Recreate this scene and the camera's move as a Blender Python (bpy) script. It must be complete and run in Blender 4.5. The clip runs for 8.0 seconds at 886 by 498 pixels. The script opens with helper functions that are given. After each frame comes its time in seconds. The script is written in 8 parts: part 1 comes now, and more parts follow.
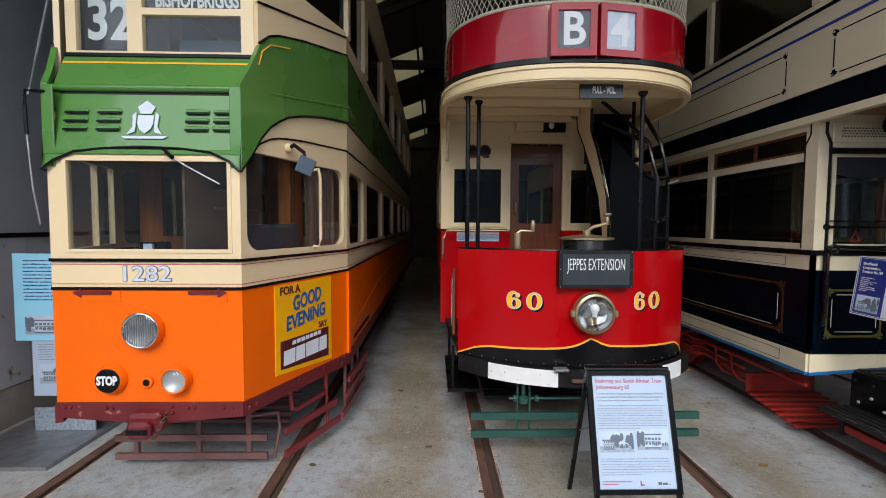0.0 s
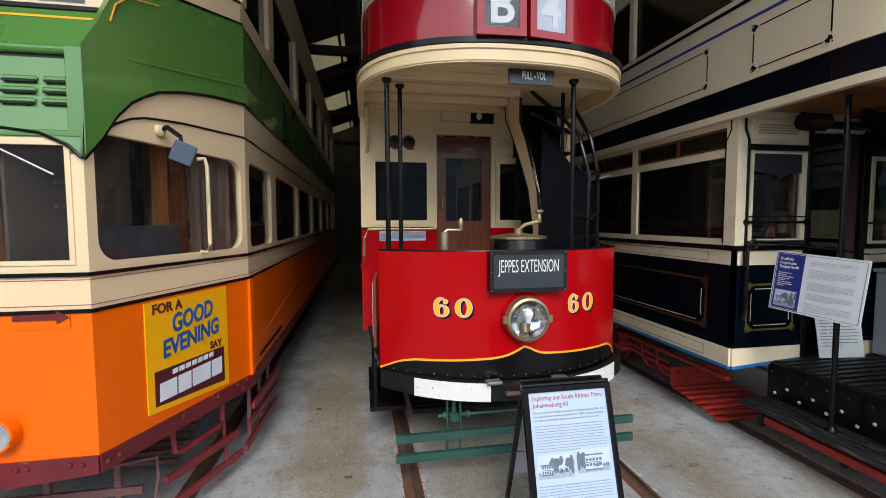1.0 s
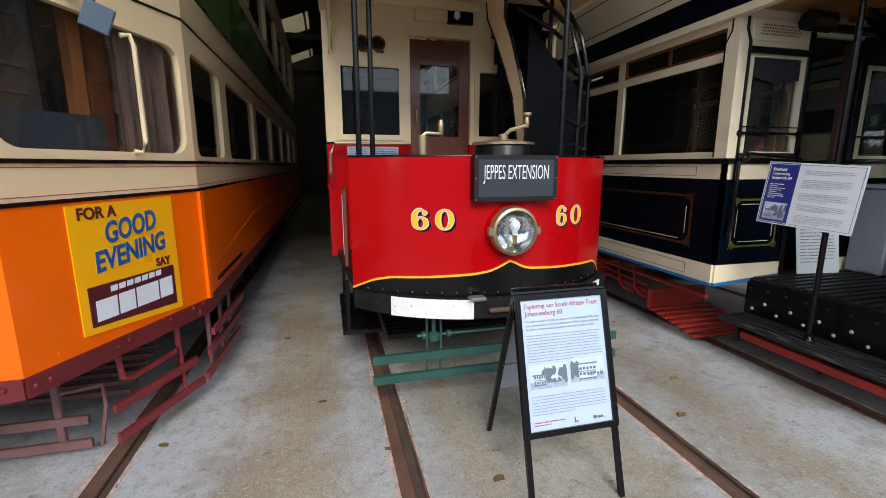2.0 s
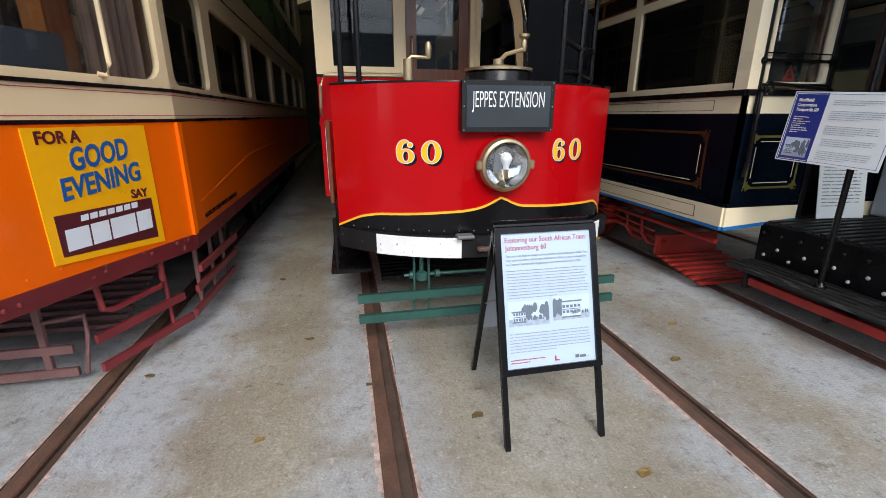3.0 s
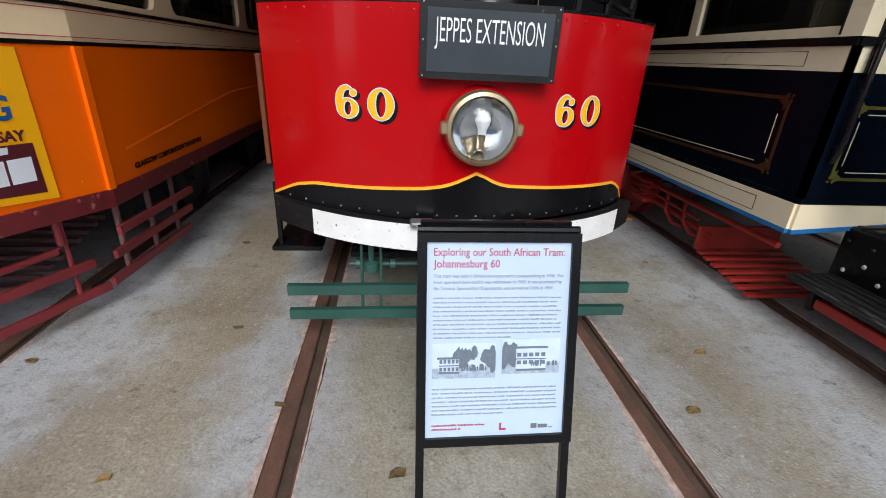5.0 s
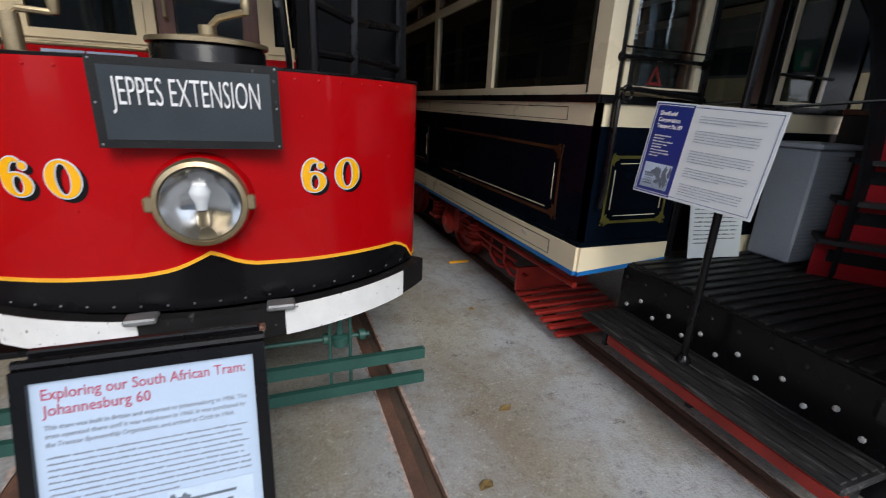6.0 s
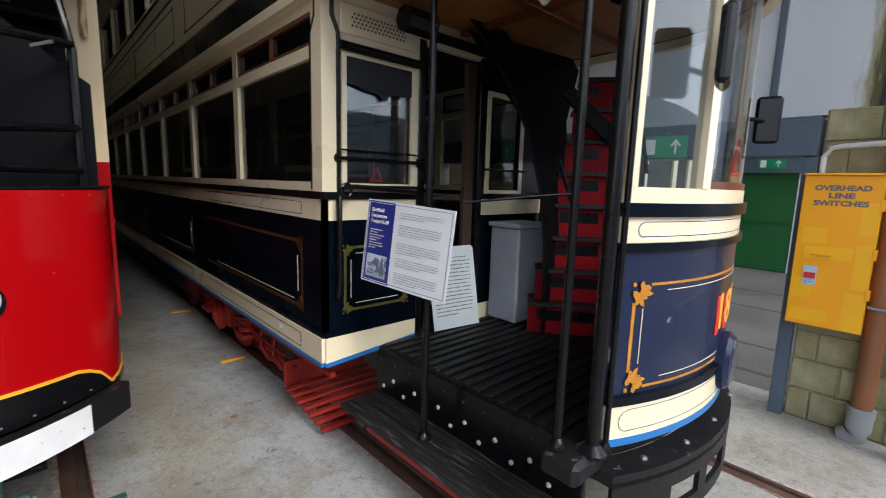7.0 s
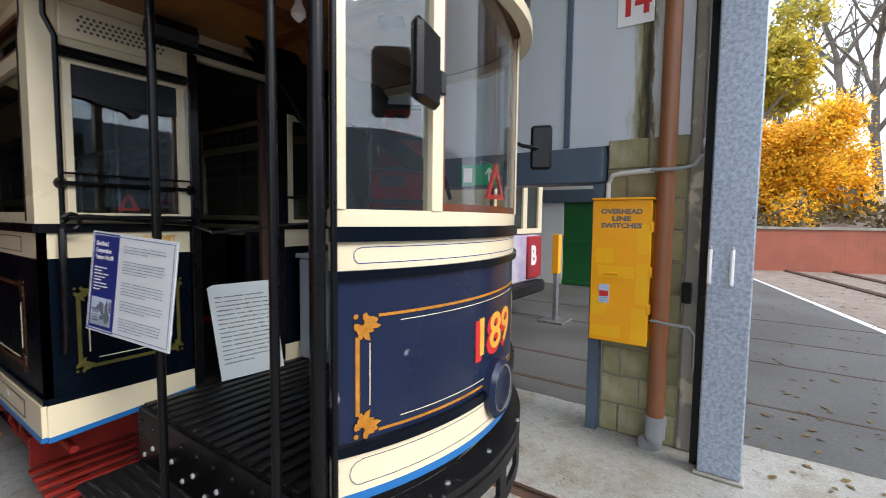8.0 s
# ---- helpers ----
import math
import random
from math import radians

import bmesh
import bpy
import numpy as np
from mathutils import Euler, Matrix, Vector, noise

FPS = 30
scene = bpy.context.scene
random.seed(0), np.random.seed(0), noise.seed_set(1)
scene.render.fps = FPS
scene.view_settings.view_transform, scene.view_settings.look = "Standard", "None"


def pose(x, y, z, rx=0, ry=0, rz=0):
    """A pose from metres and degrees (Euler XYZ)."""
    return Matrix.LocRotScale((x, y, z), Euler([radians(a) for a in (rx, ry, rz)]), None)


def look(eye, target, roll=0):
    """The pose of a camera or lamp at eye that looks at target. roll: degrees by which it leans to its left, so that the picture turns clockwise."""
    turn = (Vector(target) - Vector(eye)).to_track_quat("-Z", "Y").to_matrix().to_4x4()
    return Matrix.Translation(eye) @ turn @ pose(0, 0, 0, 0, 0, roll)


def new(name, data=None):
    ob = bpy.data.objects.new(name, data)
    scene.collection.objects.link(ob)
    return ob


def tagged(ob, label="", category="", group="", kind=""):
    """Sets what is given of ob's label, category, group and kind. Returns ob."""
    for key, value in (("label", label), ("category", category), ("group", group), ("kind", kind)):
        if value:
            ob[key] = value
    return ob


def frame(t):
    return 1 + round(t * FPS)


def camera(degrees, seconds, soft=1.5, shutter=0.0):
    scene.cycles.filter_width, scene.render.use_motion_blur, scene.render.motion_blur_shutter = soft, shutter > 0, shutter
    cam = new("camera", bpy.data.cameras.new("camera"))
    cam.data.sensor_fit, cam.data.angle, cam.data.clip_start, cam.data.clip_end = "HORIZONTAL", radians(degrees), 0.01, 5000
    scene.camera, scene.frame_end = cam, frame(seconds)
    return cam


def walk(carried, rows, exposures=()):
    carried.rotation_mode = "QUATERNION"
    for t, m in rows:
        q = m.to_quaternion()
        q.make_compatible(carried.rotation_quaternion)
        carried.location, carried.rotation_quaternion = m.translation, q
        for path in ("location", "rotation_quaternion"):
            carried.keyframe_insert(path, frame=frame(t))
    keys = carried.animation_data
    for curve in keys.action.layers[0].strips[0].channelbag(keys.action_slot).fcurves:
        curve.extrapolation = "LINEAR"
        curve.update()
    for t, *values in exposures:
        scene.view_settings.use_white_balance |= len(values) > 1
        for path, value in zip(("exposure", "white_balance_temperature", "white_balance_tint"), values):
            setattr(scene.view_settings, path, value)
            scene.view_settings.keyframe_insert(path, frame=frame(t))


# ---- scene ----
cam = camera(90.3, 8.0, 0.6, 0.12)
PATH = [
    (0, (0.227, 0.287, 1.708), (0.274, 2.283, 1.6), 0.3),
    (0.5, (0.307, 0.466, 1.772), (0.527, 2.452, 1.689), 0.1),
    (1, (0.322, 0.654, 1.729), (0.679, 2.618, 1.602), -0.2),
    (1.5, (0.285, 0.85, 1.606), (0.733, 2.784, 1.37), -0.1),
    (2, (0.3, 0.913, 1.482), (0.793, 2.815, 1.107), -0.0),
    (2.2, (0.353, 0.902, 1.44), (0.83, 2.799, 1.021), -0.1),
    (3.3, (0.513, 1.039, 1.354), (0.902, 2.893, 0.712), 0.2),
    (3.5, (0.529, 1.112, 1.362), (0.906, 2.953, 0.677), 0.2),
    (4, (0.645, 1.355, 1.362), (0.954, 3.186, 0.619), 0.2),
    (4.2, (0.699, 1.4, 1.345), (0.982, 3.238, 0.608), 0.6),
    (5.3, (1.156, 1.585, 1.342), (1.366, 3.405, 0.539), 3.2),
    (5.5, (1.252, 1.605, 1.337), (1.505, 3.427, 0.552), 3.4),
    (6, (1.593, 1.682, 1.443), (2.282, 3.454, 0.823), 2.7),
    (6.2, (1.712, 1.629, 1.486), (2.521, 3.376, 0.947), 2.4),
    (6.5, (1.779, 1.611, 1.535), (2.827, 3.253, 1.082), 2.4),
    (7, (2.024, 1.449, 1.591), (3.372, 2.897, 1.298), 1.7),
    (7.5, (2.285, 1.305, 1.556), (3.814, 2.58, 1.363), 1.0),
    (8, (2.586, 1.08, 1.574), (4.226, 2.216, 1.436), 0.7),
]
walk(cam, [(t, look(eye, target, roll)) for t, eye, target, roll in PATH], [(0.0, 0.56), (1.0, 0.74), (3.5, 0.86), (4.0, 0.84), (5.5, 0.64), (6.0, 0.52), (6.4, 0.62), (7.0, 0.97), (8.0, 0.85)])

# ---- sky and daylight ----
world = bpy.data.worlds.new("world")
scene.world = world
world.use_nodes = True
wn, wl = world.node_tree.nodes, world.node_tree.links
sky = wn.new("ShaderNodeTexSky")
sky.sky_type, sky.sun_disc = "NISHITA", False
sky.sun_elevation, sky.sun_rotation = radians(38), radians(184)
cloud = wn.new("ShaderNodeTexNoise")
cloud.inputs["Scale"].default_value, cloud.inputs["Detail"].default_value = 2.2, 6
cloud_ramp = wn.new("ShaderNodeValToRGB")
cloud_ramp.color_ramp.elements[0].position, cloud_ramp.color_ramp.elements[1].position = 0.36, 0.52
cloud_mix = wn.new("ShaderNodeMixRGB")
cloud_mix.inputs[2].default_value = (9.9, 10.7, 12.2, 1)
wl.new(cloud.outputs["Fac"], cloud_ramp.inputs["Fac"])
wl.new(cloud_ramp.outputs["Color"], cloud_mix.inputs[0])
wl.new(sky.outputs["Color"], cloud_mix.inputs[1])
wl.new(cloud_mix.outputs["Color"], wn["Background"].inputs["Color"])
wn["Background"].inputs["Strength"].default_value = 0.12
sun = new("sun", bpy.data.lights.new("sun", "SUN"))
sun.data.energy, sun.data.angle, sun.data.color = 1.55, radians(25), (1.0, 0.97, 0.93)
sun.matrix_world = look((-1.0, -15, 12.5), (0, 0, 1))


# ---- materials ----
def material(name, color, rough=0.5, metal=0.0, spread=0.15, scale=6.0, bump=0.05, grain=120.0, second=None, fac=0.5,
             coat=0.0, rand=0.0, spec=0.5, stretch=(1, 1, 1), width=0.22, wear=0.0, wear_color=(0.05, 0.04, 0.03)):
    """Surface with two scales of variation, gloss that varies and a fine relief."""
    m = bpy.data.materials.new(name)
    m.use_nodes = True
    n, l = m.node_tree.nodes, m.node_tree.links
    b = n["Principled BSDF"]
    co, mp = n.new("ShaderNodeTexCoord"), n.new("ShaderNodeMapping")
    mp.inputs["Scale"].default_value = stretch
    l.new(co.outputs["Object"], mp.inputs["Vector"])
    big, fine = n.new("ShaderNodeTexNoise"), n.new("ShaderNodeTexNoise")
    for tex, s, d in ((big, scale, 5), (fine, grain, 3)):
        tex.inputs["Scale"].default_value, tex.inputs["Detail"].default_value = s, d
        l.new(mp.outputs["Vector"], tex.inputs["Vector"])
    second = second or tuple(max(0.0, c * (1 - spread * 2)) for c in color)
    ramp = n.new("ShaderNodeValToRGB")
    ramp.color_ramp.elements[0].position, ramp.color_ramp.elements[1].position = fac - width, fac + width
    ramp.color_ramp.elements[0].color, ramp.color_ramp.elements[1].color = (*second, 1), (*color, 1)
    l.new(big.outputs["Fac"], ramp.inputs["Fac"])
    out = ramp.outputs["Color"]
    mul = n.new("ShaderNodeMixRGB")
    mul.blend_type, mul.inputs[0].default_value = "OVERLAY", min(0.6, spread * 1.2)
    l.new(out, mul.inputs[1])
    l.new(fine.outputs["Fac"], mul.inputs[2])
    out = mul.outputs["Color"]
    if rand:
        info, hsv, mr = n.new("ShaderNodeObjectInfo"), n.new("ShaderNodeHueSaturation"), n.new("ShaderNodeMapRange")
        mr.inputs["To Min"].default_value, mr.inputs["To Max"].default_value = 1 - rand, 1 + rand
        l.new(info.outputs["Random"], mr.inputs["Value"])
        l.new(mr.outputs["Result"], hsv.inputs["Value"])
        l.new(out, hsv.inputs["Color"])
        out = hsv.outputs["Color"]
    if wear:
        wt, wr, wm = n.new("ShaderNodeTexNoise"), n.new("ShaderNodeValToRGB"), n.new("ShaderNodeMixRGB")
        wt.inputs["Scale"].default_value, wt.inputs["Detail"].default_value = scale * 3.1, 8
        wr.color_ramp.elements[0].position, wr.color_ramp.elements[1].position = 0.66 - wear * 0.1, 0.70 - wear * 0.1
        wm.inputs[2].default_value = (*wear_color, 1)
        l.new(mp.outputs["Vector"], wt.inputs["Vector"])
        l.new(wt.outputs["Fac"], wr.inputs["Fac"])
        l.new(wr.outputs["Color"], wm.inputs[0])
        l.new(out, wm.inputs[1])
        out = wm.outputs["Color"]
    l.new(out, b.inputs["Base Color"])
    rr = n.new("ShaderNodeMapRange")
    rr.inputs["To Min"].default_value, rr.inputs["To Max"].default_value = max(0.02, rough * 0.75), min(1, rough * 1.25)
    l.new(big.outputs["Fac"], rr.inputs["Value"])
    l.new(rr.outputs["Result"], b.inputs["Roughness"])
    b.inputs["Metallic"].default_value, b.inputs["Specular IOR Level"].default_value = metal, spec
    b.inputs["Coat Weight"].default_value, b.inputs["Coat Roughness"].default_value = coat, 0.06
    if bump:
        bp = n.new("ShaderNodeBump")
        bp.inputs["Strength"].default_value, bp.inputs["Distance"].default_value = bump, 0.004
        add = n.new("ShaderNodeMath")
        l.new(fine.outputs["Fac"], add.inputs[0])
        l.new(big.outputs["Fac"], add.inputs[1])
        l.new(add.outputs[0], bp.inputs["Height"])
        l.new(bp.outputs["Normal"], b.inputs["Normal"])
    return m


def glass_material(name, tint, rough=0.0, dirt=0.008, ior=1.45):
    """Thin pane: mirror-like reflection by angle over a see-through tint, with a little dust."""
    m = bpy.data.materials.new(name)
    m.use_nodes = True
    n, l = m.node_tree.nodes, m.node_tree.links
    n.remove(n["Principled BSDF"])
    tr, gl, df = n.new("ShaderNodeBsdfTransparent"), n.new("ShaderNodeBsdfGlossy"), n.new("ShaderNodeBsdfDiffuse")
    tr.inputs["Color"].default_value = (*tint, 1)
    gl.inputs["Roughness"].default_value = rough
    df.inputs["Color"].default_value = (0.5, 0.5, 0.48, 1)
    fr, pw, sch, m1, m2 = n.new("ShaderNodeLayerWeight"), n.new("ShaderNodeMath"), n.new("ShaderNodeMath"), n.new("ShaderNodeMixShader"), n.new("ShaderNodeMixShader")
    f0 = ((ior - 1) / (ior + 1)) ** 2
    fr.inputs["Blend"].default_value = 0.5
    pw.operation, pw.inputs[1].default_value = "POWER", 5
    sch.operation, sch.inputs[1].default_value, sch.inputs[2].default_value = "MULTIPLY_ADD", 1 - f0, f0
    l.new(fr.outputs["Facing"], pw.inputs[0])
    l.new(pw.outputs[0], sch.inputs[0])
    noise_tex, mr = n.new("ShaderNodeTexNoise"), n.new("ShaderNodeMapRange")
    noise_tex.inputs["Scale"].default_value = 3.0
    mr.inputs["To Max"].default_value = dirt * 2
    l.new(noise_tex.outputs["Fac"], mr.inputs["Value"])
    l.new(sch.outputs[0], m1.inputs["Fac"])
    l.new(tr.outputs[0], m1.inputs[1])
    l.new(gl.outputs[0], m1.inputs[2])
    l.new(mr.outputs["Result"], m2.inputs["Fac"])
    l.new(m1.outputs[0], m2.inputs[1])
    l.new(df.outputs[0], m2.inputs[2])
    l.new(m2.outputs[0], n["Material Output"].inputs["Surface"])
    return m


M = {}
M["orange"] = material("orange gloss paint", (0.88, 0.135, 0.001), 0.32, spread=0.05, scale=1.5, bump=0.02, coat=0.14, spec=0.25)
M["green"] = material("green gloss paint", (0.08, 0.225, 0.042), 0.28, spread=0.08, scale=1.2, bump=0.03, coat=0.8)
M["cream"] = material("aged cream paint", (0.78, 0.61, 0.37), 0.4, spread=0.05, scale=1.3, bump=0.04, coat=0.2)
M["cream_red"] = material("cream paint of the open platform", (0.8, 0.63, 0.37), 0.42, spread=0.05, scale=1.3, bump=0.04)
M["ivory"] = material("ivory gloss paint", (0.8, 0.69, 0.48), 0.3, spread=0.05, scale=1.6, bump=0.02, coat=0.3)
M["maroon"] = material("maroon frame paint", (0.15, 0.014, 0.018), 0.45, spread=0.15, scale=5, bump=0.15, wear=0.1, wear_color=(0.3, 0.12, 0.1))
M["red"] = material("crimson coach paint", (0.41, 0.0015, 0.004), 0.28, spread=0.05, scale=1.2, bump=0.012, coat=0.22, spec=0.12)
M["darkred"] = material("dark red upper panel paint", (0.36, 0.002, 0.01), 0.25, spread=0.06, scale=1.2, bump=0.02, coat=0.8, spec=0.2)
# one navy livery: shade darkens the side colour, daylight lifts the front's copy
M["navy"] = material("shaded navy coach paint", (0.0018, 0.0042, 0.009), 0.28, spread=0.1, scale=1.5, bump=0.03, coat=0.05, spec=0.12)
M["bluefront"] = material("daylit navy coach paint", (0.009, 0.016, 0.046), 0.28, spread=0.08, scale=1.5, bump=0.03, coat=0.25, spec=0.25, wear=0.02, wear_color=(0.3, 0.3, 0.32))
M["sky_blue"] = material("bright blue lining", (0.015, 0.15, 0.42), 0.35, spread=0.06)
M["black"] = material("black gloss paint", (0.005, 0.005, 0.006), 0.28, spread=0.1, bump=0.06, coat=0.06, spec=0.22)
M["blackmatt"] = material("worn black paint", (0.009, 0.009, 0.01), 0.5, spread=0.2, scale=9, bump=0.3, wear=0.12, wear_color=(0.06, 0.057, 0.055), spec=0.3)
M["yellow"] = material("yellow lining paint", (0.9, 0.43, 0.025), 0.4, spread=0.04)
M["poster"] = material("yellow enamel poster", (0.92, 0.44, 0.004), 0.3, spread=0.04, scale=2)
M["posterblue"] = material("blue lettering", (0.006, 0.085, 0.3), 0.35, spread=0.05)
M["posterbrown"] = material("dark maroon poster panel", (0.085, 0.012, 0.018), 0.35, spread=0.05)
M["white"] = material("white paint", (0.8, 0.8, 0.8), 0.45, spread=0.03)
M["whitebuf"] = material("chalky white paint", (0.78, 0.78, 0.77), 0.6, spread=0.05, scale=14, bump=0.2, wear=0.03, wear_color=(0.2, 0.2, 0.2))
M["paper"] = material("printed white paper", (0.43, 0.53, 0.67), 0.35, spread=0.02, coat=0.2)
M["print"] = material("dark grey print", (0.12, 0.12, 0.14), 0.6, spread=0.02)
M["greyprint"] = material("grey print", (0.27, 0.3, 0.37), 0.6, spread=0.02)
M["redprint"] = material("dark red print", (0.4, 0.05, 0.08), 0.6, spread=0.02)
M["panelblue"] = material("blue printed panel", (0.012, 0.03, 0.2), 0.4, spread=0.04)
M["cyanpaper"] = material("pale blue printed panel", (0.3, 0.66, 0.85), 0.4, spread=0.03)
M["silver"] = material("silver lettering", (0.6, 0.65, 0.75), 0.35, spread=0.08)
M["gold"] = material("gold leaf lettering", (0.85, 0.42, 0.06), 0.35, spread=0.1, scale=20)
M["brass"] = material("dull brass", (0.42, 0.33, 0.2), 0.38, metal=0.75, spread=0.15, scale=12, bump=0.08)
M["chrome"] = material("chrome", (0.7, 0.7, 0.7), 0.12, metal=1.0, spread=0.05)
M["steel"] = material("dull steel", (0.4, 0.41, 0.42), 0.4, metal=0.8, spread=0.2, scale=12, bump=0.1)
M["galv"] = material("galvanised steel", (0.44, 0.5, 0.58), 0.4, metal=0.4, spread=0.25, scale=45, grain=160, bump=0.05, second=(0.26, 0.31, 0.38), width=0.16)
M["greenbar"] = material("dull green guard paint", (0.022, 0.085, 0.068), 0.5, spread=0.15, scale=7, bump=0.15)
M["guardred"] = material("red truck paint", (0.36, 0.022, 0.014), 0.5, spread=0.2, scale=6, bump=0.2)
M["wood"] = material("varnished teak", (0.17, 0.045, 0.015), 0.32, spread=0.25, scale=4, grain=60, stretch=(8, 8, 0.6), bump=0.08, coat=0.2)
M["ceilwood"] = material("varnished ceiling boards", (0.32, 0.13, 0.035), 0.35, spread=0.2, scale=3, stretch=(6, 0.7, 6), bump=0.05)
M["curtain"] = material("dark brown curtain", (0.07, 0.035, 0.025), 0.8, spread=0.25, scale=3, stretch=(9, 9, 0.3))
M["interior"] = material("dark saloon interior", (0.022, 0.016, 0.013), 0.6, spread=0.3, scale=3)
M["seat"] = material("dark blue seat cloth", (0.018, 0.021, 0.028), 0.6, spread=0.2)
M["rust"] = material("rusty rail steel", (0.17, 0.085, 0.055), 0.65, metal=0.1, spread=0.3, scale=9, grain=90, bump=0.8, second=(0.06, 0.038, 0.03), stretch=(1, 0.7, 1))
M["groove"] = material("dirt in the rail groove", (0.1, 0.062, 0.042), 0.9, spread=0.3, scale=9, bump=0.4, second=(0.04, 0.028, 0.022))
M["yellowbox"] = material("yellow cabinet paint", (0.95, 0.4, 0.002), 0.38, spread=0.06, scale=3, bump=0.04, coat=0.2)
M["pipe"] = material("brown plastic pipe", (0.27, 0.105, 0.045), 0.38, spread=0.1, scale=3, bump=0.02)
M["greyplastic"] = material("grey plastic", (0.3, 0.31, 0.32), 0.5, spread=0.08)
M["lintel"] = material("blue-grey steel paint", (0.085, 0.12, 0.165), 0.45, spread=0.1, scale=2.5, bump=0.04)
M["greydoor"] = material("grey painted sheet steel", (0.36, 0.39, 0.44), 0.5, spread=0.1, scale=1.5, bump=0.08)
M["greendoor"] = material("green door paint", (0.01, 0.12, 0.03), 0.45, spread=0.1, scale=1.5)
M["exitgreen"] = material("green sign plastic", (0.0, 0.3, 0.13), 0.4, spread=0.03)
M["panelwall"] = material("pale blue-grey painted wall", (0.62, 0.66, 0.71), 0.6, spread=0.06, scale=1.4, bump=0.08, stretch=(1, 1, 0.3), second=(0.52, 0.56, 0.6))
M["peel"] = material("peeling white paint on rusty steel", (0.5, 0.53, 0.57), 0.55, spread=0.08, scale=2.0, bump=0.15, wear=0.16, wear_color=(0.2, 0.06, 0.02))
M["concretewall"] = material("stained concrete", (0.36, 0.34, 0.3), 0.85, spread=0.2, scale=3.5, bump=0.4, second=(0.2, 0.185, 0.15))
M["block"] = material("mossy concrete block", (0.38, 0.34, 0.22), 0.9, spread=0.4, scale=5, bump=0.8, second=(0.13, 0.13, 0.035), rand=0.2)
M["whitewall"] = material("whitewashed wall", (0.7, 0.71, 0.72), 0.7, spread=0.05, scale=2, bump=0.1)
M["roofsheet"] = material("dusty roof sheet", (0.2, 0.185, 0.16), 0.8, spread=0.2, scale=1.5)
M["truss"] = material("dark roof steel", (0.04, 0.038, 0.036), 0.6, spread=0.2)
M["corrugated"] = material("blue-grey corrugated cladding", (0.13, 0.17, 0.21), 0.5, spread=0.08, scale=0.8)
M["brick"] = material("red brick wall", (0.42, 0.13, 0.08), 0.85, spread=0.15, scale=2, bump=0.3, rand=0.15)
M["mortar"] = material("grey-red mortar", (0.3, 0.16, 0.12), 0.9, spread=0.15, scale=5)
M["bark"] = material("grey bark", (0.24, 0.21, 0.18), 0.9, spread=0.25, scale=5, bump=0.4)
M["gravel"] = material("grey-brown ballast", (0.26, 0.22, 0.19), 0.95, spread=0.35, scale=3, grain=25, bump=0.9, second=(0.17, 0.12, 0.09))
M["asphalt"] = material("worn grey yard concrete", (0.1, 0.099, 0.097), 0.7, spread=0.3, scale=0.9, grain=30, bump=0.6, second=(0.07, 0.068, 0.066), width=0.12)
M["leaf"] = material("fallen brown leaf", (0.2, 0.13, 0.045), 0.8, spread=0.2, scale=30, rand=0.4)
M["lens"] = glass_material("clear lamp glass", (0.95, 0.96, 0.97), 0.0, 0.0)
M["glass"] = glass_material("window glass", (0.92, 0.94, 0.94))
M["glassdark"] = glass_material("dusty dark saloon glass", (0.5, 0.52, 0.5), 0.0, 0.006)
M["screenglass"] = glass_material("double-faced screen glass", (0.82, 0.87, 0.88), 0.0, 0.01, 1.85)
M["mirror"] = material("mirror glass", (0.75, 0.78, 0.8), 0.03, metal=1.0, spread=0.02, bump=0)
M["blind"] = material("black destination blind", (0.02, 0.024, 0.03), 0.5, spread=0.1)
M["slate"] = material("grey slate board", (0.036, 0.045, 0.053), 0.3, spread=0.12, scale=5)
M["mesh"] = material("cream wire mesh", (0.6, 0.56, 0.45), 0.5, spread=0.05)


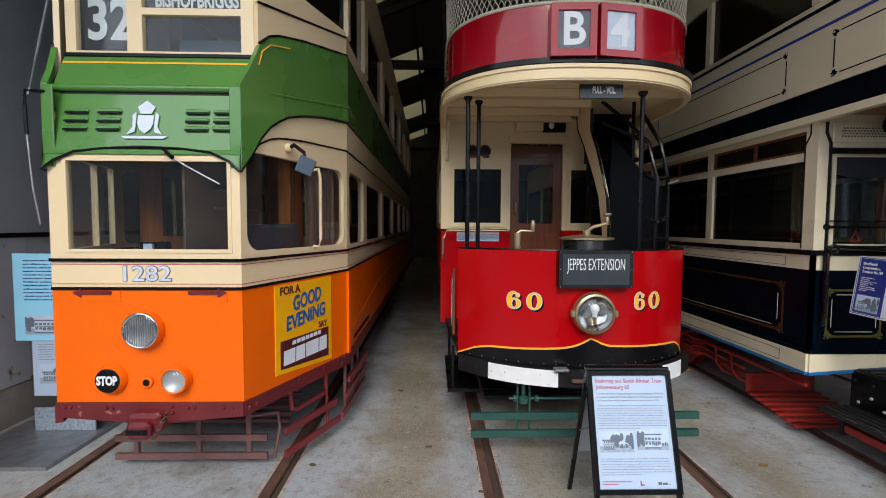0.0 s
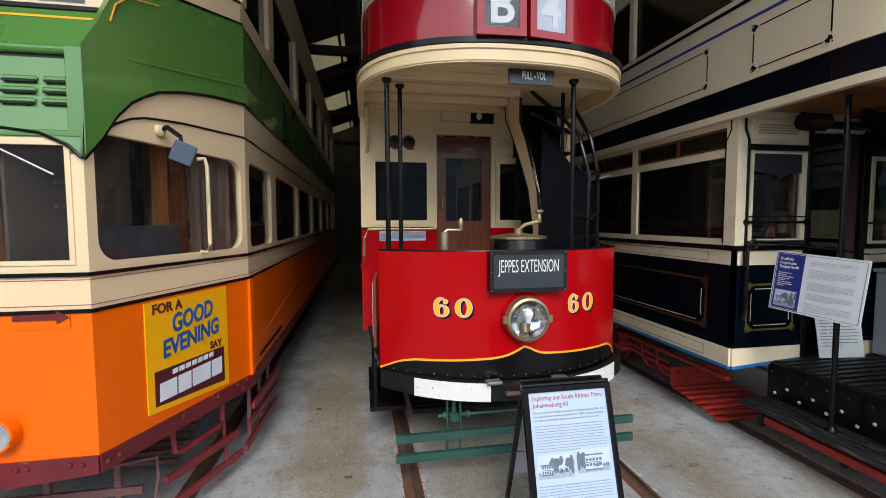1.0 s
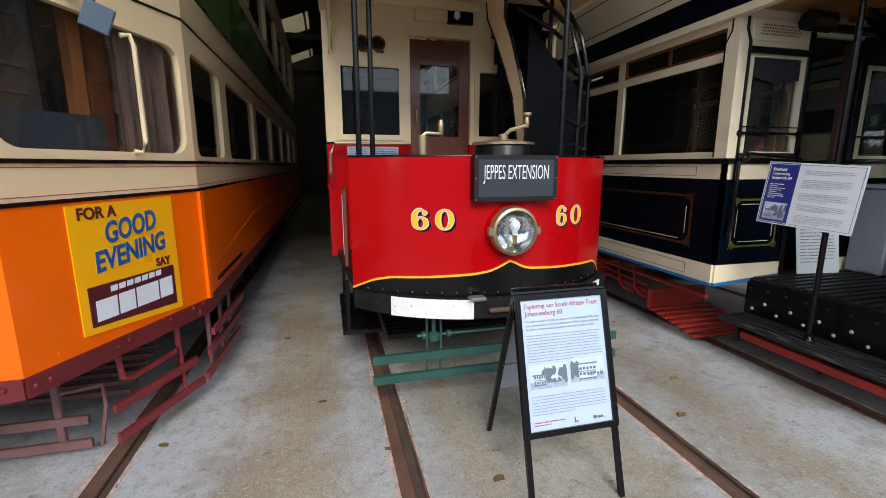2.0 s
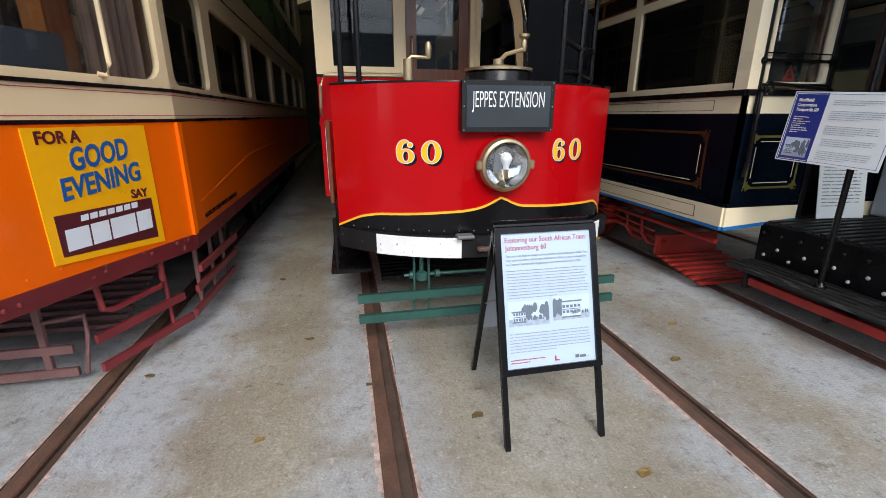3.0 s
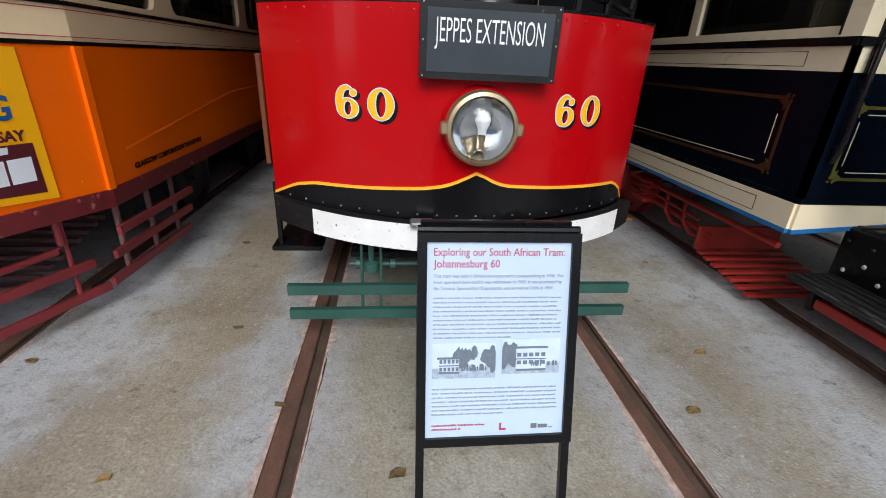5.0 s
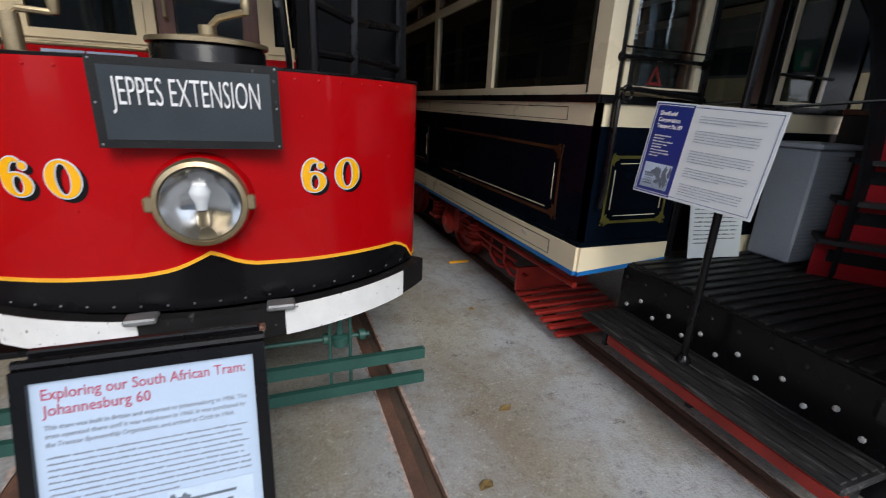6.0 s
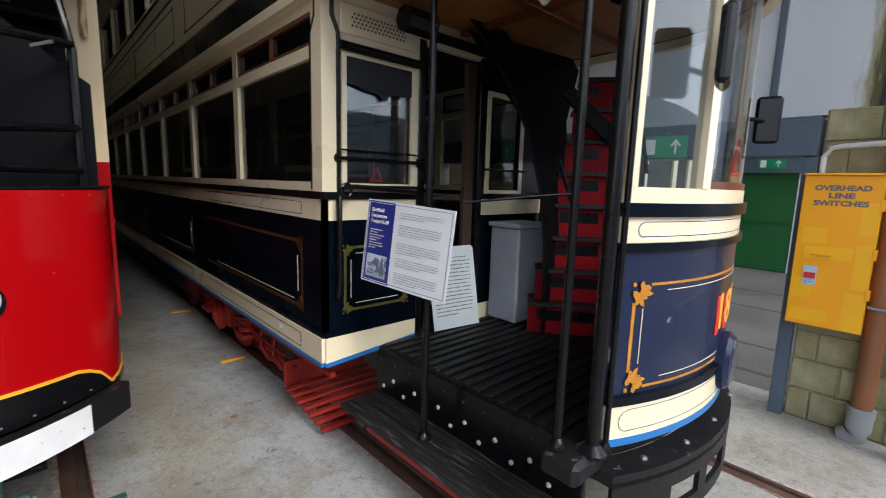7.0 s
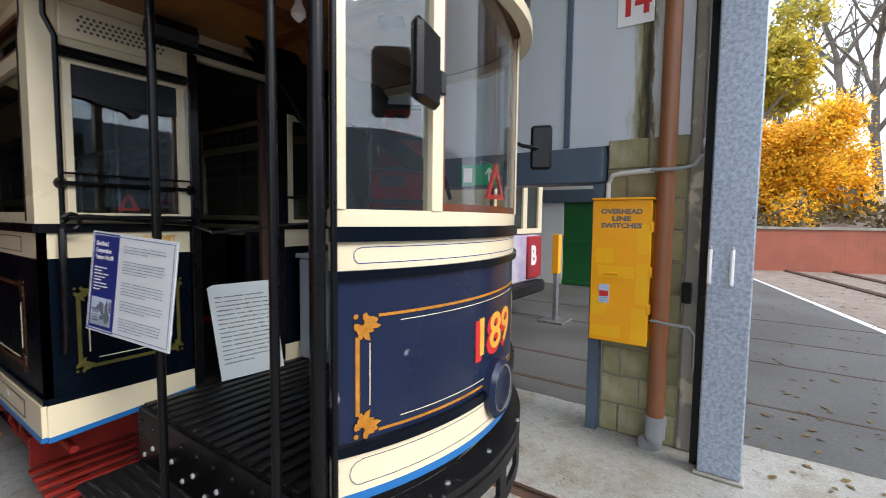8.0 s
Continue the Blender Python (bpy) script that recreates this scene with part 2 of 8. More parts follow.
def concrete_floor():
    """Worn concrete: brown oily patches, pale bluish bands along the tracks, dark pits, light chips."""
    m = material("worn concrete floor", (0.36, 0.335, 0.265), 0.75, spread=0.45, scale=1.1, grain=75, bump=0.9, second=(0.225, 0.188, 0.13), fac=0.5, width=0.1)
    n, l = m.node_tree.nodes, m.node_tree.links
    b = n["Principled BSDF"]
    out = b.inputs["Base Color"].links[0].from_socket
    co = n.new("ShaderNodeTexCoord")

    def layer(out, fac, color):
        mix = n.new("ShaderNodeMixRGB")
        mix.inputs[2].default_value = (*color, 1)
        l.new(fac, mix.inputs[0])
        l.new(out, mix.inputs[1])
        return mix.outputs["Color"]

    def spots(scale, lo, hi, amount, stretch=(1, 1, 1), rough=0.65):
        mp, tex, ramp, mul = n.new("ShaderNodeMapping"), n.new("ShaderNodeTexNoise"), n.new("ShaderNodeMapRange"), n.new("ShaderNodeMath")
        mp.inputs["Scale"].default_value = stretch
        tex.inputs["Scale"].default_value, tex.inputs["Detail"].default_value, tex.inputs["Roughness"].default_value = scale, 9, rough
        ramp.inputs["From Min"].default_value, ramp.inputs["From Max"].default_value = lo, hi
        mul.operation, mul.inputs[1].default_value = "MULTIPLY", amount
        l.new(co.outputs["Object"], mp.inputs["Vector"])
        l.new(mp.outputs["Vector"], tex.inputs["Vector"])
        l.new(tex.outputs["Fac"], ramp.inputs["Value"])
        l.new(ramp.outputs["Result"], mul.inputs[0])
        return mul.outputs[0]

    sep, mr, pale_bands = n.new("ShaderNodeSeparateXYZ"), n.new("ShaderNodeMapRange"), n.new("ShaderNodeValToRGB")
    wob, add = n.new("ShaderNodeTexNoise"), n.new("ShaderNodeMath")
    wob.inputs["Scale"].default_value, wob.inputs["Detail"].default_value = 2.5, 6
    add.operation = "ADD"
    l.new(co.outputs["Object"], sep.inputs[0])
    l.new(co.outputs["Object"], wob.inputs["Vector"])
    l.new(sep.outputs["X"], add.inputs[0])
    scl = n.new("ShaderNodeMath")
    scl.operation, scl.inputs[1].default_value = "MULTIPLY_ADD", 0.7
    scl.inputs[2].default_value = -0.35
    l.new(wob.outputs["Fac"], scl.inputs[0])
    l.new(scl.outputs[0], add.inputs[1])
    mr.inputs["From Min"].default_value, mr.inputs["From Max"].default_value = -3.0, 4.0
    l.new(add.outputs[0], mr.inputs["Value"])
    r = pale_bands.color_ramp
    stops = ((-3.0, 0.6), (-0.62, 0.85), (-0.36, 0.75), (-0.15, 0.08), (0.2, 0.0), (0.4, 0.75), (0.75, 0.55), (0.95, 0.08), (1.3, 0.2), (1.7, 0.1), (1.98, 0.65), (2.25, 0.55), (2.5, 0.15), (2.72, 0.3), (2.95, 0.75), (3.3, 0.7), (3.6, 0.4))
    while len(r.elements) < len(stops):
        r.elements.new(0.5)
    for e, (x, v) in zip(r.elements, stops):
        e.position = (x + 3.0) / 7.0
        e.color = (v, v, v, 1)
    l.new(mr.outputs["Result"], pale_bands.inputs["Fac"])
    out = layer(out, pale_bands.outputs["Color"], (0.4, 0.43, 0.465))
    out = layer(out, spots(2.2, 0.48, 0.62, 0.55), (0.2, 0.16, 0.105))
    out = layer(out, spots(20, 0.5, 0.64, 0.6, (1, 0.7, 1), 0.85), (0.12, 0.1, 0.075))
    out = layer(out, spots(34, 0.57, 0.64, 0.6, (0.7, 1, 1), 0.75), (0.5, 0.49, 0.44))
    out = layer(out, spots(5, 0.6, 0.64, 0.7, (1, 1, 1), 0.8), (0.09, 0.08, 0.07))
    grit, where, both = spots(42, 0.54, 0.6, 1.0, (1, 1, 1), 0.9), spots(1.6, 0.5, 0.58, 0.75), n.new("ShaderNodeMath")
    both.operation = "MULTIPLY"
    l.new(grit, both.inputs[0])
    l.new(where, both.inputs[1])
    out = layer(out, both.outputs[0], (0.52, 0.49, 0.42))
    out = layer(out, spots(95, 0.52, 0.64, 0.3, (1, 1, 1), 0.6), (0.15, 0.125, 0.09))
    out = layer(out, spots(60, 0.6, 0.68, 0.45, (1, 1, 1), 0.75), (0.5, 0.48, 0.42))
    out = layer(out, spots(11, 0.66, 0.69, 0.55, (1.6, 0.5, 1), 0.85), (0.1, 0.09, 0.08))
    out = layer(out, spots(7, 0.64, 0.67, 0.5, (0.5, 1.4, 1), 0.85), (0.55, 0.53, 0.48))
    l.new(out, b.inputs["Base Color"])
    return m


M["floor"] = concrete_floor()


def pier_paint():
    """Pale paint with an olive and black damp stain running down one stretch of it."""
    m = material("damp-stained pale paint", (0.62, 0.66, 0.71), 0.6, spread=0.06, scale=1.4, bump=0.08, stretch=(1, 1, 0.3), second=(0.52, 0.56, 0.6))
    n, l = m.node_tree.nodes, m.node_tree.links
    b = n["Principled BSDF"]
    out = b.inputs["Base Color"].links[0].from_socket
    co, mp, tex, sep = n.new("ShaderNodeTexCoord"), n.new("ShaderNodeMapping"), n.new("ShaderNodeTexNoise"), n.new("ShaderNodeSeparateXYZ")
    mp.inputs["Scale"].default_value = (1, 1, 0.16)
    tex.inputs["Scale"].default_value, tex.inputs["Detail"].default_value = 14, 9
    tex.inputs["Roughness"].default_value = 0.7
    l.new(co.outputs["Object"], mp.inputs["Vector"])
    l.new(mp.outputs["Vector"], tex.inputs["Vector"])
    l.new(co.outputs["Object"], sep.inputs[0])
    for mid, half, soft, wild, color in ((1.73, 0.03, 0.06, 0.3, (0.3, 0.28, 0.17)), (1.705, 0.025, 0.02, 0.2, (0.085, 0.075, 0.025)), (1.70, 0.004, 0.012, 0.1, (0.012, 0.013, 0.012))):
        wob, sub, ab, rng, mix = (n.new("ShaderNodeMath") for k in range(3)), None, None, n.new("ShaderNodeMapRange"), n.new("ShaderNodeMixRGB")
        wob, sub, ab = wob
        wob.operation, wob.inputs[1].default_value, wob.inputs[2].default_value = "MULTIPLY_ADD", wild, -0.5 * wild - mid
        sub.operation, ab.operation = "ADD", "ABSOLUTE"
        l.new(tex.outputs["Fac"], wob.inputs[0])
        l.new(wob.outputs[0], sub.inputs[0])
        l.new(sep.outputs["Y"], sub.inputs[1])
        l.new(sub.outputs[0], ab.inputs[0])
        rng.inputs["From Min"].default_value, rng.inputs["From Max"].default_value = half + soft, half
        l.new(ab.outputs[0], rng.inputs["Value"])
        mix.inputs[2].default_value = (*color, 1)
        l.new(rng.outputs["Result"], mix.inputs[0])
        l.new(out, mix.inputs[1])
        out = mix.outputs["Color"]
    l.new(out, b.inputs["Base Color"])
    return m


M["pierpaint"] = pier_paint()
M["column"] = material("flaking concrete column", (0.3, 0.29, 0.26), 0.85, spread=0.2, scale=1.3, bump=0.5, second=(0.2, 0.19, 0.16), wear=1.0, wear_color=(0.46, 0.43, 0.33))
M["stepwood"] = material("worn black step boards", (0.012, 0.012, 0.013), 0.6, spread=0.3, scale=7, bump=0.5, stretch=(3, 0.25, 3), wear=0.75, wear_color=(0.06, 0.058, 0.056))


def sheet_material():
    """Roof sheet that lets a part of the daylight through."""
    m = material("translucent roof sheet", (0.75, 0.7, 0.55), 0.6, spread=0.08, scale=2)
    n, l = m.node_tree.nodes, m.node_tree.links
    tr, mix = n.new("ShaderNodeBsdfTranslucent"), n.new("ShaderNodeMixShader")
    tr.inputs["Color"].default_value = (0.8, 0.74, 0.56, 1)
    mix.inputs[0].default_value = 0.3
    l.new(n["Principled BSDF"].outputs[0], mix.inputs[1])
    l.new(tr.outputs[0], mix.inputs[2])
    l.new(mix.outputs[0], n["Material Output"].inputs["Surface"])
    return m


M["skylight"] = sheet_material()
M["stairred"] = material("dull dark red riser paint", (0.2, 0.004, 0.008), 0.5, spread=0.2, scale=6, bump=0.15, spec=0.1)
M["goldbrown"] = material("dull brown gilt", (0.085, 0.03, 0.01), 0.4, spread=0.25, scale=14)
M["olivegilt"] = material("dull olive gilt", (0.12, 0.105, 0.02), 0.4, spread=0.2, scale=20)
M["cabwood"] = material("orange varnished cab wood", (0.42, 0.14, 0.035), 0.35, spread=0.2, scale=4, stretch=(8, 8, 0.6))
M["chip"] = material("pale chipped concrete edge", (0.62, 0.46, 0.4), 0.9, spread=0.3, scale=25, second=(0.22, 0.17, 0.14), bump=0.5)
M["purple"] = material("purple and white bodyside print", (0.3, 0.2, 0.4), 0.4, spread=0.3, scale=2.5, second=(0.6, 0.6, 0.62))
M["redfar"] = material("red bodyside paint", (0.35, 0.01, 0.02), 0.35, spread=0.08)
M["signred"] = material("signal red print", (0.55, 0.02, 0.02), 0.5, spread=0.03)
M["blackflat"] = material("dull black sheet", (0.004, 0.0045, 0.006), 0.55, spread=0.2, spec=0.06)


# ---- building blocks ----
def thing(name, label, category, group="", at=(0, 0, 0)):
    """An empty at the base of a thing, to hold its parts."""
    ob = new(name)
    ob.location = at
    ob.empty_display_size = 0.1
    return tagged(ob, label, category, group)


def part(name, bm, mat, parent=None, label="", smooth=False):
    """Links a bmesh, in world metres, as one mesh object under a thing or part."""
    me = bpy.data.meshes.new(name)
    bmesh.ops.recalc_face_normals(bm, faces=bm.faces)
    if smooth:
        for f in bm.faces:
            f.smooth = True
        for e in bm.edges:
            if len(e.link_faces) == 2 and e.calc_face_angle(0) > 0.7:
                e.smooth = False
    base = Vector((0, 0, 0))
    top = parent
    while top is not None:
        base += top.location
        top = top.parent
    bm.transform(Matrix.Translation(-base))
    bm.to_mesh(me)
    bm.free()
    me.materials.append(M[mat])
    ob = new(name, me)
    if parent is not None:
        ob.parent = parent
    return tagged(ob, label)


def structure(name, bm, mat, label=""):
    return tagged(part(name, bm, mat), label or name.replace("_", " "), "", "", "structure")


def add_box(bm, x0, x1, y0, y1, z0, z1, bevel=0.0, turn=None):
    g = bmesh.ops.create_cube(bm, size=1.0)
    vs = g["verts"]
    bmesh.ops.scale(bm, vec=(abs(x1 - x0), abs(y1 - y0), abs(z1 - z0)), verts=vs)
    if bevel > 0:
        es = list({e for v in vs for e in v.link_edges})
        r = bmesh.ops.bevel(bm, geom=es, offset=bevel, segments=1, affect="EDGES", profile=0.5)
        vs = list({v for f in r["faces"] for v in f.verts} | {v for v in vs if v.is_valid})
    m = Matrix.Translation(((x0 + x1) / 2, (y0 + y1) / 2, (z0 + z1) / 2))
    if turn:
        m = m @ Euler([radians(a) for a in turn]).to_matrix().to_4x4()
    bmesh.ops.transform(bm, matrix=m, verts=vs)
    return vs


def box(name, parent, mat, x0, x1, y0, y1, z0, z1, bevel=0.004, turn=None, label=""):
    bm = bmesh.new()
    add_box(bm, x0, x1, y0, y1, z0, z1, min(bevel, 0.3 * min(abs(x1 - x0), abs(y1 - y0), abs(z1 - z0))), turn)
    return part(name, bm, mat, parent, label)


def add_tube(bm, pts, r, seg=8, closed=False):
    """Round bar along points."""
    pts = [Vector(p) for p in pts]
    rings = []
    n = len(pts)
    for i, p in enumerate(pts):
        a = pts[i - 1] if (i or closed) else p
        c = pts[(i + 1) % n] if (i < n - 1 or closed) else p
        d = (c - a).normalized()
        side = d.cross(Vector((0, 0, 1)) if abs(d.z) < 0.95 else Vector((1, 0, 0))).normalized()
        up = side.cross(d)
        rings.append([bm.verts.new(p + r * (math.cos(2 * math.pi * k / seg) * side + math.sin(2 * math.pi * k / seg) * up)) for k in range(seg)])
    for i in range(n if closed else n - 1):
        a, c = rings[i], rings[(i + 1) % n]
        for k in range(seg):
            bm.faces.new((a[k], a[(k + 1) % seg], c[(k + 1) % seg], c[k]))
    if not closed:
        bm.faces.new(rings[0][::-1])
        bm.faces.new(rings[-1])


def tube(name, parent, mat, pts, r, seg=10, label="", closed=False):
    bm = bmesh.new()
    add_tube(bm, pts, r, seg, closed)
    return part(name, bm, mat, parent, label, smooth=True)


def add_lathe(bm, profile, seg, m):
    """Turned body: profile of (radius, height) about local z, placed by m."""
    rings = []
    for r, h in profile:
        rings.append([bm.verts.new(m @ Vector((r * math.cos(2 * math.pi * k / seg), r * math.sin(2 * math.pi * k / seg), h))) for k in range(seg)])
    for a, c in zip(rings, rings[1:]):
        for k in range(seg):
            bm.faces.new((a[k], a[(k + 1) % seg], c[(k + 1) % seg], c[k]))
    bm.faces.new(rings[0][::-1])
    bm.faces.new(rings[-1])


def lathe(name, parent, mat, profile, m, seg=28, label=""):
    bm = bmesh.new()
    add_lathe(bm, profile, seg, m)
    return part(name, bm, mat, parent, label, smooth=True)


def frontal(x, y, z, yaw=0):
    """Pose whose local z looks to -y (turned by yaw about the vertical)."""
    return pose(x, y, z, 0, 0, yaw) @ pose(0, 0, 0, 90, 0, 0)


def add_prism(bm, pts, depth):
    """Solid between a closed outline of points and its copy moved by depth."""
    depth = Vector(depth)
    a = [bm.verts.new(Vector(p)) for p in pts]
    c = [bm.verts.new(Vector(p) + depth) for p in pts]
    bm.faces.new(a)
    bm.faces.new(c[::-1])
    for i in range(len(a)):
        j = (i + 1) % len(a)
        bm.faces.new((a[j], a[i], c[i], c[j]))


def prism(name, parent, mat, pts, depth, label=""):
    bm = bmesh.new()
    add_prism(bm, pts, depth)
    return part(name, bm, mat, parent, label)


def add_panel(bm, origin, U, V, width, height, holes=(), th=0.03, rounded=0.0):
    """Board from origin along U and V with rectangular openings (u0, u1, v0, v1) through it."""
    origin, U, V = Vector(origin), Vector(U).normalized(), Vector(V).normalized()
    N = U.cross(V)
    us = sorted({0, width, *[h for o in holes for h in o[:2]]})
    vs = sorted({0, height, *[h for o in holes for h in o[2:4]]})
    grid = {}

    def vert(u, v):
        k = (round(u, 5), round(v, 5))
        if k not in grid:
            grid[k] = bm.verts.new(origin + u * U + v * V)
        return grid[k]

    faces = []
    for u0, u1 in zip(us, us[1:]):
        for v0, v1 in zip(vs, vs[1:]):
            uc, vc = (u0 + u1) / 2, (v0 + v1) / 2
            if any(o[0] < uc < o[1] and o[2] < vc < o[3] for o in holes):
                continue
            faces.append(bm.faces.new((vert(u0, v0), vert(u1, v0), vert(u1, v1), vert(u0, v1))))
    r = bmesh.ops.extrude_face_region(bm, geom=faces)
    bmesh.ops.translate(bm, vec=-th * N, verts=[v for v in r["geom"] if isinstance(v, bmesh.types.BMVert)])
    if rounded:
        for o in holes:
            for cu, su in ((o[0], 1), (o[1], -1)):
                for cv, sv in ((o[2], 1), (o[3], -1)):
                    pts = [origin + cu * U + cv * V]
                    for k in range(6):
                        a = math.pi / 2 * k / 5
                        pts.append(origin + (cu + su * rounded * (1 - math.cos(a))) * U + (cv + sv * rounded * (1 - math.sin(a))) * V)
                    add_prism(bm, pts, -th * N)


def panel(name, parent, mat, origin, U, V, width, height, holes=(), th=0.03, rounded=0.0, label=""):
    bm = bmesh.new()
    add_panel(bm, origin, U, V, width, height, holes, th, rounded)
    return part(name, bm, mat, parent, label)


def arc_path(xc, y_front, R, x0, x1, n=28):
    return [(x, y_front + R - math.sqrt(R * R - (x - xc) ** 2)) for x in (x0 + (x1 - x0) * i / n for i in range(n + 1))]


def add_band(bm, path, zlo, zhi, off=0.0, th=0.01):
    """Upright sheet that follows a plan line; heights may depend on the distance along it."""
    P = [Vector((p[0], p[1], 0)) for p in path]
    s, dist = 0.0, []
    for i, p in enumerate(P):
        s += (p - P[i - 1]).length if i else 0
        dist.append(s)
    rows = []
    for i, p in enumerate(P):
        d = (P[min(i + 1, len(P) - 1)] - P[max(i - 1, 0)]).normalized()
        nrm = Vector((d.y, -d.x, 0))
        lo = zlo(p.x, dist[i]) if callable(zlo) else zlo
        hi = zhi(p.x, dist[i]) if callable(zhi) else zhi
        a, c = p + off * nrm, p + (off - th) * nrm
        rows.append([bm.verts.new((q.x, q.y, z)) for q, z in ((a, lo), (a, hi), (c, hi), (c, lo))])
    for a, c in zip(rows, rows[1:]):
        for k in range(4):
            bm.faces.new((a[k], c[k], c[(k + 1) % 4], a[(k + 1) % 4]))
    bm.faces.new(rows[0])
    bm.faces.new(rows[-1][::-1])


def band(name, parent, mat, path, zlo, zhi, off=0.0, th=0.01, label=""):
    bm = bmesh.new()
    add_band(bm, path, zlo, zhi, off, th)
    return part(name, bm, mat, parent, label, smooth=True)


def steps(points):
    """Height by position, straight between the given pairs."""
    xs, zs = [p[0] for p in points], [p[1] for p in points]
    return lambda x, d: float(np.interp(x, xs, zs))


def along(points):
    xs, zs = [p[0] for p in points], [p[1] for p in points]
    return lambda x, d: float(np.interp(d, xs, zs))


def letters(body, size, bold=0.0, wide=1.0, th=0.003):
    """Mesh of written characters, centred, in the local xy plane."""
    cu = bpy.data.curves.new("letters", "FONT")
    cu.body, cu.size, cu.align_x, cu.align_y = body, size, "CENTER", "CENTER"
    cu.extrude, cu.offset, cu.resolution_u = th / 2, bold, 3
    ob = bpy.data.objects.new("letters", cu)
    scene.collection.objects.link(ob)
    me = bpy.data.meshes.new_from_object(ob.evaluated_get(bpy.context.evaluated_depsgraph_get()))
    bpy.data.objects.remove(ob)
    bm = bmesh.new()
    bm.from_mesh(me)
    bpy.data.meshes.remove(me)
    bmesh.ops.scale(bm, vec=(wide, 1, 1), verts=bm.verts)
    return bm


def writing(name, parent, mat, body, size, m, bold=0.0, wide=1.0, th=0.003, width=None, label="", arc=None, off=0.004):
    """Lettering placed by m, or bent onto an upright arc (centre x, front y, radius) about m's x and z."""
    bm = letters(body, size, bold, wide, th)
    if width:
        xs = [v.co.x for v in bm.verts]
        bmesh.ops.scale(bm, vec=(width / (max(xs) - min(xs)), 1, 1), verts=bm.verts)
    if arc:
        xc, yf, R = arc
        cx, cz = m
        for v in bm.verts:
            x, z, d = cx + v.co.x, cz + v.co.y, v.co.z + off
            ang = math.asin(max(-1, min(1, (x - xc) / R)))
            v.co = Vector((xc + (R + d) * math.sin(ang), yf + R - (R + d) * math.cos(ang), z))
    else:
        bm.transform(m)
    return part(name, bm, mat, parent, label)


def lettering(parent, mat, body, size, m, bold, width):
    """A word whose letters are parts, each a mesh of its own."""
    whole = letters(body, size, bold, 1.0, 0.003)
    xs = [v.co.x for v in whole.verts]
    bmesh.ops.scale(whole, vec=(width / (max(xs) - min(xs)), 1, 1), verts=whole.verts)
    whole.transform(m)
    left = set(whole.verts)
    while left:
        group, todo = set(), [next(v for v in whole.verts if v in left)]
        while todo:
            v = todo.pop()
            if v in left:
                left.discard(v)
                group.add(v)
                todo.extend(e.other_vert(v) for e in v.link_edges)
        one = bmesh.new()
        twin = {v: one.verts.new(v.co) for v in whole.verts if v in group}
        for f in whole.faces:
            if f.verts[0] in group:
                one.faces.new([twin[v] for v in f.verts])
        part("letter", one, mat, parent)
    whole.free()


def lines(name, parent, mat, m, width, rows, pitch, height, th=0.0012, seed=1, ragged=0.12):
    """Bars in place of small print, as one block of text."""
    rnd = random.Random(seed)
    bm = bmesh.new()
    for i in range(rows):
        w = width * (1 - ragged * rnd.random() - (0.4 if i == rows - 1 else 0))
        x = 0
        while x < w:
            word = min(w - x, pitch * (1.2 + 3.2 * rnd.random()))
            c = x
            while c < x + word:
                tall = rnd.random() < 0.3
                add_box(bm, c, c + height * 0.62, -i * pitch - height, -i * pitch - (0 if tall else 0.3 * height), 0, th)
                c += height * 0.85
            x += word + pitch * 0.45
    bm.transform(m)
    return part(name, bm, mat, parent)


def rivets(name, parent, mat, points, r=0.007, normal=(0, -1, 0)):
    """Small domed heads, each a part."""
    q = Vector(normal).to_track_quat("Z", "Y").to_matrix().to_4x4()
    for p in points:
        bm = bmesh.new()
        add_lathe(bm, [(r, -0.002), (r, 0.15 * r), (0.7 * r, 0.6 * r), (0.2 * r, 0.75 * r)], 7, Matrix.Translation(p) @ q)
        part(name, bm, mat, parent, smooth=True)


# ---- setting: floor, rails, walls, roof, yard ----
RAILS = (-2.25, -0.80, 0.62, 2.07, 3.43, 4.88)
HALF = 0.068


def floor_mesh(name, edges, y0, y1, mat, label, step=0.12):
    """Slab in strips between the rail slots, with chipped edges along them."""
    bm = bmesh.new()
    rnd = random.Random(7)
    for a, b in edges:
        n = max(2, int((y1 - y0) / step))
        rows = []
        for i in range(n + 1):
            y = y0 + (y1 - y0) * i / n
            ja, jb = 0.012 * rnd.random() ** 3, 0.012 * rnd.random() ** 3
            rows.append([bm.verts.new(c) for c in ((a + ja, y, -0.06), (a + ja, y, 0), (b - jb, y, 0), (b - jb, y, -0.06))])
        for r, q in zip(rows, rows[1:]):
            for k in range(3):
                bm.faces.new((r[k], r[k + 1], q[k + 1], q[k]))
    return structure(name, bm, mat, label)


slots = [-3.4] + [v for x in RAILS for v in (x - HALF, x + HALF)] + [6.3]
floor_mesh("floor", list(zip(slots[::2], slots[1::2])), -0.2, 24.0, "floor", "worn stained concrete shed floor with rail slots")
bm = bmesh.new()
add_box(bm, 6.3, 13.2, 1.5, 24, -0.06, 0)
structure("floor_side_bay", bm, "asphalt", "concrete floor of the next shed bay")


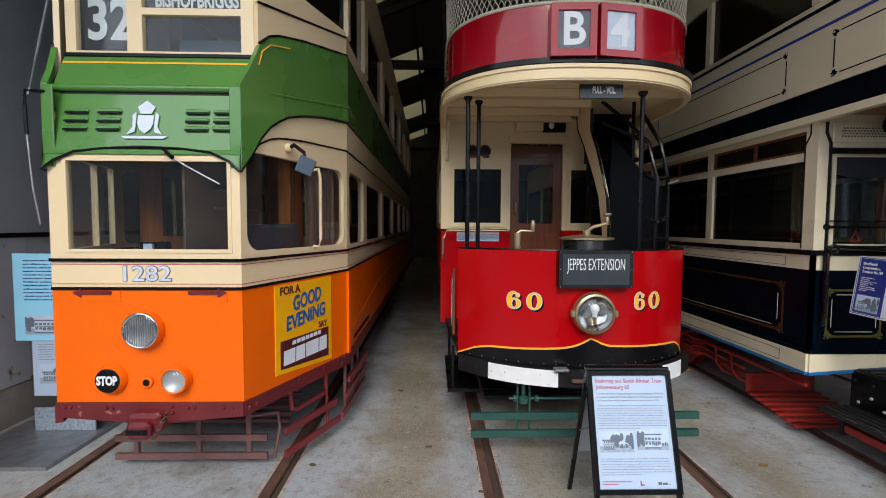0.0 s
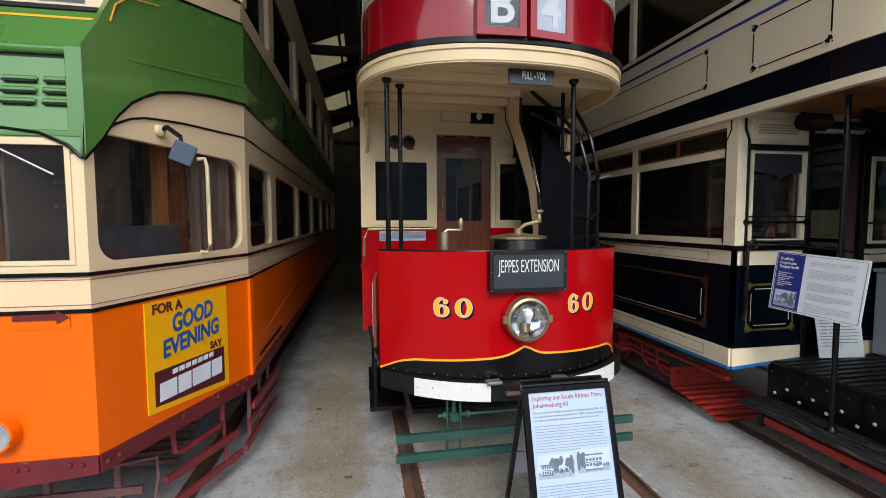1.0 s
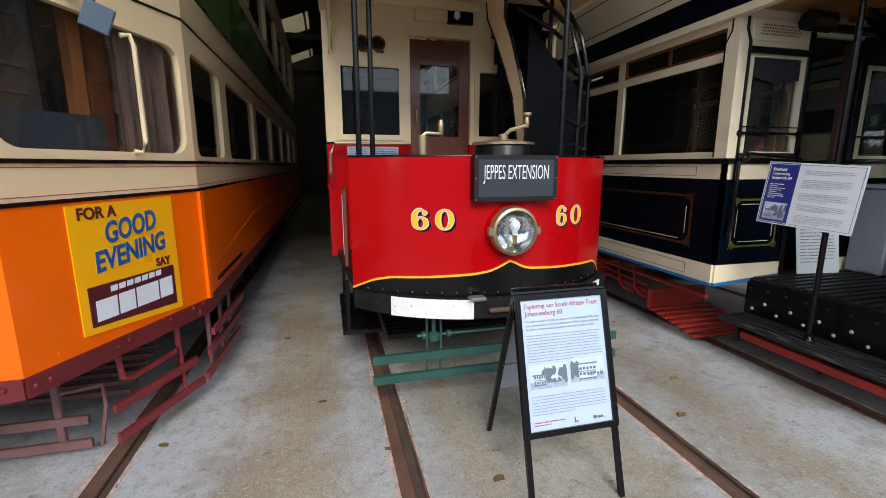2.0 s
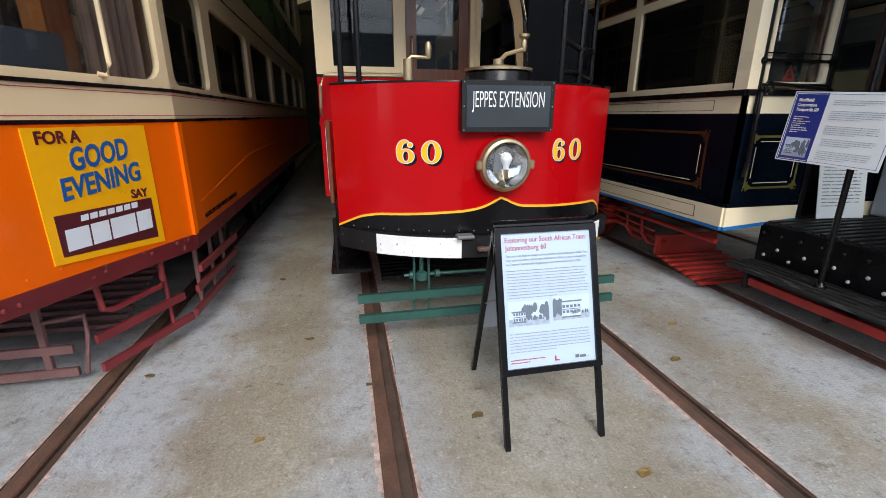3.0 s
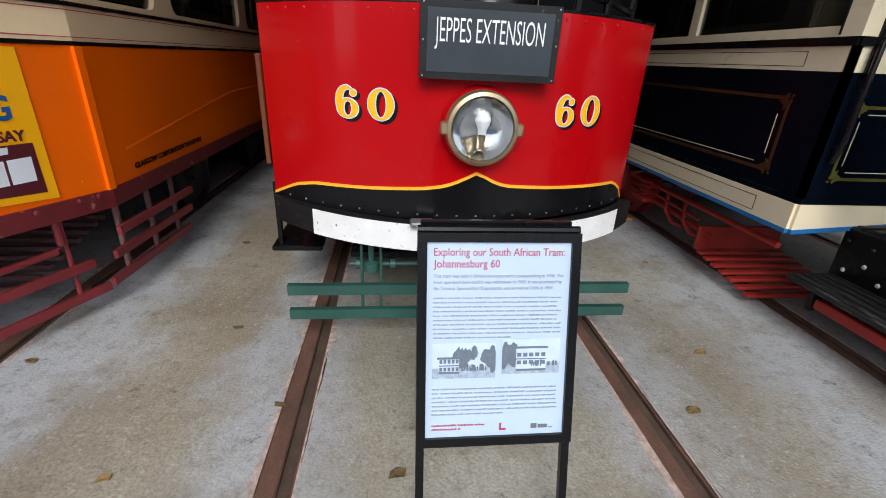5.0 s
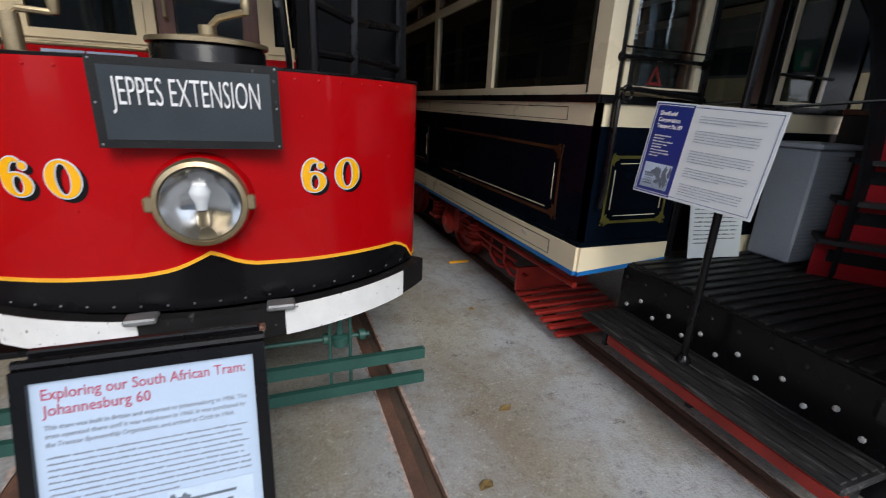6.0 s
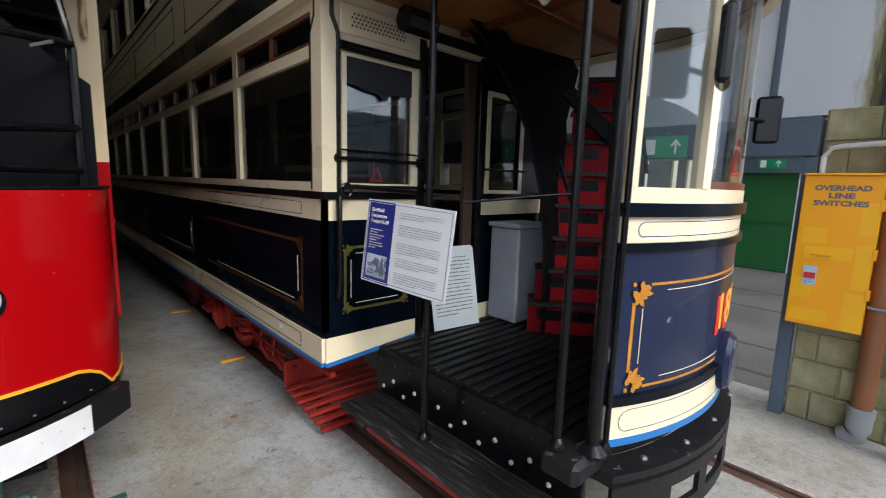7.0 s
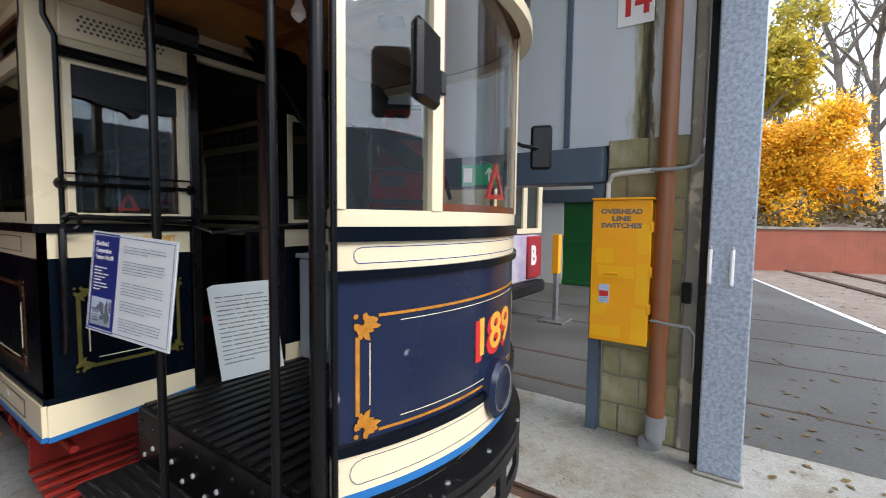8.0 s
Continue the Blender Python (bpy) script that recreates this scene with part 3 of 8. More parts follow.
for x in RAILS:
    rnd = random.Random(int(x * 100))
    for s in (-1, 1):
        bm = bmesh.new()
        a, b = [], []
        for i in range(360):
            y = 0.2 + 0.02 * i
            wv = max(0.001, 0.03 * noise.noise(Vector((x * 7, y * 2.7, s))) + 0.012 * noise.noise(Vector((x * 3, y * 14, s))) + 0.016 * rnd.random() - 0.002)
            a.append(bm.verts.new((x + s * (HALF - 0.006), y, 0.0012)))
            b.append(bm.verts.new((x + s * (HALF + wv), y, 0.0012)))
        for i in range(359):
            bm.faces.new((a[i], a[i + 1], b[i + 1], b[i]))
        structure("floor_edge", bm, "chip", "pale chipped concrete along the rail")


def rail(x, y0, y1):
    """Grooved tram rail: head, groove floor and lip."""
    ob = tagged(thing("rail", "rusty grooved tram rail set in the concrete", "rail", "tram rails", (x, y0, -0.06)), kind="structure")
    box("rail_head", ob, "rust", x - HALF + 0.002, x + 0.006, y0, y1, -0.05, -0.003, 0.006)
    box("groove", ob, "groove", x + 0.006, x + HALF - 0.016, y0, y1, -0.06, -0.026, 0.0)
    box("rail_lip", ob, "rust", x + HALF - 0.016, x + HALF - 0.002, y0, y1, -0.05, -0.006, 0.003)


for x in RAILS:
    rail(x, -14.0, 24.0)

# yard outside the doors
yard = [-60.0] + [v for x in RAILS for v in (x - HALF, x + HALF)] + [6.3]
floor_mesh("yard", list(zip(yard[::2], yard[1::2])), -14.0, -0.2, "asphalt", "worn concrete yard in front of the shed", 1.0)
bm = bmesh.new()
add_box(bm, 6.3, 60, -14, 1.5, -0.06, 0)
structure("pavement", bm, "asphalt", "worn grey yard concrete with rails across it")
bm = bmesh.new()
for q in ((-150, -60, -150, 150), (60, 150, -150, 150), (-60, 60, -150, -14), (-60, -3.4, -0.2, 150), (-3.4, 60, 24, 150), (13.2, 60, 1.5, 24)):
    add_box(bm, *q, -0.2, -0.004)
structure("ground", bm, "gravel", "ground that reaches the horizon")
for x in (7.2, 8.65, 9.85, 11.3):
    for y0, y1 in ((-14, 1.5),):
        bm = bmesh.new()
        add_box(bm, x - 0.02, x + 0.015, y0, y1, -0.01, 0.003)
        structure("yard_rail", bm, "groove", "rusty rail flush with the yard")
for x in (6.66, 7.5, 9.35, 10.6):
    bm = bmesh.new()
    add_box(bm, x - 0.03, x + 0.03, 1.5, 24, -0.01, 0.003)
    structure("bay_rail", bm, "groove", "rusty rail flush with the floor of the next bay")
bm = bmesh.new()
add_prism(bm, [(17.6, 0.95, 0.006), (11.2, -0.62, 0.006), (5.0, -2.15, 0.006), (5.0, -2.27, 0.006), (11.2, -0.75, 0.006), (17.7, 0.83, 0.006)], (0, 0, -0.01))
structure("white_line", bm, "white", "white painted edge line on the yard")
bm = bmesh.new()
add_prism(bm, [(19.6, 1.4, 0.012), (11.2, -0.77, 0.012), (5.0, -2.29, 0.012), (5.0, -14, 0.012), (40, -14, 0.012), (40, 1.4, 0.012)], (0, 0, -0.05))
structure("ballast", bm, "gravel", "grey-brown ballast with fallen leaves")
for a, b in (((20.5, 0.05), (8.0, -3.55)), ((21.0, -1.2), (9.0, -4.7))):
    tagged(tube("ballast_rail", None, "rust", [(a[0], a[1], 0.04), (b[0], b[1], 0.04)], 0.045, 4), "rusty rail laid in the ballast", kind="structure")

# side wall of the shed with the opening to the next bay
WX = 5.95
bm = bmesh.new()
add_panel(bm, (WX, 24, 2.12), (0, -1, 0), (0, 0, 1), 22.05, 3.4, (), 0.2)
structure("wall_east_upper", bm, "panelwall", "pale blue-grey painted upper wall with damp streaks")
bm = bmesh.new()
add_panel(bm, (WX, 24, 0), (0, -1, 0), (0, 0, 1), 18.2, 2.12, (), 0.2)
structure("wall_east", bm, "whitewall", "whitewashed shed side wall")
bm = bmesh.new()
add_panel(bm, (WX, 1.95, 2.15), (0, -1, 0), (0, 0, 1), 0.52, 3.4, (), 0.2)
structure("wall_pier_upper", bm, "pierpaint", "pale painted pier with dark green damp streaks")
for y in (2.26, 4.4, 6.6):
    bm = bmesh.new()
    add_box(bm, WX - 0.02, WX + 0.003, y - 0.022, y + 0.022, 2.13, 5.5, 0.004)
    structure("trim", bm, "lintel", "grey cover strip on the wall")
bm = bmesh.new()
add_box(bm, WX - 0.012, WX + 0.25, 1.22, 1.425, 0, 5.5, 0.012)
structure("concrete_column", bm, "column", "flaking stained concrete column")
bm = bmesh.new()
add_box(bm, WX - 0.09, WX + 0.2, 1.965, 5.8, 1.848, 2.105, 0.006)
structure("lintel", bm, "lintel", "blue-grey painted steel beam over the opening")
bm = bmesh.new()
add_box(bm, WX - 0.06, WX + 0.02, 1.955, 2.035, 0, 1.845, 0.004)
structure("door_post", bm, "lintel", "blue-grey painted steel post")

# next bay
bm = bmesh.new()
add_panel(bm, (13.1, 24, 0), (0, -1, 0), (0, 0, 1), 22.6, 5.5, [(19.2, 20.85, 0.0, 2.0)], 0.2)
structure("wall_far_bay", bm, "whitewall", "whitewashed wall of the next bay")
bm = bmesh.new()
add_box(bm, 13.12, 13.2, 3.15, 4.8, 0, 2.0)
for z in (0.02, 1.0, 1.9):
    add_box(bm, 13.09, 13.12, 3.15, 4.8, z, z + 0.09)
structure("door_1", bm, "greendoor", "closed dark green double door")
bm = bmesh.new()
add_box(bm, 13.0, 13.1, 2.9, 5.4, 2.0, 2.3)
structure("door_lintel", bm, "lintel", "grey beam over the green door")
bm = bmesh.new()
add_box(bm, 5.96, 13.2, 1.3, 1.5, 4.6, 5.5)
structure("wall_front_bay", bm, "corrugated", "front wall of the next bay")
# unseen roof, made wholly translucent to bring more daylight into the bay
bm = bmesh.new()
add_box(bm, 5.95, 13.2, 1.5, 24, 5.3, 5.42)
structure("ceiling_bay", bm, "skylight", "added translucent roof that brightens the next bay")

# left side: painted steel door leaf on a concrete base
bm = bmesh.new()
add_panel(bm, (-3.3, 0.9, 1.62), (0, 1, 0), (0, 0, 1), 23.1, 3.9, (), 0.2)
structure("wall_west", bm, "greydoor", "grey painted sheet steel wall")
bm = bmesh.new()
add_panel(bm, (-3.305, 0.9, 0.34), (0, 1, 0), (0, 0, 1), 23.1, 1.25, (), 0.15)
structure("wall_west_lower", bm, "peel", "white painted steel with rust patches where it peels")
bm = bmesh.new()
add_box(bm, -3.5, -3.29, 0.9, 24, 1.585, 1.625, 0.004)
structure("dado_strip", bm, "black", "dark strip along the wall")
bm = bmesh.new()
add_box(bm, -3.5, -3.31, 0.9, 24, -0.02, 0.34, 0.02)
structure("wall_base", bm, "concretewall", "stained concrete wall base")

# back wall and roof
bm = bmesh.new()
add_panel(bm, (-3.5, 24, 0), (1, 0, 0), (0, 0, 1), 9.6, 7.5, (), 0.2)
structure("wall_north", bm, "roofsheet", "dim panelled back wall of the shed")
EAVE, RIDGE, XRIDGE = 5.3, 7.1, 1.33


def roof_z(x):
    return RIDGE - (RIDGE - EAVE) * abs(x - XRIDGE) / 4.7


bm, sk = bmesh.new(), bmesh.new()
y = 0.6
k = 0
while y < 24.2:
    for side in (-1, 1):
        for i, (f0, f1) in enumerate(((0, 0.3), (0.3, 0.65), (0.65, 1.04))):
            xa, xb = XRIDGE + side * 4.7 * f0, XRIDGE + side * 4.7 * f1
            target = sk if (i == 1 and k % 5 in (2, 3)) else bm
            pts = [(xa, y, roof_z(xa)), (xb, y, roof_z(xb)), (xb, y + 1.0, roof_z(xb)), (xa, y + 1.0, roof_z(xa))]
            add_prism(target, pts, (0, 0, 0.03))
    y += 1.0
    k += 1
structure("ceiling", bm, "roofsheet", "dim sheeted shed roof")
structure("ceiling_skylight", sk, "skylight", "translucent roof sheets that let daylight in")
for i, y in enumerate((4.6, 9.8, 15.0, 20.2)):
    bm = bmesh.new()
    add_box(bm, -3.3, 5.95, y - 0.06, y + 0.06, 5.0, 5.16)
    for s in (-1, 1):
        pts = [(XRIDGE, y - 0.05, RIDGE - 0.06), (XRIDGE + s * 4.6, y - 0.05, EAVE - 0.06), (XRIDGE + s * 4.6, y - 0.05, EAVE - 0.2), (XRIDGE, y - 0.05, RIDGE - 0.2)]
        add_prism(bm, pts, (0, 0.1, 0))
    add_box(bm, XRIDGE - 0.04, XRIDGE + 0.04, y - 0.04, y + 0.04, 5.1, RIDGE - 0.1)
    structure("roof_truss", bm, "truss", "dark steel roof truss")
for x in (-2.6, -1.4, -0.2, 2.9, 4.1, 5.3):
    bm = bmesh.new()
    add_box(bm, x - 0.03, x + 0.03, 0.7, 24, roof_z(x) - 0.1, roof_z(x) - 0.01)
    structure("purlin", bm, "truss", "dark roof purlin")
# wall over the doors
bm = bmesh.new()
add_box(bm, -3.5, 6.2, 0.6, 0.75, 5.15, 7.2)
structure("wall_south", bm, "corrugated", "cladding above the shed doors")

# galvanised door leaf edge with its handles
leaf = tagged(thing("sliding_door", "galvanised steel edge of an open shed door", "door", "", (5.66, 1.13, 0)), kind="structure")
box("door_edge", leaf, "galv", 5.68, 5.82, 1.045, 1.277, 0.02, 5.2, 0.008)
box("door_seal", leaf, "black", 5.75, 5.81, 1.279, 1.325, 0.02, 5.2, 0.004)
box("door_foot", leaf, "concretewall", 5.66, 5.84, 1.03, 1.3, 0.0, 0.022, 0.006)
box("door_leaf", leaf, "galv", 5.78, 5.805, -0.6, 1.043, 5.0, 5.2, 0.004)
for y in (1.262, 1.15):
    tube("handle", leaf, "white", [(5.69, y, 1.20), (5.64, y, 1.21), (5.64, y, 1.41), (5.69, y, 1.42)], 0.012, 8, "pale grey pull handle")
for z in (0.5, 1.6, 2.4):
    rivets("rivet", leaf, "steel", [(5.68, 1.06, z), (5.68, 1.25, z + 0.2)], 0.008, (-1, 0, 0))

# opposite side of the yard, seen as reflections
bm = bmesh.new()
x = -18.0
while x < 22:
    pts = [(x, -13.8, 0), (x + 0.12, -13.8, 0), (x + 0.17, -13.74, 0), (x + 0.28, -13.74, 0), (x + 0.33, -13.8, 0), (x + 0.33, -14.0, 0), (x, -14.0, 0)]
    add_prism(bm, pts, (0, 0, 5.0))
    x += 0.33
ob = structure("yard_wall", bm, "corrugated", "blue-grey corrugated cladding across the yard")

# far retaining wall, with the bricks as courses
wall = tagged(thing("brick_wall", "low red brick retaining wall across the ballast", "wall", "", (21, 0, 0)), kind="structure")
U = (Vector((22.6, -5.5, 0)) - Vector((19.8, 2.2, 0))).normalized()
Nrm = Vector((-U.y, U.x, 0)) * -1
bm = bmesh.new()
a = Vector((19.6, 2.8, 0))
add_prism(bm, [a, a + 22 * U, a + 22 * U + Nrm * -0.4, a - Nrm * 0.4], (0, 0, 1.36))
part("wall_core", bm, "mortar", wall)
bm = bmesh.new()
add_prism(bm, [a + Nrm * 0.05 + Vector((0, 0, 1.36)), a + 22 * U + Nrm * 0.05 + Vector((0, 0, 1.36)), a + 22 * U - Nrm * 0.45 + Vector((0, 0, 1.36)), a - Nrm * 0.45 + Vector((0, 0, 1.36))], (0, 0, 0.08))
part("coping", bm, "concretewall", wall)
bm = bmesh.new()
for c in range(18):
    s = -0.11 * (c % 2)
    while s < 12:
        p = a + (s + 0.005) * U + Vector((0, 0, 0.075 * c + 0.006))
        add_prism(bm, [p + Nrm * 0.008, p + 0.215 * U + Nrm * 0.008, p + 0.215 * U + Nrm * 0.008 + Vector((0, 0, 0.064)), p + Nrm * 0.008 + Vector((0, 0, 0.064))], -Nrm * 0.02)
        s += 0.225
tagged(part("brick_courses", bm, "brick", wall), kind="stuff")
bm = bmesh.new()
add_prism(bm, [a - Nrm * 0.4 - 6 * U + Vector((0, 0, 1.2)), a + 24 * U - Nrm * 0.4 + Vector((0, 0, 1.2)), a + 24 * U - Nrm * 12 + Vector((0, 0, 3.0)), a - 6 * U - Nrm * 12 + Vector((0, 0, 3.0))], (0, 0, -1.6))
structure("bank", bm, "gravel", "leaf-covered bank behind the brick wall")


# ---- trees on the bank ----
def leaf_material(name, color, second):
    m = material(name, color, 0.6, spread=0.2, scale=0.7, second=second, bump=0)
    n, l = m.node_tree.nodes, m.node_tree.links
    b = n["Principled BSDF"]
    src = b.inputs["Base Color"].links[0].from_socket
    geo, hsv, mr = n.new("ShaderNodeNewGeometry"), n.new("ShaderNodeHueSaturation"), n.new("ShaderNodeMapRange")
    mr.inputs["To Min"].default_value, mr.inputs["To Max"].default_value = 0.6, 1.35
    l.new(geo.outputs["Random Per Island"], mr.inputs["Value"])
    l.new(mr.outputs["Result"], hsv.inputs["Value"])
    l.new(src, hsv.inputs["Color"])
    l.new(hsv.outputs["Color"], b.inputs["Base Color"])
    tr, mix = n.new("ShaderNodeBsdfTranslucent"), n.new("ShaderNodeMixShader")
    mix.inputs[0].default_value = 0.4
    l.new(hsv.outputs["Color"], tr.inputs["Color"])
    l.new(b.outputs[0], mix.inputs[1])
    l.new(tr.outputs[0], mix.inputs[2])
    l.new(mix.outputs[0], n["Material Output"].inputs["Surface"])
    return m


M["leafyellow"] = leaf_material("yellow autumn leaves", (0.88, 0.58, 0.04), (0.82, 0.42, 0.02))
M["leafgreen"] = leaf_material("yellow-green leaves", (0.42, 0.4, 0.06), (0.62, 0.44, 0.04))
M["leafpale"] = leaf_material("thin pale green leaves", (0.3, 0.36, 0.18), (0.2, 0.26, 0.12))
M["leafbrown"] = leaf_material("brown hedge leaves", (0.13, 0.09, 0.035), (0.07, 0.06, 0.025))


def tree(name, label, base, height, spread, mat, seed, leaves, leaf=0.13, lean=0.1, levels=4, low=0.25, trunk=None, bush=False):
    """Tapered trunk with forking limbs, and many small leaves in clumps round the twigs."""
    rnd = random.Random(seed)
    ob = thing(name, label, "tree", "", base)
    wood, tips = bmesh.new(), []

    def limb(p, d, length, r, level):
        n = 4
        pts = [p]
        for i in range(n):
            d = (d + Vector((rnd.uniform(-1, 1), rnd.uniform(-1, 1), rnd.uniform(-0.3, 0.6))) * 0.16).normalized()
            pts.append(pts[-1] + d * length / n)
        for a, c, f in zip(pts, pts[1:], range(n)):
            ra, rc = r * (1 - 0.12 * f), r * (1 - 0.12 * (f + 1))
            ax = (c - a).normalized()
            s = ax.orthogonal().normalized()
            t = ax.cross(s)
            seg = 6 if level < 2 else 4
            ring = [[wood.verts.new(q + rr * (math.cos(2 * math.pi * k / seg) * s + math.sin(2 * math.pi * k / seg) * t)) for k in range(seg)] for q, rr in ((a, ra), (c, rc))]
            for k in range(seg):
                wood.faces.new((ring[0][k], ring[0][(k + 1) % seg], ring[1][(k + 1) % seg], ring[1][k]))
        if level >= levels:
            tips.extend(pts[1:])
            return
        for i in range(3 if level else (12 if bush else 6)):
            q = pts[rnd.randint(0 if bush else (1 if level else 2), n)]
            out = Vector((rnd.uniform(-1, 1), rnd.uniform(-1, 1), rnd.uniform(-0.1, 0.8))).normalized()
            limb(q, (d * 0.45 + out * spread).normalized(), length * rnd.uniform(0.45, 0.65), r * 0.5, level + 1)

    limb(Vector(base), Vector((rnd.uniform(-lean, lean), rnd.uniform(-lean, lean), 1)).normalized(), height * 0.62, trunk or height * 0.022, 0)
    part("trunk", wood, "bark", ob)
    if leaves:
        verts, faces = [], []
        for i in range(leaves):
            c = tips[rnd.randrange(len(tips))] + Vector((rnd.gauss(0, 1), rnd.gauss(0, 1), rnd.gauss(0, 0.8))) * 0.28
            if c.z < base[2] + low:
                continue
            u = Vector((rnd.uniform(-1, 1), rnd.uniform(-1, 1), rnd.uniform(-1, 1))).normalized() * leaf * rnd.uniform(0.6, 1.3)
            v = u.orthogonal().normalized() * leaf * 0.55
            k = len(verts)
            verts += [c - u, c + v, c + u, c - v]
            faces.append((k, k + 1, k + 2, k + 3))
        me = bpy.data.meshes.new("crown")
        me.from_pydata([v - Vector(base) for v in verts], [], faces)
        me.materials.append(M[mat])
        cr = new("crown", me)
        cr.parent = ob
        tagged(cr, kind="stuff")
    return ob


# ---- the green, cream and orange double-deck tram ----
Z = (0, 0, 1)
FX0, FX1, FY = -1.97, -0.885, 2.87
SX0, SX1, SY, EY = -2.42, -0.485, 3.98, 14.2
orange_tram = thing("double_deck_tram", "orange, cream and green enclosed double-deck tram with maroon skirt", "tram", "trams in the shed", (-1.44, 8, 0))
OT = orange_tram
ang_r = [(FX1 + (SX1 - FX1) * i / 14, FY + (SY - FY) * i / 14) for i in range(15)]
ang_l = [(SX0 + (FX0 - SX0) * i / 14, SY + (FY - SY) * i / 14) for i in range(15)]
front = [(FX0 + (FX1 - FX0) * i / 20, FY) for i in range(21)]
side_r = [(SX1, SY), (SX1, EY)]
side_l = [(SX0, EY), (SX0, SY)]
FACES = (("front", front), ("corner", ang_r), ("corner", ang_l), ("side", side_r), ("side", side_l))
UR = Vector((SX1 - FX1, SY - FY, 0)).normalized()
UL = Vector((SX0 - FX0, SY - FY, 0)).normalized()
LEN = (Vector((SX1, SY, 0)) - Vector((FX1, FY, 0))).length
for kind, path in FACES:
    skirt = steps([(FX0, 0.575), (-1.43, 0.53), (FX1, 0.575)]) if kind == "front" else (along([(0, 0.575), (LEN, 0.535)]) if path is ang_r else 0.535)
    top = 0.66 if kind == "front" else (along([(0, 0.66), (LEN, 0.63)]) if path is ang_r else 0.63)
    band("skirt", OT, "maroon", path, skirt, top, 0.012, 0.04, "maroon painted steel skirt")
    band("lower_panel", OT, "orange", path, top, 1.322, 0.0, 0.03, "glossy orange panel")
    band("black_line", OT, "black", path, 1.322, 1.340, 0.006, 0.02)
    band("waist_panel", OT, "cream", path, 1.340, 1.488, 0.0, 0.03)
    for z in (1.356, 1.470):
        band("pin_line", OT, "redprint", path, z, z + 0.004, 0.0015, 0.004)
    band("waist_rail", OT, "black", path, 1.488, 1.506, 0.012, 0.03)
# lower deck windows
panel("window_panel", OT, "cream", (FX0, FY, 1.506), (1, 0, 0), Z, FX1 - FX0, 0.62, [(0.1, 1.02, 0.045, 0.565)], 0.04)
for tag, o, u in (("r", (FX1, FY), UR), ("l", (SX0, SY), -UL)):
    holes = [(0.05, 1.125, 0.04, 0.635)] if tag == "r" else [(LEN - 1.135, LEN - 0.75, 0.04, 0.64), (LEN - 0.72, LEN - 0.05, 0.04, 0.62)]
    panel("window_panel", OT, "cream", (o[0], o[1], 1.506), u, Z, LEN, 0.84, holes, 0.04, 0.1 if tag == "r" else 0.0)
    bm = bmesh.new()
    nrm = Vector(u).cross(Vector(Z))
    c = Vector((o[0], o[1], 1.53)) - 0.025 * nrm
    add_prism(bm, [c + 0.03 * u, c + 1.15 * u, c + 1.15 * u + Vector((0, 0, 0.64)), c + 0.03 * u + Vector((0, 0, 0.64))], -0.004 * nrm)
    part("window_pane", bm, "glass", OT)
yw = [(4.08, 4.85), (5.08, 6.5), (6.72, 8.14), (8.36, 9.78), (10.0, 11.42), (11.64, 13.06)]
for x, u, y0 in ((SX1, (0, 1, 0), SY), (SX0, (0, -1, 0), EY)):
    holes = [((a - SY, b - SY) if u[1] > 0 else (EY - b, EY - a)) + (0.03, 0.655) for a, b in yw]
    panel("side_window_panel", OT, "cream", (x, y0, 1.506), u, Z, EY - SY, 0.84, holes, 0.04, 0.07)
    s = 1 if x == SX1 else -1
    for a, b in yw:
        box("window_pane", OT, "glassdark", x - s * 0.03 - 0.002, x - s * 0.03 + 0.002, a - 0.01, b + 0.01, 1.52, 2.17, 0)
# windscreen with wiper
bm = bmesh.new()
add_panel(bm, (FX0 + 0.085, FY - 0.006, 1.54), (1, 0, 0), Z, 0.95, 0.545, [(0.022, 0.928, 0.02, 0.525)], 0.02)
part("windscreen_frame", bm, "cream", OT)
box("windscreen", OT, "glass", FX0 + 0.09, FX0 + 1.03, FY + 0.018, FY + 0.022, 1.545, 2.08, 0)
tube("wiper", OT, "steel", [(-1.30, FY - 0.03, 2.115), (-1.18, FY - 0.035, 2.04), (-0.99, FY - 0.025, 1.935)], 0.005, 6)
tube("wiper_motor", OT, "black", [(-1.30, FY - 0.02, 2.125), (-1.24, FY - 0.045, 2.08)], 0.012, 8)
# green visor over the windscreen, with its arched lower edge
arch = [(FX0 - 0.01, 2.01), (FX0 + 0.05, 2.065), (FX0 + 0.16, 2.115), (FX0 + 0.32, 2.135), (-1.43, 2.145), (FX1 - 0.32, 2.135), (FX1 - 0.16, 2.115), (FX1 - 0.05, 2.065), (FX1 + 0.01, 2.01)]


def visor_y(z):
    return FY - 0.025 + 0.09 * (z - 2.01) / 0.47


bm = bmesh.new()
add_prism(bm, [(x, visor_y(z), z) for x, z in arch] + [(FX1 + 0.012, visor_y(2.48), 2.48), (FX0 - 0.012, visor_y(2.48), 2.48)], (0, 0.012, 0))
part("visor", bm, "green", OT, "arched green visor")
tube("visor_edge", OT, "black", [(x, visor_y(z) - 0.004, z) for x, z in arch], 0.008, 6)
for s, x in ((1, FX1), (-1, FX0)):
    prism("visor_cheek", OT, "green", [(x, visor_y(2.01), 2.01), (x, FY + 0.02, 2.02), (x, FY + 0.02, 2.48), (x, visor_y(2.48), 2.48)], (s * 0.012, 0, 0))
box("corner_edge", OT, "green", FX1 - 0.05, FX1 + 0.016, FY - 0.008, FY + 0.004, 2.03, 2.49, 0.004)
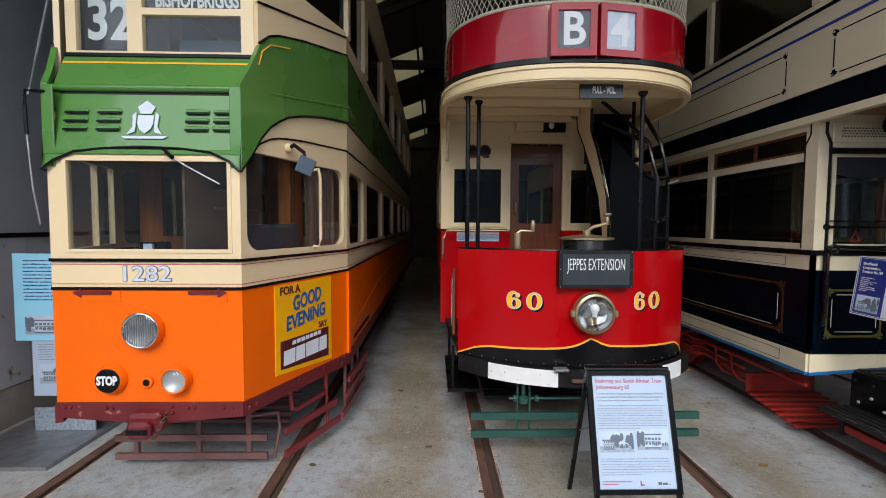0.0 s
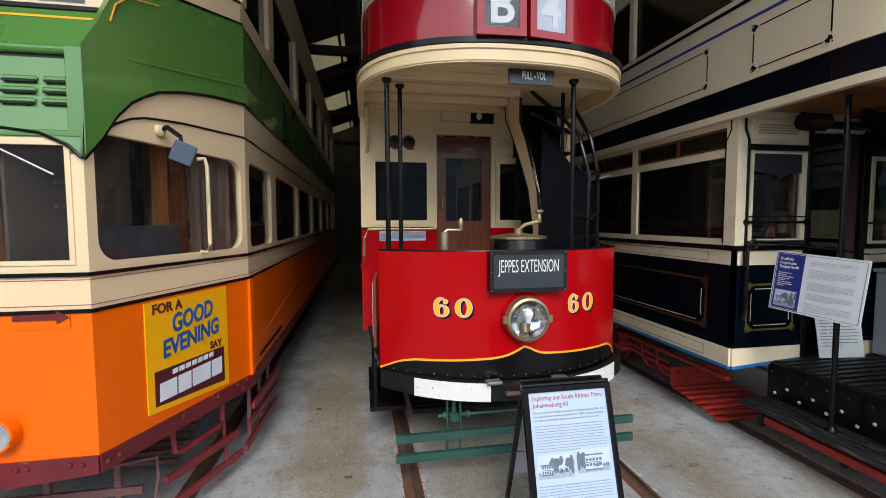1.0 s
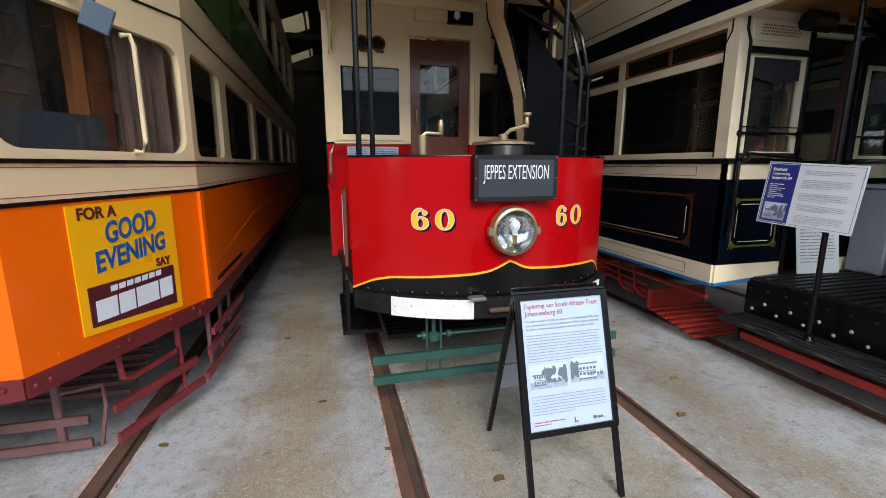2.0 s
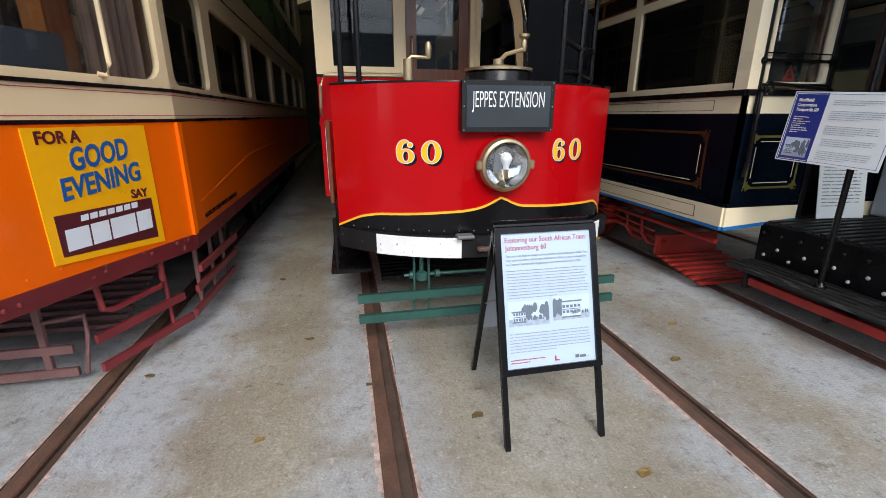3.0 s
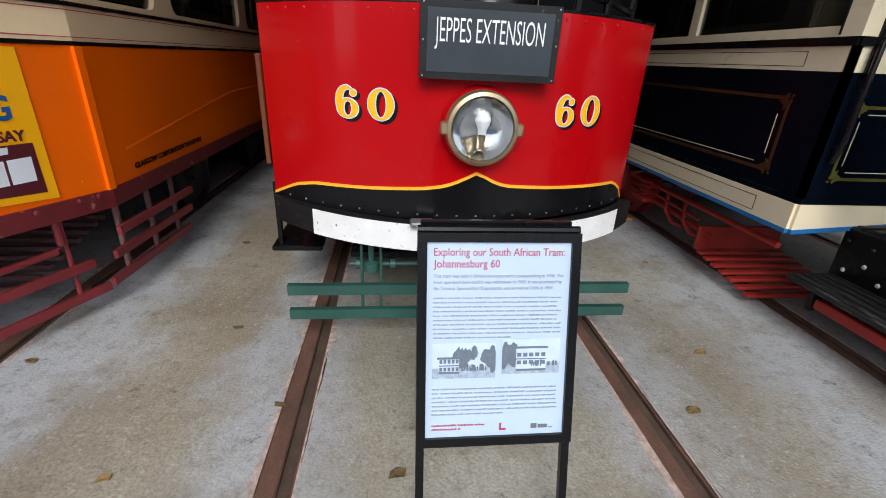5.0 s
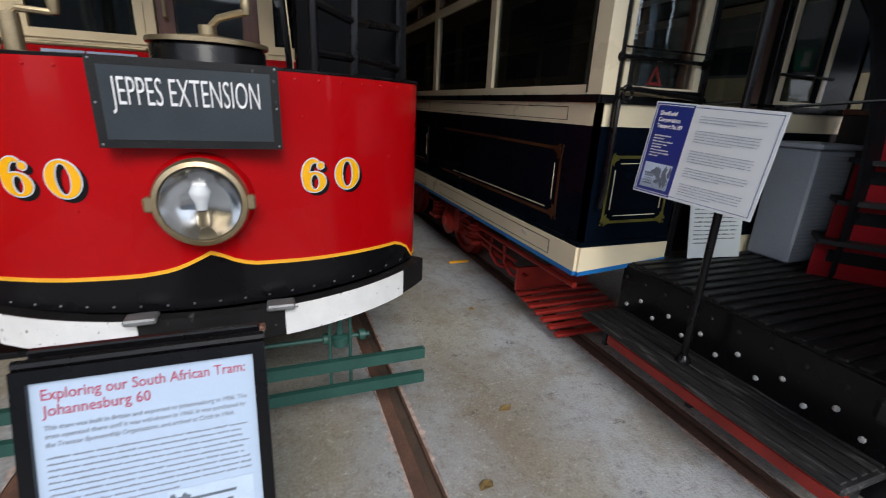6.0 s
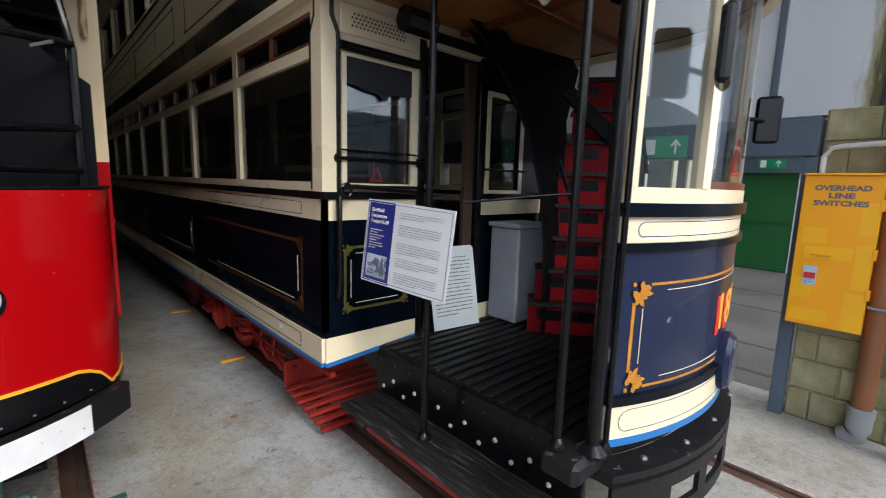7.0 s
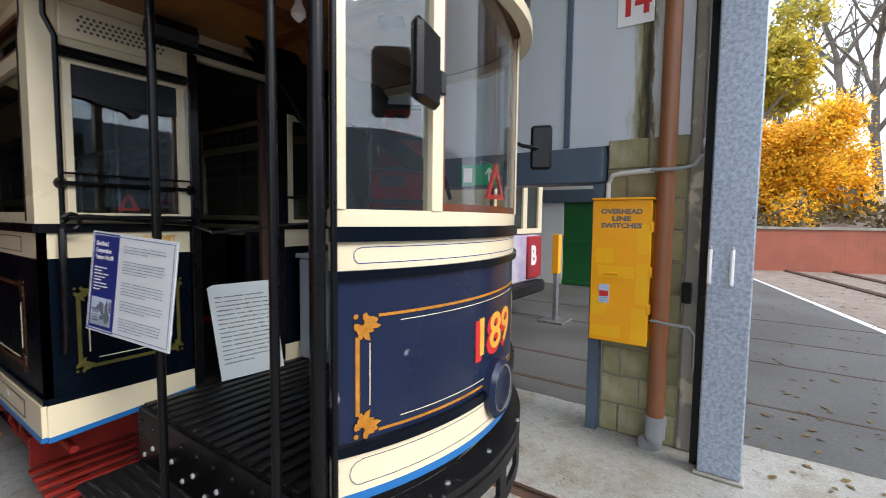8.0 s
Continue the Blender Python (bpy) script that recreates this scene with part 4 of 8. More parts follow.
box("corner_edge", OT, "green", FX0 - 0.016, FX0 + 0.05, FY - 0.008, FY + 0.004, 2.03, 2.49, 0.004)
box("visor_soffit", OT, "green", FX0, FX1, FY - 0.01, FY + 0.05, 2.10, 2.13)
ridge = [(SX0, SY), (FX0, FY), (FX1, FY), (SX1, SY)]
tube("ridge_moulding", OT, "green", [(FX0 - 0.01, FY + 0.055, 2.49), (FX1 + 0.01, FY + 0.055, 2.49)], 0.022, 10)
tube("ridge_moulding", OT, "green", [(FX1 + 0.01, FY + 0.05, 2.49), (FX1 + 0.12, FY + 0.32, 2.535), (SX1 + 0.012, SY, 2.67)], 0.015, 10)
for x0 in (-1.885, -1.70, -1.20, -1.04):
    bm = bmesh.new()
    for k in range(3):
        z = 2.245 + 0.05 * k
        add_box(bm, x0, x0 + 0.135, visor_y(z) - 0.014, visor_y(z) + 0.004, z, z + 0.022, 0.006)
    part("louvre", bm, "green", OT)
    bm = bmesh.new()
    for k in range(3):
        z = 2.241 + 0.05 * k
        add_box(bm, x0 + 0.004, x0 + 0.131, visor_y(z) - 0.0155, visor_y(z) - 0.004, z - 0.002, z + 0.006)
    part("louvre_slot", bm, "black", OT)
# coat of arms: plain shapes
cz = 2.29
m = pose(-1.424, visor_y(cz) - 0.006, cz, 90 - 11)
bm = bmesh.new()
add_prism(bm, [m @ Vector(p) for p in ((-0.045, 0.04, 0), (0.045, 0.04, 0), (0.045, -0.01, 0), (0.03, -0.045, 0), (0, -0.07, 0), (-0.03, -0.045, 0), (-0.045, -0.01, 0))], m.to_3x3() @ Vector((0, 0, 0.003)))
for s in (-1, 1):
    add_prism(bm, [m @ Vector(p) for p in ((s * 0.055, 0.06, 0), (s * 0.075, 0.04, 0), (s * 0.07, -0.03, 0), (s * 0.1, -0.075, 0), (s * 0.055, -0.06, 0), (s * 0.052, 0.0, 0))], m.to_3x3() @ Vector((0, 0, 0.003)))
add_prism(bm, [m @ Vector(p) for p in ((-0.03, 0.05, 0), (0.03, 0.05, 0), (0.05, 0.09, 0), (0.0, 0.13, 0), (-0.05, 0.09, 0))], m.to_3x3() @ Vector((0, 0, 0.003)))
add_prism(bm, [m @ Vector(p) for p in ((-0.13, -0.085, 0), (0.13, -0.085, 0), (0.11, -0.1, 0), (-0.11, -0.1, 0))], m.to_3x3() @ Vector((0, 0, 0.003)))
part("crest", bm, "silver", OT, "silver painted crest")
# upper front
UY, UX0, UX1 = 3.03, -1.965, -0.855
prism("upper_green", OT, "green", [(UX0 - 0.01, FY + 0.055, 2.48), (FX1 + 0.03, FY + 0.055, 2.48), (UX1, UY - 0.012, 2.70), (UX0, UY - 0.012, 2.70)], (0, 0.03, 0))
prism("yellow_line", OT, "yellow", [(UX0, UY - 0.034, 2.655), (UX1 - 0.01, UY - 0.034, 2.655), (UX1 - 0.01, UY - 0.028, 2.667), (UX0, UY - 0.028, 2.667)], (0, 0.01, 0))
box("black_line", OT, "black", UX0, UX1, UY - 0.02, UY + 0.02, 2.70, 2.722, 0.003)
panel("upper_front", OT, "cream", (UX0, UY, 2.72), (1, 0, 0), Z, UX1 - UX0, 1.58, [(0.06, 0.36, 0.02, 0.9), (0.45, 1.035, 0.02, 0.235), (0.45, 1.035, 0.275, 0.9)], 0.04)
for a, b, z0, z1, mt in ((0.06, 0.36, 0.0, 0.9, "blind"), (0.45, 1.035, 0.26, 0.9, "blind")):
    box("blind", OT, mt, UX0 + a - 0.01, UX0 + b + 0.01, UY + 0.05, UY + 0.06, 2.73 + z0, 2.73 + z1, 0)
box("blind", OT, "paper", UX0 + 0.5, UX0 + 1.02, UY + 0.3, UY + 0.31, 2.6, 2.93, 0, label="pale blind inside the window")
box("upper_pane", OT, "glass", UX0 + 0.04, UX1 - 0.01, UY + 0.022, UY + 0.026, 2.73, 3.62, 0)
writing("route_number", OT, "white", "32", 0.34, frontal(UX0 + 0.23, UY + 0.046, 2.93), 0.008, 0.9, width=0.27)
writing("destination", OT, "white", "BISHOPBRIGGS", 0.125, frontal(UX0 + 0.755, UY + 0.046, 3.06), 0.003, 0.8, width=0.50)
# corner and side upper panels with the swept lines
low_curve = [(0, 2.02), (0.08, 2.11), (0.16, 2.23), (0.27, 2.34), (0.42, 2.42), (0.62, 2.475), (0.85, 2.515), (LEN, 2.55)]
arch_curve = [(0, 2.05), (0.1, 2.16), (0.22, 2.235), (0.35, 2.27), (0.6, 2.295), (LEN, 2.32)]
top_curve = [(0, 2.5), (0.08, 2.62), (0.13, 2.71), (0.17, 2.79), (0.23, 2.85), (0.33, 2.895), (0.6, 2.965), (LEN, 3.075)]
for path, rev in ((ang_r, False), (ang_l, True)):
    f = (lambda c: along([(LEN - d, z) for d, z in reversed(c)])) if rev else along
    up = lambda c, h: [(d, z + h) for d, z in c]
    band("corner_green", OT, "green", path, f(low_curve), f(top_curve), 0.014, 0.03, "green swept panel")
    band("corner_arch_line", OT, "black", path, f(up(low_curve, -0.016)), f(low_curve), 0.017, 0.02)
    cut = path[1] if not rev else path[-2]
    d0 = (Vector(cut) - Vector(path[0] if not rev else path[-1])).length * 2
    late = [(max(0.0, d - d0), z) for d, z in top_curve if d >= d0 - 0.001]
    if rev:
        band("corner_top_line", OT, "black", path[:-2], f(top_curve), f(up(top_curve, 0.015)), 0.016, 0.02)
    else:
        band("corner_top_line", OT, "black", path[2:], along(late), along(up(late, 0.015)), 0.016, 0.02)
    band("corner_line", OT, "black", path, f(up(arch_curve, -0.012)), f(arch_curve), 0.006, 0.02)
    band("corner_cove", OT, "cream", path[2:] if not rev else path[:-2], 2.34, 2.6, -0.001, 0.03)
    short = path[2:] if not rev else path[:-2]
    band("corner_upper", OT, "cream", short, 2.6, 3.27, 0.0, 0.03)
    band("corner_rail", OT, "black", short, along([(0, 3.03), (LEN * 0.86, 3.22)]) if not rev else 3.2, along([(0, 3.045), (LEN * 0.86, 3.235)]) if not rev else 3.215, 0.006, 0.02)
    band("corner_top", OT, "cream", short, 3.95, 4.3, 0.0, 0.03)
    band("corner_glass", OT, "glassdark", short, 3.27, 3.95, -0.02, 0.004)
tube("corner_pin", OT, "gold", [(x, y - 0.018, z) for x, y, z in ((FX1 + 0.07, FY + 0.15, 2.66), (FX1 + 0.08, FY + 0.18, 2.75), (FX1 + 0.105, FY + 0.25, 2.815), (FX1 + 0.17, FY + 0.42, 2.86))], 0.004, 6)
for path in (side_r, side_l):
    band("side_line", OT, "black", path, 2.306, 2.32, 0.006, 0.02)
    band("side_cove", OT, "cream", path, 2.34, 2.55, 0.0, 0.03)
    band("side_line", OT, "black", path, 2.534, 2.55, 0.01, 0.02)
    band("side_green", OT, "green", path, 2.55, 3.07, 0.008, 0.03)
    band("side_line", OT, "black", path, 3.07, 3.085, 0.01, 0.02)
    band("side_upper", OT, "cream", path, 3.085, 3.235, 0.0, 0.03)
    band("side_top", OT, "cream", path, 3.95, 4.3, 0.0, 0.03)
    band("side_glass", OT, "glassdark", path, 3.235, 3.95, -0.02, 0.004)
    for a, b in zip([SY] + [w[1] for w in yw], [w[0] for w in yw] + [EY]):
        x = path[0][0]
        box("window_pillar", OT, "cream", x - 0.02, x + 0.02, a, b, 3.235, 3.95)
bm = bmesh.new()
add_prism(bm, [(FX0 + 0.02, FY + 0.02, 4.3), (FX1 - 0.02, FY + 0.02, 4.3), (SX1 - 0.02, SY, 4.3), (SX1 - 0.02, EY, 4.3), (SX0 + 0.02, EY, 4.3), (SX0 + 0.02, SY, 4.3)], (0, 0, 0.25))
part("roof", bm, "cream", OT)
bm = bmesh.new()
add_prism(bm, [(FX0 + 0.04, FY + 0.06, 2.42), (FX1 - 0.04, FY + 0.06, 2.42), (SX1 - 0.06, SY, 2.42), (SX1 - 0.06, EY - 0.1, 2.42), (SX0 + 0.06, EY - 0.1, 2.42), (SX0 + 0.06, SY, 2.42)], (0, 0, 0.08))
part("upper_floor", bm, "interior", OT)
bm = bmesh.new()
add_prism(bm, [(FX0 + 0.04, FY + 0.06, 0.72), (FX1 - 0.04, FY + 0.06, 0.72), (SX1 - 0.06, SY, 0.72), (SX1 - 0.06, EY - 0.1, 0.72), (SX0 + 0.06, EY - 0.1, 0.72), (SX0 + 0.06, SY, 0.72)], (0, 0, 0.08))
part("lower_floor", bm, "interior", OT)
band("rear_end", OT, "cream", [(SX1, EY), (SX0, EY)], 0.6, 4.3, 0.0, 0.03)
# cab interior
panel("cab_bulkhead", OT, "cabwood", (-2.36, 4.25, 0.8), (1, 0, 0), Z, 1.82, 1.62, [(0.2, 0.62, 0.8, 1.4), (0.75, 1.1, 0.1, 1.5), (1.25, 1.65, 0.8, 1.4)], 0.05)
for x, y in ((-1.30, 4.1), (-1.36, 4.12)):
    lathe("curtain", OT, "curtain", [(0.06, 0), (0.07, 0.4), (0.055, 0.8), (0.06, 1.0)], pose(x, y, 1.42), 10)
M["cabcurtain"] = material("brown cab curtain", (0.2, 0.115, 0.085), 0.85, spread=0.15, scale=3, stretch=(9, 9, 0.3))
M["cabwall"] = material("dim brown cab partition", (0.15, 0.1, 0.075), 0.6, spread=0.25, scale=3)
M["cabinetblue"] = material("dark blue-grey steel cabinet", (0.045, 0.058, 0.078), 0.35, spread=0.2, scale=3)
cn_r = Vector((UR.y, -UR.x, 0))


def in_cab(u, z, d):
    return Vector((FX1, FY, z)) + u * UR - d * cn_r


bm = bmesh.new()
rows = []
for k in range(33):
    u = 0.755 + 0.33 * k / 32
    d = 0.085 + 0.016 * math.sin(k * 1.15) + 0.008 * math.sin(k * 2.7)
    rows.append([bm.verts.new(in_cab(u, z, d + e)) for z, e in ((1.44, 0), (2.3, 0), (2.3, 0.006), (1.44, 0.006))])
for a, b in zip(rows, rows[1:]):
    for k in range(4):
        bm.faces.new((a[k], a[(k + 1) % 4], b[(k + 1) % 4], b[k]))
part("cab_curtain", bm, "cabcurtain", OT, "brown pleated cab curtain", smooth=True)
prism("cab_partition", OT, "cabwall", [in_cab(-0.05, 0.82, 0.36), in_cab(0.6, 0.82, 0.36), in_cab(0.6, 2.38, 0.36), in_cab(-0.05, 2.38, 0.36)], -0.02 * cn_r)
for z in (1.80, 1.92, 2.14):
    prism("cab_shelf", OT, "cabcurtain", [in_cab(0.15, z, 0.33), in_cab(0.52, z, 0.33), in_cab(0.52, z + 0.016, 0.33), in_cab(0.15, z + 0.016, 0.33)], -0.02 * cn_r)
prism("cab_post", OT, "cabwood", [in_cab(0.575, 0.82, 0.15), in_cab(0.64, 0.82, 0.15), in_cab(0.64, 2.4, 0.15), in_cab(0.575, 2.4, 0.15)], -0.05 * cn_r)
prism("cab_panel", OT, "wood", [in_cab(0.645, 0.82, 0.13), in_cab(0.76, 0.82, 0.13), in_cab(0.76, 2.4, 0.13), in_cab(0.645, 2.4, 0.13)], -0.02 * cn_r)
prism("cab_cabinet", OT, "cabinetblue", [in_cab(0.05, 0.82, 0.09), in_cab(0.645, 0.82, 0.09), in_cab(0.645, 1.715, 0.09), in_cab(0.05, 1.70, 0.09)], -0.05 * cn_r, "dark blue-grey cab cabinet")
box("ticket", OT, "paper", -1.47, -1.42, FY + 0.04, FY + 0.06, 1.55, 1.59, 0)
box("demister", OT, "black", -1.52, -1.36, FY + 0.06, FY + 0.14, 1.54, 1.60, 0.01)
for y in [w[0] + 0.5 for w in yw]:
    for x in (-1.95, -1.0):
        box("saloon_seat", OT, "seat", x - 0.28, x + 0.28, y, y + 0.12, 0.8, 1.72, 0.03)
# lamps, dials and front fittings
def bowl(name, parent, mat, profile, m, seg=32):
    """Open turned dish."""
    bm = bmesh.new()
    rings = [[bm.verts.new(m @ Vector((r * math.cos(2 * math.pi * k / seg), r * math.sin(2 * math.pi * k / seg), h))) for k in range(seg)] for r, h in profile]
    for a, c in zip(rings, rings[1:]):
        for k in range(seg):
            bm.faces.new((a[k], a[(k + 1) % seg], c[(k + 1) % seg], c[k]))
    bm.faces.new(rings[0][::-1])
    return part(name, bm, mat, parent, smooth=True)


def headlamp(parent, x, y, z, r, rim, body, seed=0, glass="lens", reflector="chrome"):
    lathe("lamp_ring", parent, body, [(r * 1.16, 0), (r * 1.16, 0.02), (r * 1.05, 0.045), (r * 0.99, 0.045), (r * 0.98, 0.02)], frontal(x, y, z), 32)
    bowl("reflector", parent, reflector, [(r * 0.2, 0.022), (r * 0.6, 0.03), (r * 0.97, 0.05)], frontal(x, y, z))
    bm = bmesh.new()
    mm = frontal(x, y, z)
    add_tube(bm, [mm @ Vector((r * math.cos(a), r * math.sin(a), 0.05)) for a in (2 * math.pi * k / 32 for k in range(32))], r * 0.09, 8, True)
    part("rim", bm, rim, parent, smooth=True)
    lathe("lens", parent, glass, [(r * 0.96, 0.05), (r * 0.8, 0.062), (r * 0.4, 0.072), (r * 0.1, 0.075)], mm, 28)


M["lampfrost"] = material("pale frosted lamp reflector", (0.55, 0.56, 0.54), 0.35, metal=0.4, spread=0.1)
headlamp(OT, -1.445, FY, 1.095, 0.097, "chrome", "orange", reflector="lampfrost")
bm = bmesh.new()
for k in range(13):
    x = -0.078 + 0.013 * k
    h = 0.088 * math.sqrt(max(0.05, 1 - (x / 0.092) ** 2))
    add_box(bm, -1.445 + x, -1.445 + x + 0.004, FY - 0.068, FY - 0.062, 1.095 - h, 1.095 + h)
part("lens_flutes", bm, "steel", OT)
headlamp(OT, -1.265, FY, 0.80, 0.072, "orange", "orange", reflector="lampfrost")
lathe("stop_lamp", OT, "orange", [(0.09, 0), (0.088, 0.02), (0.074, 0.04)], frontal(-1.645, FY, 0.80))
lathe("stop_face", OT, "black", [(0.07, 0.03), (0.07, 0.044), (0.062, 0.047)], frontal(-1.645, FY, 0.80))
writing("stop_word", OT, "white", "STOP", 0.07, frontal(-1.645, FY - 0.048, 0.80), 0.003, 0.75, width=0.118)
lathe("socket", OT, "orange", [(0.036, 0), (0.034, 0.012), (0.024, 0.016)], frontal(-1.442, FY, 0.78))
lathe("socket_hole", OT, "black", [(0.02, 0.01), (0.02, 0.0175)], frontal(-1.442, FY, 0.78))
writing("fleet_number", OT, "print", "1282", 0.125, frontal(-1.437, FY - 0.002, 1.414), 0.004, 1.0, width=0.28)
writing("fleet_number_face", OT, "silver", "1282", 0.122, frontal(-1.437, FY - 0.005, 1.414), 0.001, 1.0, width=0.272)
for s, x0 in ((-1, -1.80), (1, -1.19)):
    bm = bmesh.new()
    add_box(bm, x0 - (0.02 if s > 0 else 0.08), x0 + 0.22, FY - 0.005, FY, 1.255, 1.318)
    part("arrow_plate", bm, "orange", OT)
    xa = x0 + (0.17 if s > 0 else 0.0)
    bm = bmesh.new()
    add_box(bm, x0 + 0.0, x0 + 0.17, FY - 0.012, FY - 0.004, 1.297, 1.318)
    add_prism(bm, [(xa, FY - 0.012, 1.335), (xa + s * 0.05, FY - 0.012, 1.307), (xa, FY - 0.012, 1.279)], (0, 0.008, 0))
    part("direction_arrow", bm, "maroon", OT)
rivets("skirt_bolt", OT, "maroon", [(x, FY - 0.013, z) for x, z in ((-1.92, 0.635), (-1.885, 0.635), (-1.68, 0.63), (-1.645, 0.63), (-1.21, 0.63), (-1.17, 0.63), (-1.0, 0.63), (-0.95, 0.625), (-1.3, 0.6), (-1.3, 0.64))], 0.014)
nr = Vector((UR.y, -UR.x, 0))
rivets("skirt_bolt", OT, "maroon", [Vector((FX1, FY, 0.615)) + u * UR + 0.013 * nr for u in (0.03, 0.09, 0.5, 0.8, 1.0, 1.1)], 0.014, nr)
rivets("panel_pin", OT, "orange", [Vector((FX1, FY, 0.70)) + u * UR for u in (0.15, 0.3, 0.45, 0.6, 0.75, 0.9, 1.05)], 0.006, nr)
bm = bmesh.new()
add_box(bm, -1.52, -1.33, FY - 0.09, FY + 0.05, 0.50, 0.62, 0.02)
add_box(bm, -1.49, -1.36, FY - 0.14, FY - 0.08, 0.49, 0.59, 0.02)
part("coupler", bm, "maroon", OT, "rust-marked maroon coupler")
box("coupler_slot", OT, "black", -1.48, -1.37, FY - 0.142, FY - 0.1, 0.525, 0.555, 0)
bm = bmesh.new()
for k in range(11):
    z = 0.64 - 0.016 * k
    add_tube(bm, [Vector((-1.27 - 0.008 * k, FY - 0.1 - 0.002 * k, z)) + (Vector((math.cos(a), 0, math.sin(a))) if k % 2 else Vector((0, math.cos(a), math.sin(a)))) * 0.012 for a in (math.pi * j / 3 for j in range(6))], 0.0035, 5, True)
part("chain", bm, "rust", OT, "rusty safety chain", smooth=True)
band("corner_bead", OT, "orange", [(SX1 + 0.004, SY - 0.02), (SX1 + 0.012, SY + 0.02)], 0.63, 1.32, 0.01, 0.02)
# poster
M["signpale"] = material("pale blue-white enamel", (0.7, 0.75, 0.8), 0.4, spread=0.04)
po = Vector((FX1, FY, 0)) + 0.006 * nr
q0, q1, z0, z1 = 0.275, 0.922, 0.685, 1.308


def droop(u):
    """Slope of the poster's lines towards its foot, as it follows the tapering panel."""
    return -0.055 + 0.1 * (u - q0) / (q1 - q0)


def on_corner(u, z, d=0.0):
    if q0 <= u <= q1 and z <= z1:
        z -= (z1 - z) * droop(u)
    return po + u * UR + Vector((0, 0, z)) + d * nr


PM = Matrix((UR.to_4d() * 1, Vector((0, 0, 1, 0)), nr.to_4d(), (0, 0, 0, 1))).transposed()


def corner_pose(u, z, d):
    m = PM.copy()
    m.col[0][3] = m.col[1][3] = m.col[2][3] = 0
    m.translation = on_corner(u, z, d)
    m[2][0] = -(z1 - z) * 0.1 / (q1 - q0)
    return m


poster = part("poster", (lambda b: (add_prism(b, [on_corner(q0, z0), on_corner(q1, z0), on_corner(q1, z1), on_corner(q0, z1)], -0.006 * nr), b)[1])(bmesh.new()), "poster", OT, "yellow enamel advertising poster")
cxp = (q0 + q1) / 2
SLANT = pose(0, 0, 0, 0, 0, 7) @ Matrix(((1, 0.16, 0, 0), (0, 1, 0, 0), (0, 0, 1, 0), (0, 0, 0, 1)))
prism("poster_panel", poster, "posterbrown", [on_corner(q0 + 0.045, 0.718, 0.002), on_corner(q1 - 0.045, 0.718, 0.002), on_corner(q1 - 0.045, 0.935, 0.002), on_corner(q0 + 0.045, 0.915, 0.002)], -0.003 * nr)
lettering(poster, "posterbrown", "FOR A", 0.075, corner_pose(q0 + 0.15, 1.262, 0.002), 0.002, 0.21)
lettering(poster, "posterblue", "GOOD", 0.142, corner_pose(cxp + 0.02, 1.175, 0.002) @ SLANT, 0.0035, 0.33)
lettering(poster, "posterblue", "EVENING", 0.135, corner_pose(cxp + 0.01, 1.05, 0.002) @ SLANT, 0.0035, 0.45)
lettering(poster, "posterbrown", "SAY", 0.062, corner_pose(q1 - 0.12, 0.965, 0.002), 0.002, 0.11)
def rise(u):
    return 0.07 * (u - q0)


def slab(name, u0, u1, za, zb, lean=0.0):
    """Flat painted shape on the poster, following its rising lines."""
    prism(name, poster, "signpale", [on_corner(u0, za + rise(u0), 0.005), on_corner(u1, za + rise(u1), 0.005), on_corner(u1 + lean, zb + rise(u1), 0.005), on_corner(u0 + lean, zb + rise(u0), 0.005)], -0.002 * nr)


for k in range(7):
    slab("poster_bar", cxp - 0.16 + 0.049 * k, cxp - 0.122 + 0.049 * k, 0.862, 0.890, 0.004)
for u, wd in ((q0 + 0.072, 0.118), (q0 + 0.202, 0.098), (q0 + 0.312, 0.152), (q0 + 0.477, 0.096)):
    slab("poster_block", u, u + wd, 0.735, 0.838, 0.004)
writing("operator_words", OT, "blackflat", "GLASGOW CORPORATION TRANSPORT", 0.045, Matrix(((0, 0, 1, SX1 + 0.003), (1, 0, 0, 4.72), (0, 1, 0, 0.69), (0, 0, 0, 1))), 0.001, 1.0, width=0.95)
tube("side_bead", OT, "orange", [(SX1, 4.2, 0.80), (SX1 + 0.003, 6.0, 0.98), (SX1, 12, 1.02)], 0.007, 6)
# driving mirror and grab bar
q = on_corner(0.42, 2.215, 0.0)
lathe("mirror_boss", OT, "cream", [(0.03, 0), (0.03, 0.02), (0.015, 0.03)], Matrix.Translation(q) @ nr.to_track_quat("Z", "Y").to_matrix().to_4x4())
e = q + nr * 0.10 + Vector((0.03, -0.02, -0.04))
tube("mirror_arm", OT, "black", [q + 0.02 * nr, q + 0.05 * nr + Vector((0, 0, 0.015)), e], 0.013, 8)
box("mirror", OT, "lintel", e.x - 0.045, e.x + 0.065, e.y - 0.01, e.y + 0.01, e.z - 0.14, e.z - 0.03, 0.008, (14, 22, 18), label="grey-backed rectangular mirror")
tube("mirror_stem", OT, "black", [e, e + Vector((0.006, 0, -0.06))], 0.01, 8)
tube("grab_bar", OT, "cream", [on_corner(0.70, 2.10, 0), on_corner(0.735, 2.11, 0.02), on_corner(0.745, 2.06, 0.03), on_corner(0.745, 1.60, 0.03), on_corner(0.735, 1.545, 0.02), on_corner(0.70, 1.55, 0)], 0.012, 8)
